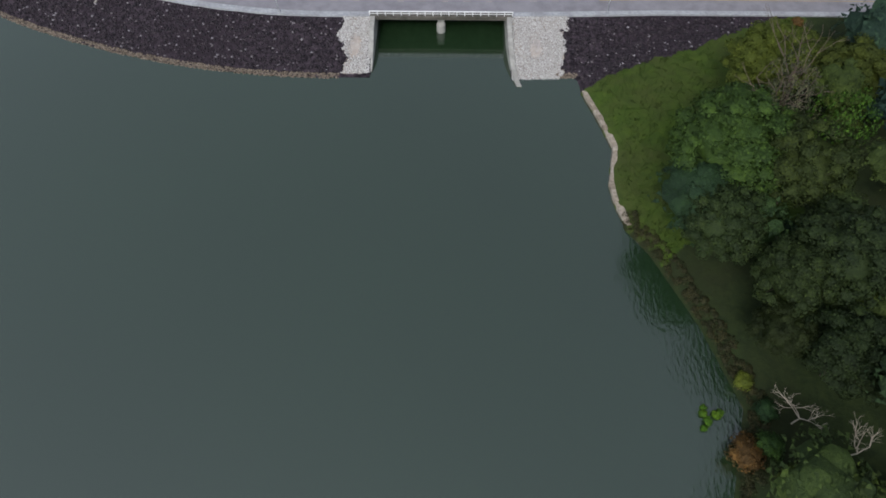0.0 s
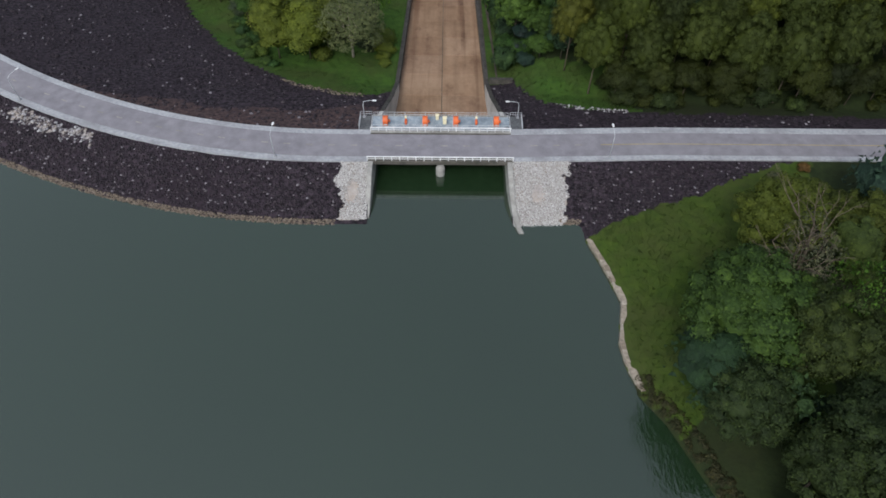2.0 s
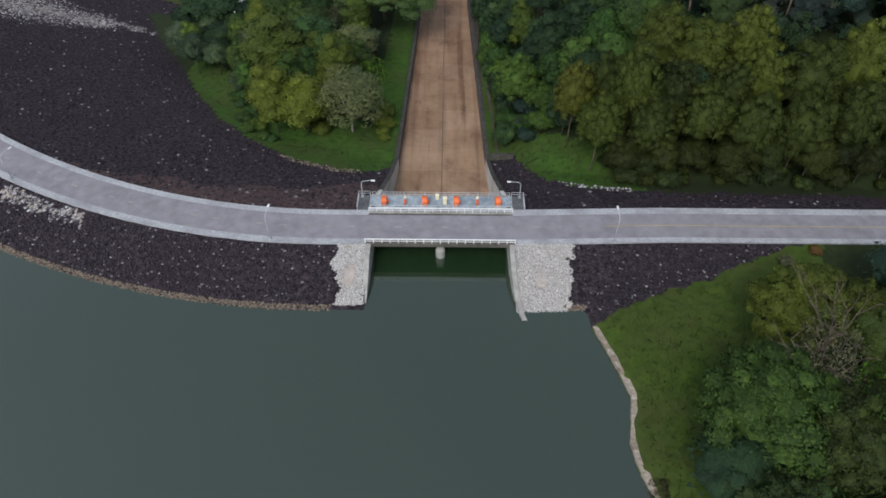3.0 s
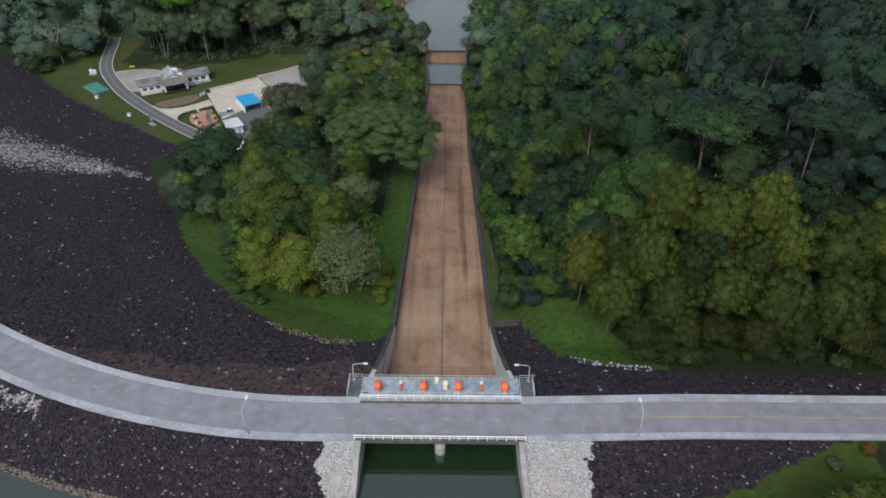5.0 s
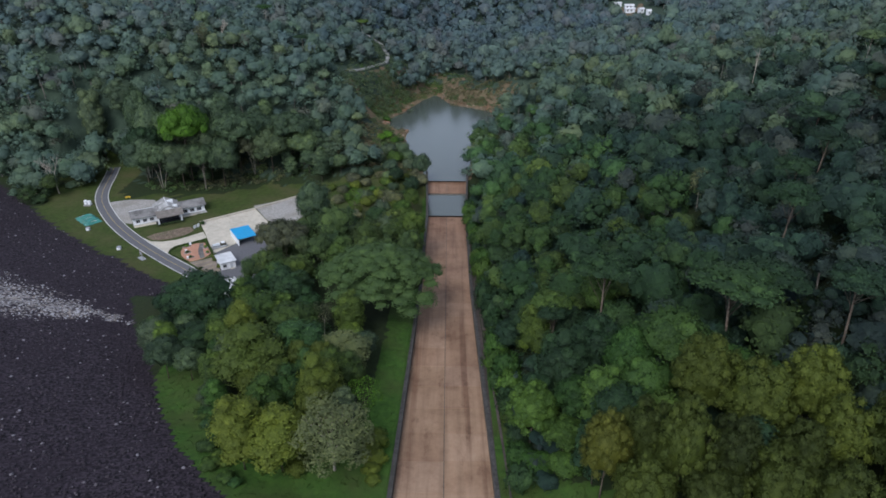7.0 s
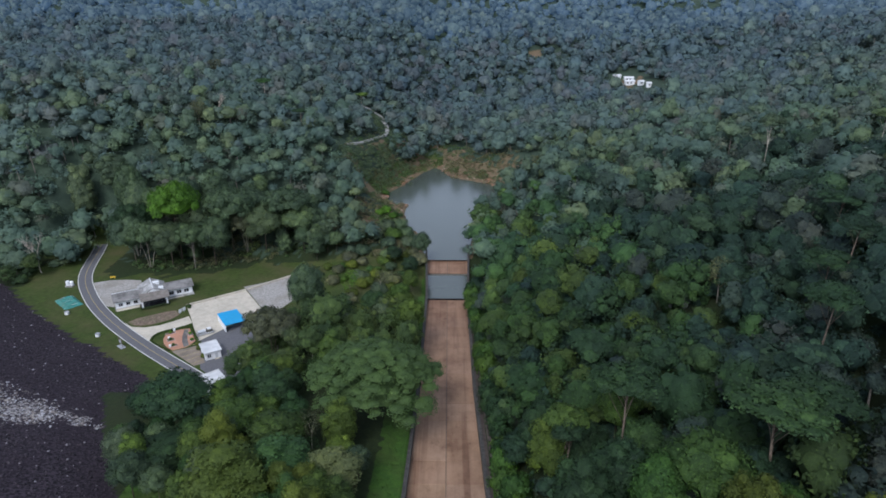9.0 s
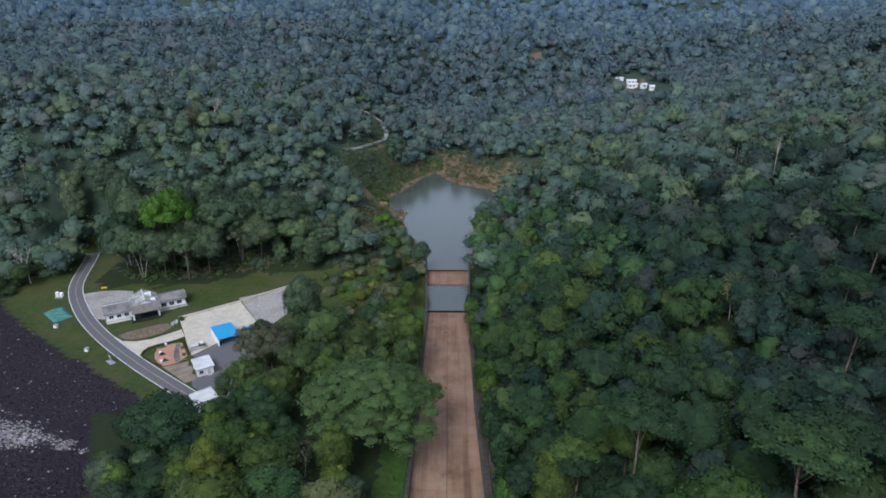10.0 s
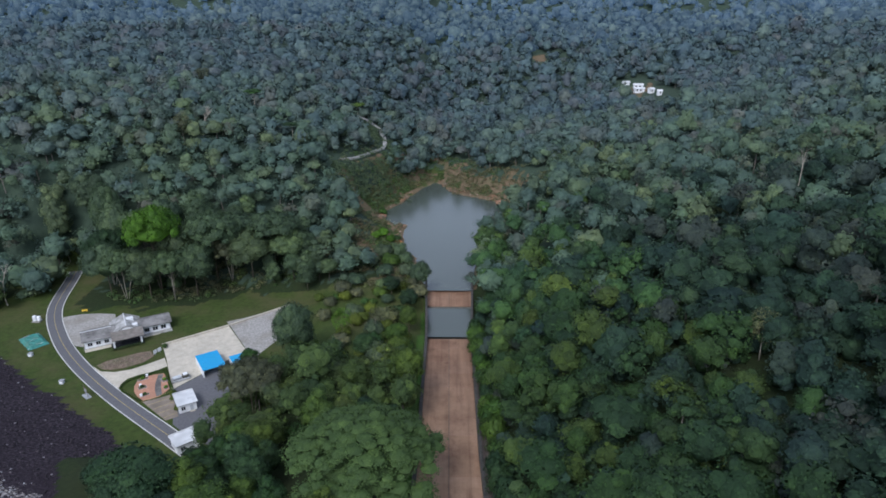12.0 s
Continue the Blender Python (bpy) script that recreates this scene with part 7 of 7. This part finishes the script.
for x, y in ((-131.6, 294.9), (-152.6, 312.2)):
    mk = thing("marker_box", pose(x, y, land1(x, y)), "small white concrete marker box on the verge", "marker", "marker boxes")
    part("box", box(-0.65, 0.65, -0.65, 0.65, -0.2, 1.1, 0.05), WHITE, mk)
    part("lid", box(-0.75, 0.75, -0.75, 0.75, 1.1, 1.22, 0.03), KERB, mk)
board = thing("notice_board", pose(-107.0, 314.4, H + 0.03, 0, 0, 62), "pair of white notice boards on short posts", "notice board")
for u in (-0.9, 0.9):
    part("board", box(u - 0.75, u + 0.75, -0.05, 0.05, 0.5, 1.9, 0.02), WHITE, board)
    part("post", box(u - 0.06, u + 0.06, -0.06, 0.06, -0.1, 0.5), STEEL, board)
bench = thing("bench", pose(-150.6, 346.6, land1(-150.6, 346.6), 0, 0, 10), "small yellow bench at the edge of the lawn", "bench")
part("seat", box(-1.1, 1.1, -0.25, 0.25, 0.42, 0.5, 0.02), YELLOW_PAINT, bench)
part("backrest", box(-1.1, 1.1, 0.22, 0.3, 0.5, 0.95, 0.02), YELLOW_PAINT, bench)
for u in (-0.9, 0.9):
    part("leg", box(u - 0.06, u + 0.06, -0.2, 0.2, -0.1, 0.42), YELLOW_PAINT, bench)
frame_t = thing("sign_frame", pose(-119.3, 287.4, land1(-119.3, 287.4), 0, 0, -40), "weathered pole frame with a small sign by the lane", "sign")
part("post", tube([(-1, 0, -0.3), (-1, 0, 4.2)], 0.1, 8), BARK, frame_t)
part("post", tube([(1, 0, -0.3), (1, 0, 3.6)], 0.1, 8), BARK, frame_t)
part("beam", box(-1.3, 1.3, -0.08, 0.08, 3.0, 3.25), BARK, frame_t)
part("panel", box(-0.9, 0.9, -0.05, 0.05, 1.6, 2.9, 0.01), KERB, frame_t)
part("foot", box(-1.8, 1.8, -0.9, 0.9, -0.2, 0.2, 0.05), KERB, frame_t)

# ---- far buildings and tracks ----
def far_building(x, y, w, d, roof, turn, label):
    z = land1(x, y)
    b = thing("far_building", pose(x, y, z, 0, 0, turn), label, "building", "village buildings")
    walls(b, -w / 2, w / 2, -d / 2, d / 2, 3.2, 1.0)
    gable_roof(b, -w / 2, w / 2, -d / 2, d / 2, 3.2, 1.1, 0.5, roof)
    for u in np.arange(-w / 2 + 2, w / 2 - 1, 3.0):
        window(b, float(u), -d / 2, 1.7, 1.2, 1.2)
    placed.append((x, y, max(w, d)))


for fx, fy, fw, fd, turn in ((147, 668, 6, 3.5, 10), (154, 655, 7.5, 4, -6), (152, 644, 8, 3.2, 5), (159, 635, 4.2, 3.2, 20), (162, 623, 3.4, 3.2, 0)):
    far_building(fx, fy, fw, fd, ROOF_PALE, turn, "far small pale-roofed building in a forest clearing")


def track_height(x, y):
    return float(np.max([land1(x, y)])) + 0.25


def draped_track(name, pts, w, material, label):
    """A narrow track laid on the hillside."""
    v, f = [], []
    dense = []
    for a, b in zip(pts, pts[1:]):
        for k in range(6):
            dense.append(Vector(a).lerp(Vector(b), k / 6))
    dense.append(Vector(pts[-1]))
    for i, p in enumerate(dense):
        d = (dense[min(i + 1, len(dense) - 1)] - dense[max(i - 1, 0)]).normalized()
        nrm = Vector((d.y, -d.x)) * (w / 2)
        z = track_height(p.x, p.y) + 0.3
        for q, zz in ((p - nrm, z - 1), (p - nrm, z), (p + nrm, z), (p + nrm, z - 1)):
            v.append((q.x, q.y, zz))
    for i in range(len(dense) - 1):
        a = 4 * i
        for k in range(4):
            f.append((a + k, a + 4 + k, a + 4 + (k + 1) % 4, a + (k + 1) % 4))
    return tagged(mesh_object(name, v, f, material), label, "road", kind="structure")


# worn grey, lightened to put the distant haze into its colour
TRACK_GREY = surface("worn_grey_track", (0.24, 0.24, 0.235), (0.36, 0.36, 0.35), 0.6, 0.12, 0.9, 0.02, (0.13, 0.13, 0.11))
draped_track("track", TRACK, 2.9, TRACK_GREY, "worn grey track winding through the forest")


def soil_mound(x, y, z, a, b, h, turn, material, label):
    """A low uneven heap of earth."""
    r = random.Random(int(abs(x * 7 + y)))
    t = thing("soil_mound", pose(x, y, z, 0, 0, turn), label, "soil")
    bm = bmesh.new()
    bmesh.ops.create_icosphere(bm, subdivisions=3, radius=1.0)
    for v in bm.verts:
        k = 1 + 0.16 * math.sin(5 * v.co.x + 2.0 * r.random()) * math.cos(4 * v.co.y) + r.uniform(-0.06, 0.06)
        v.co = Vector((v.co.x * a * k, v.co.y * b * k, max(-0.6, v.co.z * h * k)))
    part("earth", bm, material, t, smooth=True)


ORANGE_SOIL = surface("orange_soil", (0.42, 0.15, 0.04), (0.60, 0.25, 0.08), 0.8, 0.3, 0.95, 0.1, (0.34, 0.17, 0.07))
RED_SOIL = surface("red_soil", (0.22, 0.11, 0.065), (0.36, 0.20, 0.13), 0.7, 0.2, 0.95, 0.1, (0.17, 0.12, 0.075))
soil_mound(-25.8, 409.5, -24.9, 3.2, 2.2, 1.1, 20, ORANGE_SOIL, "bright orange heap of earth on the pond bank")
soil_mound(-24.6, 433, -25.0, 2.2, 1.4, 0.7, 60, RED_SOIL, "reddish heap of earth on the pond bank")
soil_mound(33, 474, -24.6, 6.0, 4.2, 1.6, 30, RED_SOIL, "reddish bare earth bank at the pond's far end")
soil_mound(27, 484, -24.4, 5.0, 3.0, 1.2, 140, RED_SOIL, "reddish bare earth bank at the pond's far end")
soil_mound(-37.5, 452, -25.0, 5.0, 2.4, 0.9, 100, RED_SOIL, "reddish bare earth bank at the pond's edge")
# ---- woods ----
LABELS = {"round": "broadleaf tree with a dense rounded green crown", "tall": "tall broadleaf tree with a deep green crown", "wide": "spreading broadleaf tree with a heavy dark crown",
          "loose": "thin-leaved tree with pale branches showing", "umbrella": "flat-topped spreading rain tree", "emergent": "tall slender tree with a pale bare trunk", "bush": "low leafy green bush", "full": "broadleaf tree leafy down to the ground", "grand": "dark broadleaf tree in the shore woods"}
cands = []
for x in np.arange(-190, 230, 6.3):
    for y in np.arange(-20, 420, 6.3):
        cands.append((x + rng.uniform(-2.8, 2.8), y + rng.uniform(-2.8, 2.8)))
cands = np.array(cands)
cands = cands[wooded(cands[:, 0], cands[:, 1]) & (np.abs(cands[:, 0]) < np.maximum(88, 30 + 0.7 * (cands[:, 1] - 8)))]
order = np.argsort(np.minimum(np.hypot(cands[:, 0], cands[:, 1] - 150), 70 + np.hypot(0.6 * (cands[:, 0] + 112), cands[:, 1] - 372)) * np.where((cands[:, 0] < 0) & (cands[:, 1] < 405), 0.55, 1.0))
rest, singles = [], 0
for i in order:
    x, y = float(cands[i, 0]), float(cands[i, 1])
    u = rng.random()
    kind = "full" if u < 0.45 else "round" if u < 0.66 else "tall" if u < 0.78 else "wide" if u < 0.92 else "loose" if u < 0.97 else "emergent"
    sc = rng.uniform(0.75, 1.15) if x > 0 else rng.uniform(0.6, 0.92)
    if not free_spot(x, y, KINDS[kind][0] * sc * 0.8):
        continue
    if singles < 130:
        v_ = rng.random()
        leaves = LEAVES_DARK if v_ < (0.75 if x > 48 else 0.5) else LEAVES_FRESH if v_ < 0.9 and x > 0 else LEAVES
        if x < 0 and y < 212:
            leaves = LEAVES if v_ < 0.55 else LEAVES_BACK
            if -52 < x < -26:
                leaves = LEAVES_YELLOW if v_ < 0.4 else LEAVES_FRESH if v_ < 0.6 else LEAVES
        if x < 0 and y > 290:
            leaves = LEAVES_BACK
        if x > 30 and y < 105:
            leaves = LEAVES_SHORE
            kind = "grand" if kind in ("round", "full", "wide") and x < 75 else kind
        if kind == "loose":
            leaves = LEAVES_GREY if rng.random() < 0.4 else LEAVES
        plant(kind, leaves, x, y, sc, LABELS[kind], seed=int(rng.integers(0, 3)), bark=PALE_BARK if kind == "loose" else BARK)
        singles += 1
    else:
        rest.append((x, y))
        placed.append((x, y, 4.4))


WOOD_CROWNS = [
    # crown radius, crown half height, billows, billow radius, shape
    (5.0, 5.0, 9, 2.1, "round"), (4.2, 6.0, 10, 1.8, "round"), (6.0, 4.6, 11, 2.3, "round"), (4.6, 4.4, 8, 2.0, "round"),
    (5.4, 6.4, 11, 2.1, "round"), (6.0, 4.6, 12, 1.8, "loose"), (3.6, 4.0, 7, 1.7, "round"), (5.2, 5.4, 12, 1.6, "loose"),
]


def woods_object(name, spots, leaves, size, label, material, low=0.0, grow=1.0, trunks=0.0, share=1.0, lift=(4.0, 9.5)):
    """Woods past the singly planted trees: whole crowns of several builds, and undergrowth, in one mesh."""
    xy = np.asarray(spots, float)
    base = land(xy[:, 0], xy[:, 1])
    stand = [(x, y, z + rng.uniform(*lift) + (rng.uniform(3, 7) if rng.random() < 0.1 else 0), grow * float(np.clip(rng.lognormal(0.0, 0.24), 0.62, 1.6))) for (x, y), z in zip(xy, base)]
    if low:
        for (x, y), z in zip(xy, base):
            if rng.random() < low:
                stand.append((x + rng.uniform(-4.5, 4.5), y + rng.uniform(-4.5, 4.5), z + rng.uniform(0.5, 2.5), grow * rng.uniform(0.5, 0.8)))
    builds = [build_crown(np.random.default_rng(500 + k), max(3, round(n * share)), rx, rz, 0.3 * rz, lump / share ** 0.35, leaves, size, shape, solid=0.76 if shape != "loose" else 0.6, up=0.65 if share > 0.7 else 1.1, fray=1.22 if share > 0.7 else 1.42) for k, (rx, rz, n, lump, shape) in enumerate(WOOD_CROWNS)]
    vs, ns, fs, ts, at = [], [], [], [], 0
    for x, y, z, sc in stand:
        v, m, f, _ = builds[int(rng.integers(0, len(builds)))]
        a = rng.uniform(0, 2 * np.pi)
        turn = np.array([[math.cos(a), math.sin(a), 0], [-math.sin(a), math.cos(a), 0], [0, 0, 1]])
        stretch = np.array([sc * rng.uniform(0.88, 1.12), sc * rng.uniform(0.88, 1.12), sc * rng.uniform(0.8, 1.2)])
        vs.append((v * stretch) @ turn + np.array([x, y, z]))
        ns.append(m @ turn)
        fs.append(f + at)
        ts.append(np.full(len(v), rng.random()))
        at += len(v)
    ob = leaves_object(name, (np.concatenate(vs), np.concatenate(ns), np.concatenate(fs)), material)
    ob.data.attributes.new("crown_tone", "FLOAT", "POINT").data.foreach_set("value", np.concatenate(ts).astype(np.float32))
    if trunks:
        bm = bmesh.new()
        for (x, y), z, top in zip(xy, base, stand):
            if rng.random() < trunks:
                lean = rng.normal(size=2) * 0.9
                tube([(x, y, z - 0.5), (x + 0.4 * lean[0], y + 0.4 * lean[1], z + 0.5 * (top[2] - z)), (x + lean[0], y + lean[1], top[2] + 2.0)], [0.3, 0.24, 0.14], 5, bm)
        me = bpy.data.meshes.new("trunks")
        bm.to_mesh(me)
        bm.free()
        me.materials.append(GREY_BARK)
        tagged(new("forest_trunks", me), "slender grey trunks among the forest trees", "woods", kind="stuff")
    return tagged(ob, label, "woods", kind="stuff")


mid, far = [], []
for x in np.arange(-400, 400, 7.0):
    for y in np.arange(330, 640, 7.0):
        p = (x + rng.uniform(-3.2, 3.2), y + rng.uniform(-3.2, 3.2))
        if abs(x) < 40 + 0.70 * (y - 40):
            mid.append(p)
for x in np.arange(-1100, 1100, 10.5):
    for y in np.arange(100, 1230, 10.5):
        if 330 - 4 < y < 640 and abs(x) < 404 or abs(x) > max(30 + 0.69 * (y - 60), 0) or (y < 330 and -190 < x < 230):
            continue
        far.append((x + rng.uniform(-5, 5), y + rng.uniform(-5, 5)))
mid, far = np.array(mid), np.array(far)
thin_out = (np.hypot(far[:, 0], far[:, 1]) < 1000) | (rng.random(len(far)) < 0.5)
far = far[thin_out]
mid = mid[wooded(mid[:, 0], mid[:, 1])]
far = far[wooded(far[:, 0], far[:, 1])]
taken = np.array([(a, b) for a, b, _ in placed])
mid = np.array([p for p in mid if np.min(np.hypot(taken[:, 0] - p[0], taken[:, 1] - p[1])) > 5.5])
mid = np.concatenate([np.array(rest).reshape(-1, 2), mid])
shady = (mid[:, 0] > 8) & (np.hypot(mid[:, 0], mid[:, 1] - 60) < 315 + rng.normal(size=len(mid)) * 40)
fresh = shady & (mid[:, 0] < 58 + rng.normal(size=len(mid)) * 14)
pondside = fresh & (mid[:, 1] > 290 + rng.normal(size=len(mid)) * 14)
woods_object("mid_woods", mid[pondside].tolist(), 360, 0.33, "dense green forest beside the pond, lightened for haze", LEAVES_LIVELY_FAR, 0.4, 0.9, 0.15, 0.8)
woods_object("mid_woods", mid[fresh & ~pondside].tolist(), 480, 0.29, "dense fresh green forest beside the spillway", LEAVES_LIVELY, 0.4, 0.9, 0.15)
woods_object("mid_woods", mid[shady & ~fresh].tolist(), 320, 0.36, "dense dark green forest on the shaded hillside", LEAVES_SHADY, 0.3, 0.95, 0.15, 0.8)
close = (mid[:, 0] < 0) & (mid[:, 1] < 350) & ~shady
woods_object("mid_woods", mid[close].tolist(), 480, 0.29, "dense green trees below the dam", LEAVES_VALLEY, 0.5, 0.9, 0.15)
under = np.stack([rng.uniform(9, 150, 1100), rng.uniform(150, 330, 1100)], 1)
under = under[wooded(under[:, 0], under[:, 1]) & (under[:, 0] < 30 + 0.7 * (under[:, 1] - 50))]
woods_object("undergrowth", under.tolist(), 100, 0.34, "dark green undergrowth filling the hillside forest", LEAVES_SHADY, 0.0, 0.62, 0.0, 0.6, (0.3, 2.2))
mid = mid[~shady & ~close]
# painted haze: each farther belt of woods gets paler, bluer leaves
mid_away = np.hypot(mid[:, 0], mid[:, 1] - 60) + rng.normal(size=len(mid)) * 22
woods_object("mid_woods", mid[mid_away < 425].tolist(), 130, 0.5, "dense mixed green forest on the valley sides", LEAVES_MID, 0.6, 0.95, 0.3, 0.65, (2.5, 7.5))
woods_object("mid_woods", mid[(mid_away >= 425) & (mid_away < 520)].tolist(), 100, 0.58, "dense green forest on the valley sides, dulled and blued for haze", LEAVES_SLOPE, 0.2, 0.98, 0.3, 0.55, (2.0, 6.5))
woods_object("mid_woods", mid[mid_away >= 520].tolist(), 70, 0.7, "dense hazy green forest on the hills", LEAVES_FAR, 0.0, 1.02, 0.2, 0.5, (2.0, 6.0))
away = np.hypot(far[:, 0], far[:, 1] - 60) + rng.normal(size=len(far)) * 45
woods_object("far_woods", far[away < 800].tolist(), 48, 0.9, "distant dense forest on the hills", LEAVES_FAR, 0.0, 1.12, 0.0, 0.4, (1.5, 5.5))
# backdrop hills, their haze put into leaf colour and glow
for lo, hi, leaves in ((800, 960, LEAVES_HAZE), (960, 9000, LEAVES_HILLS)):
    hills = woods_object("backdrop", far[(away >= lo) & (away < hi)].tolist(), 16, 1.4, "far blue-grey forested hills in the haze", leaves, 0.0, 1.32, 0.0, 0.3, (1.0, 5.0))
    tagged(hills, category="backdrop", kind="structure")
for ob in stock.values():
    for o in (*ob.children_recursive, ob):
        bpy.data.objects.remove(o)
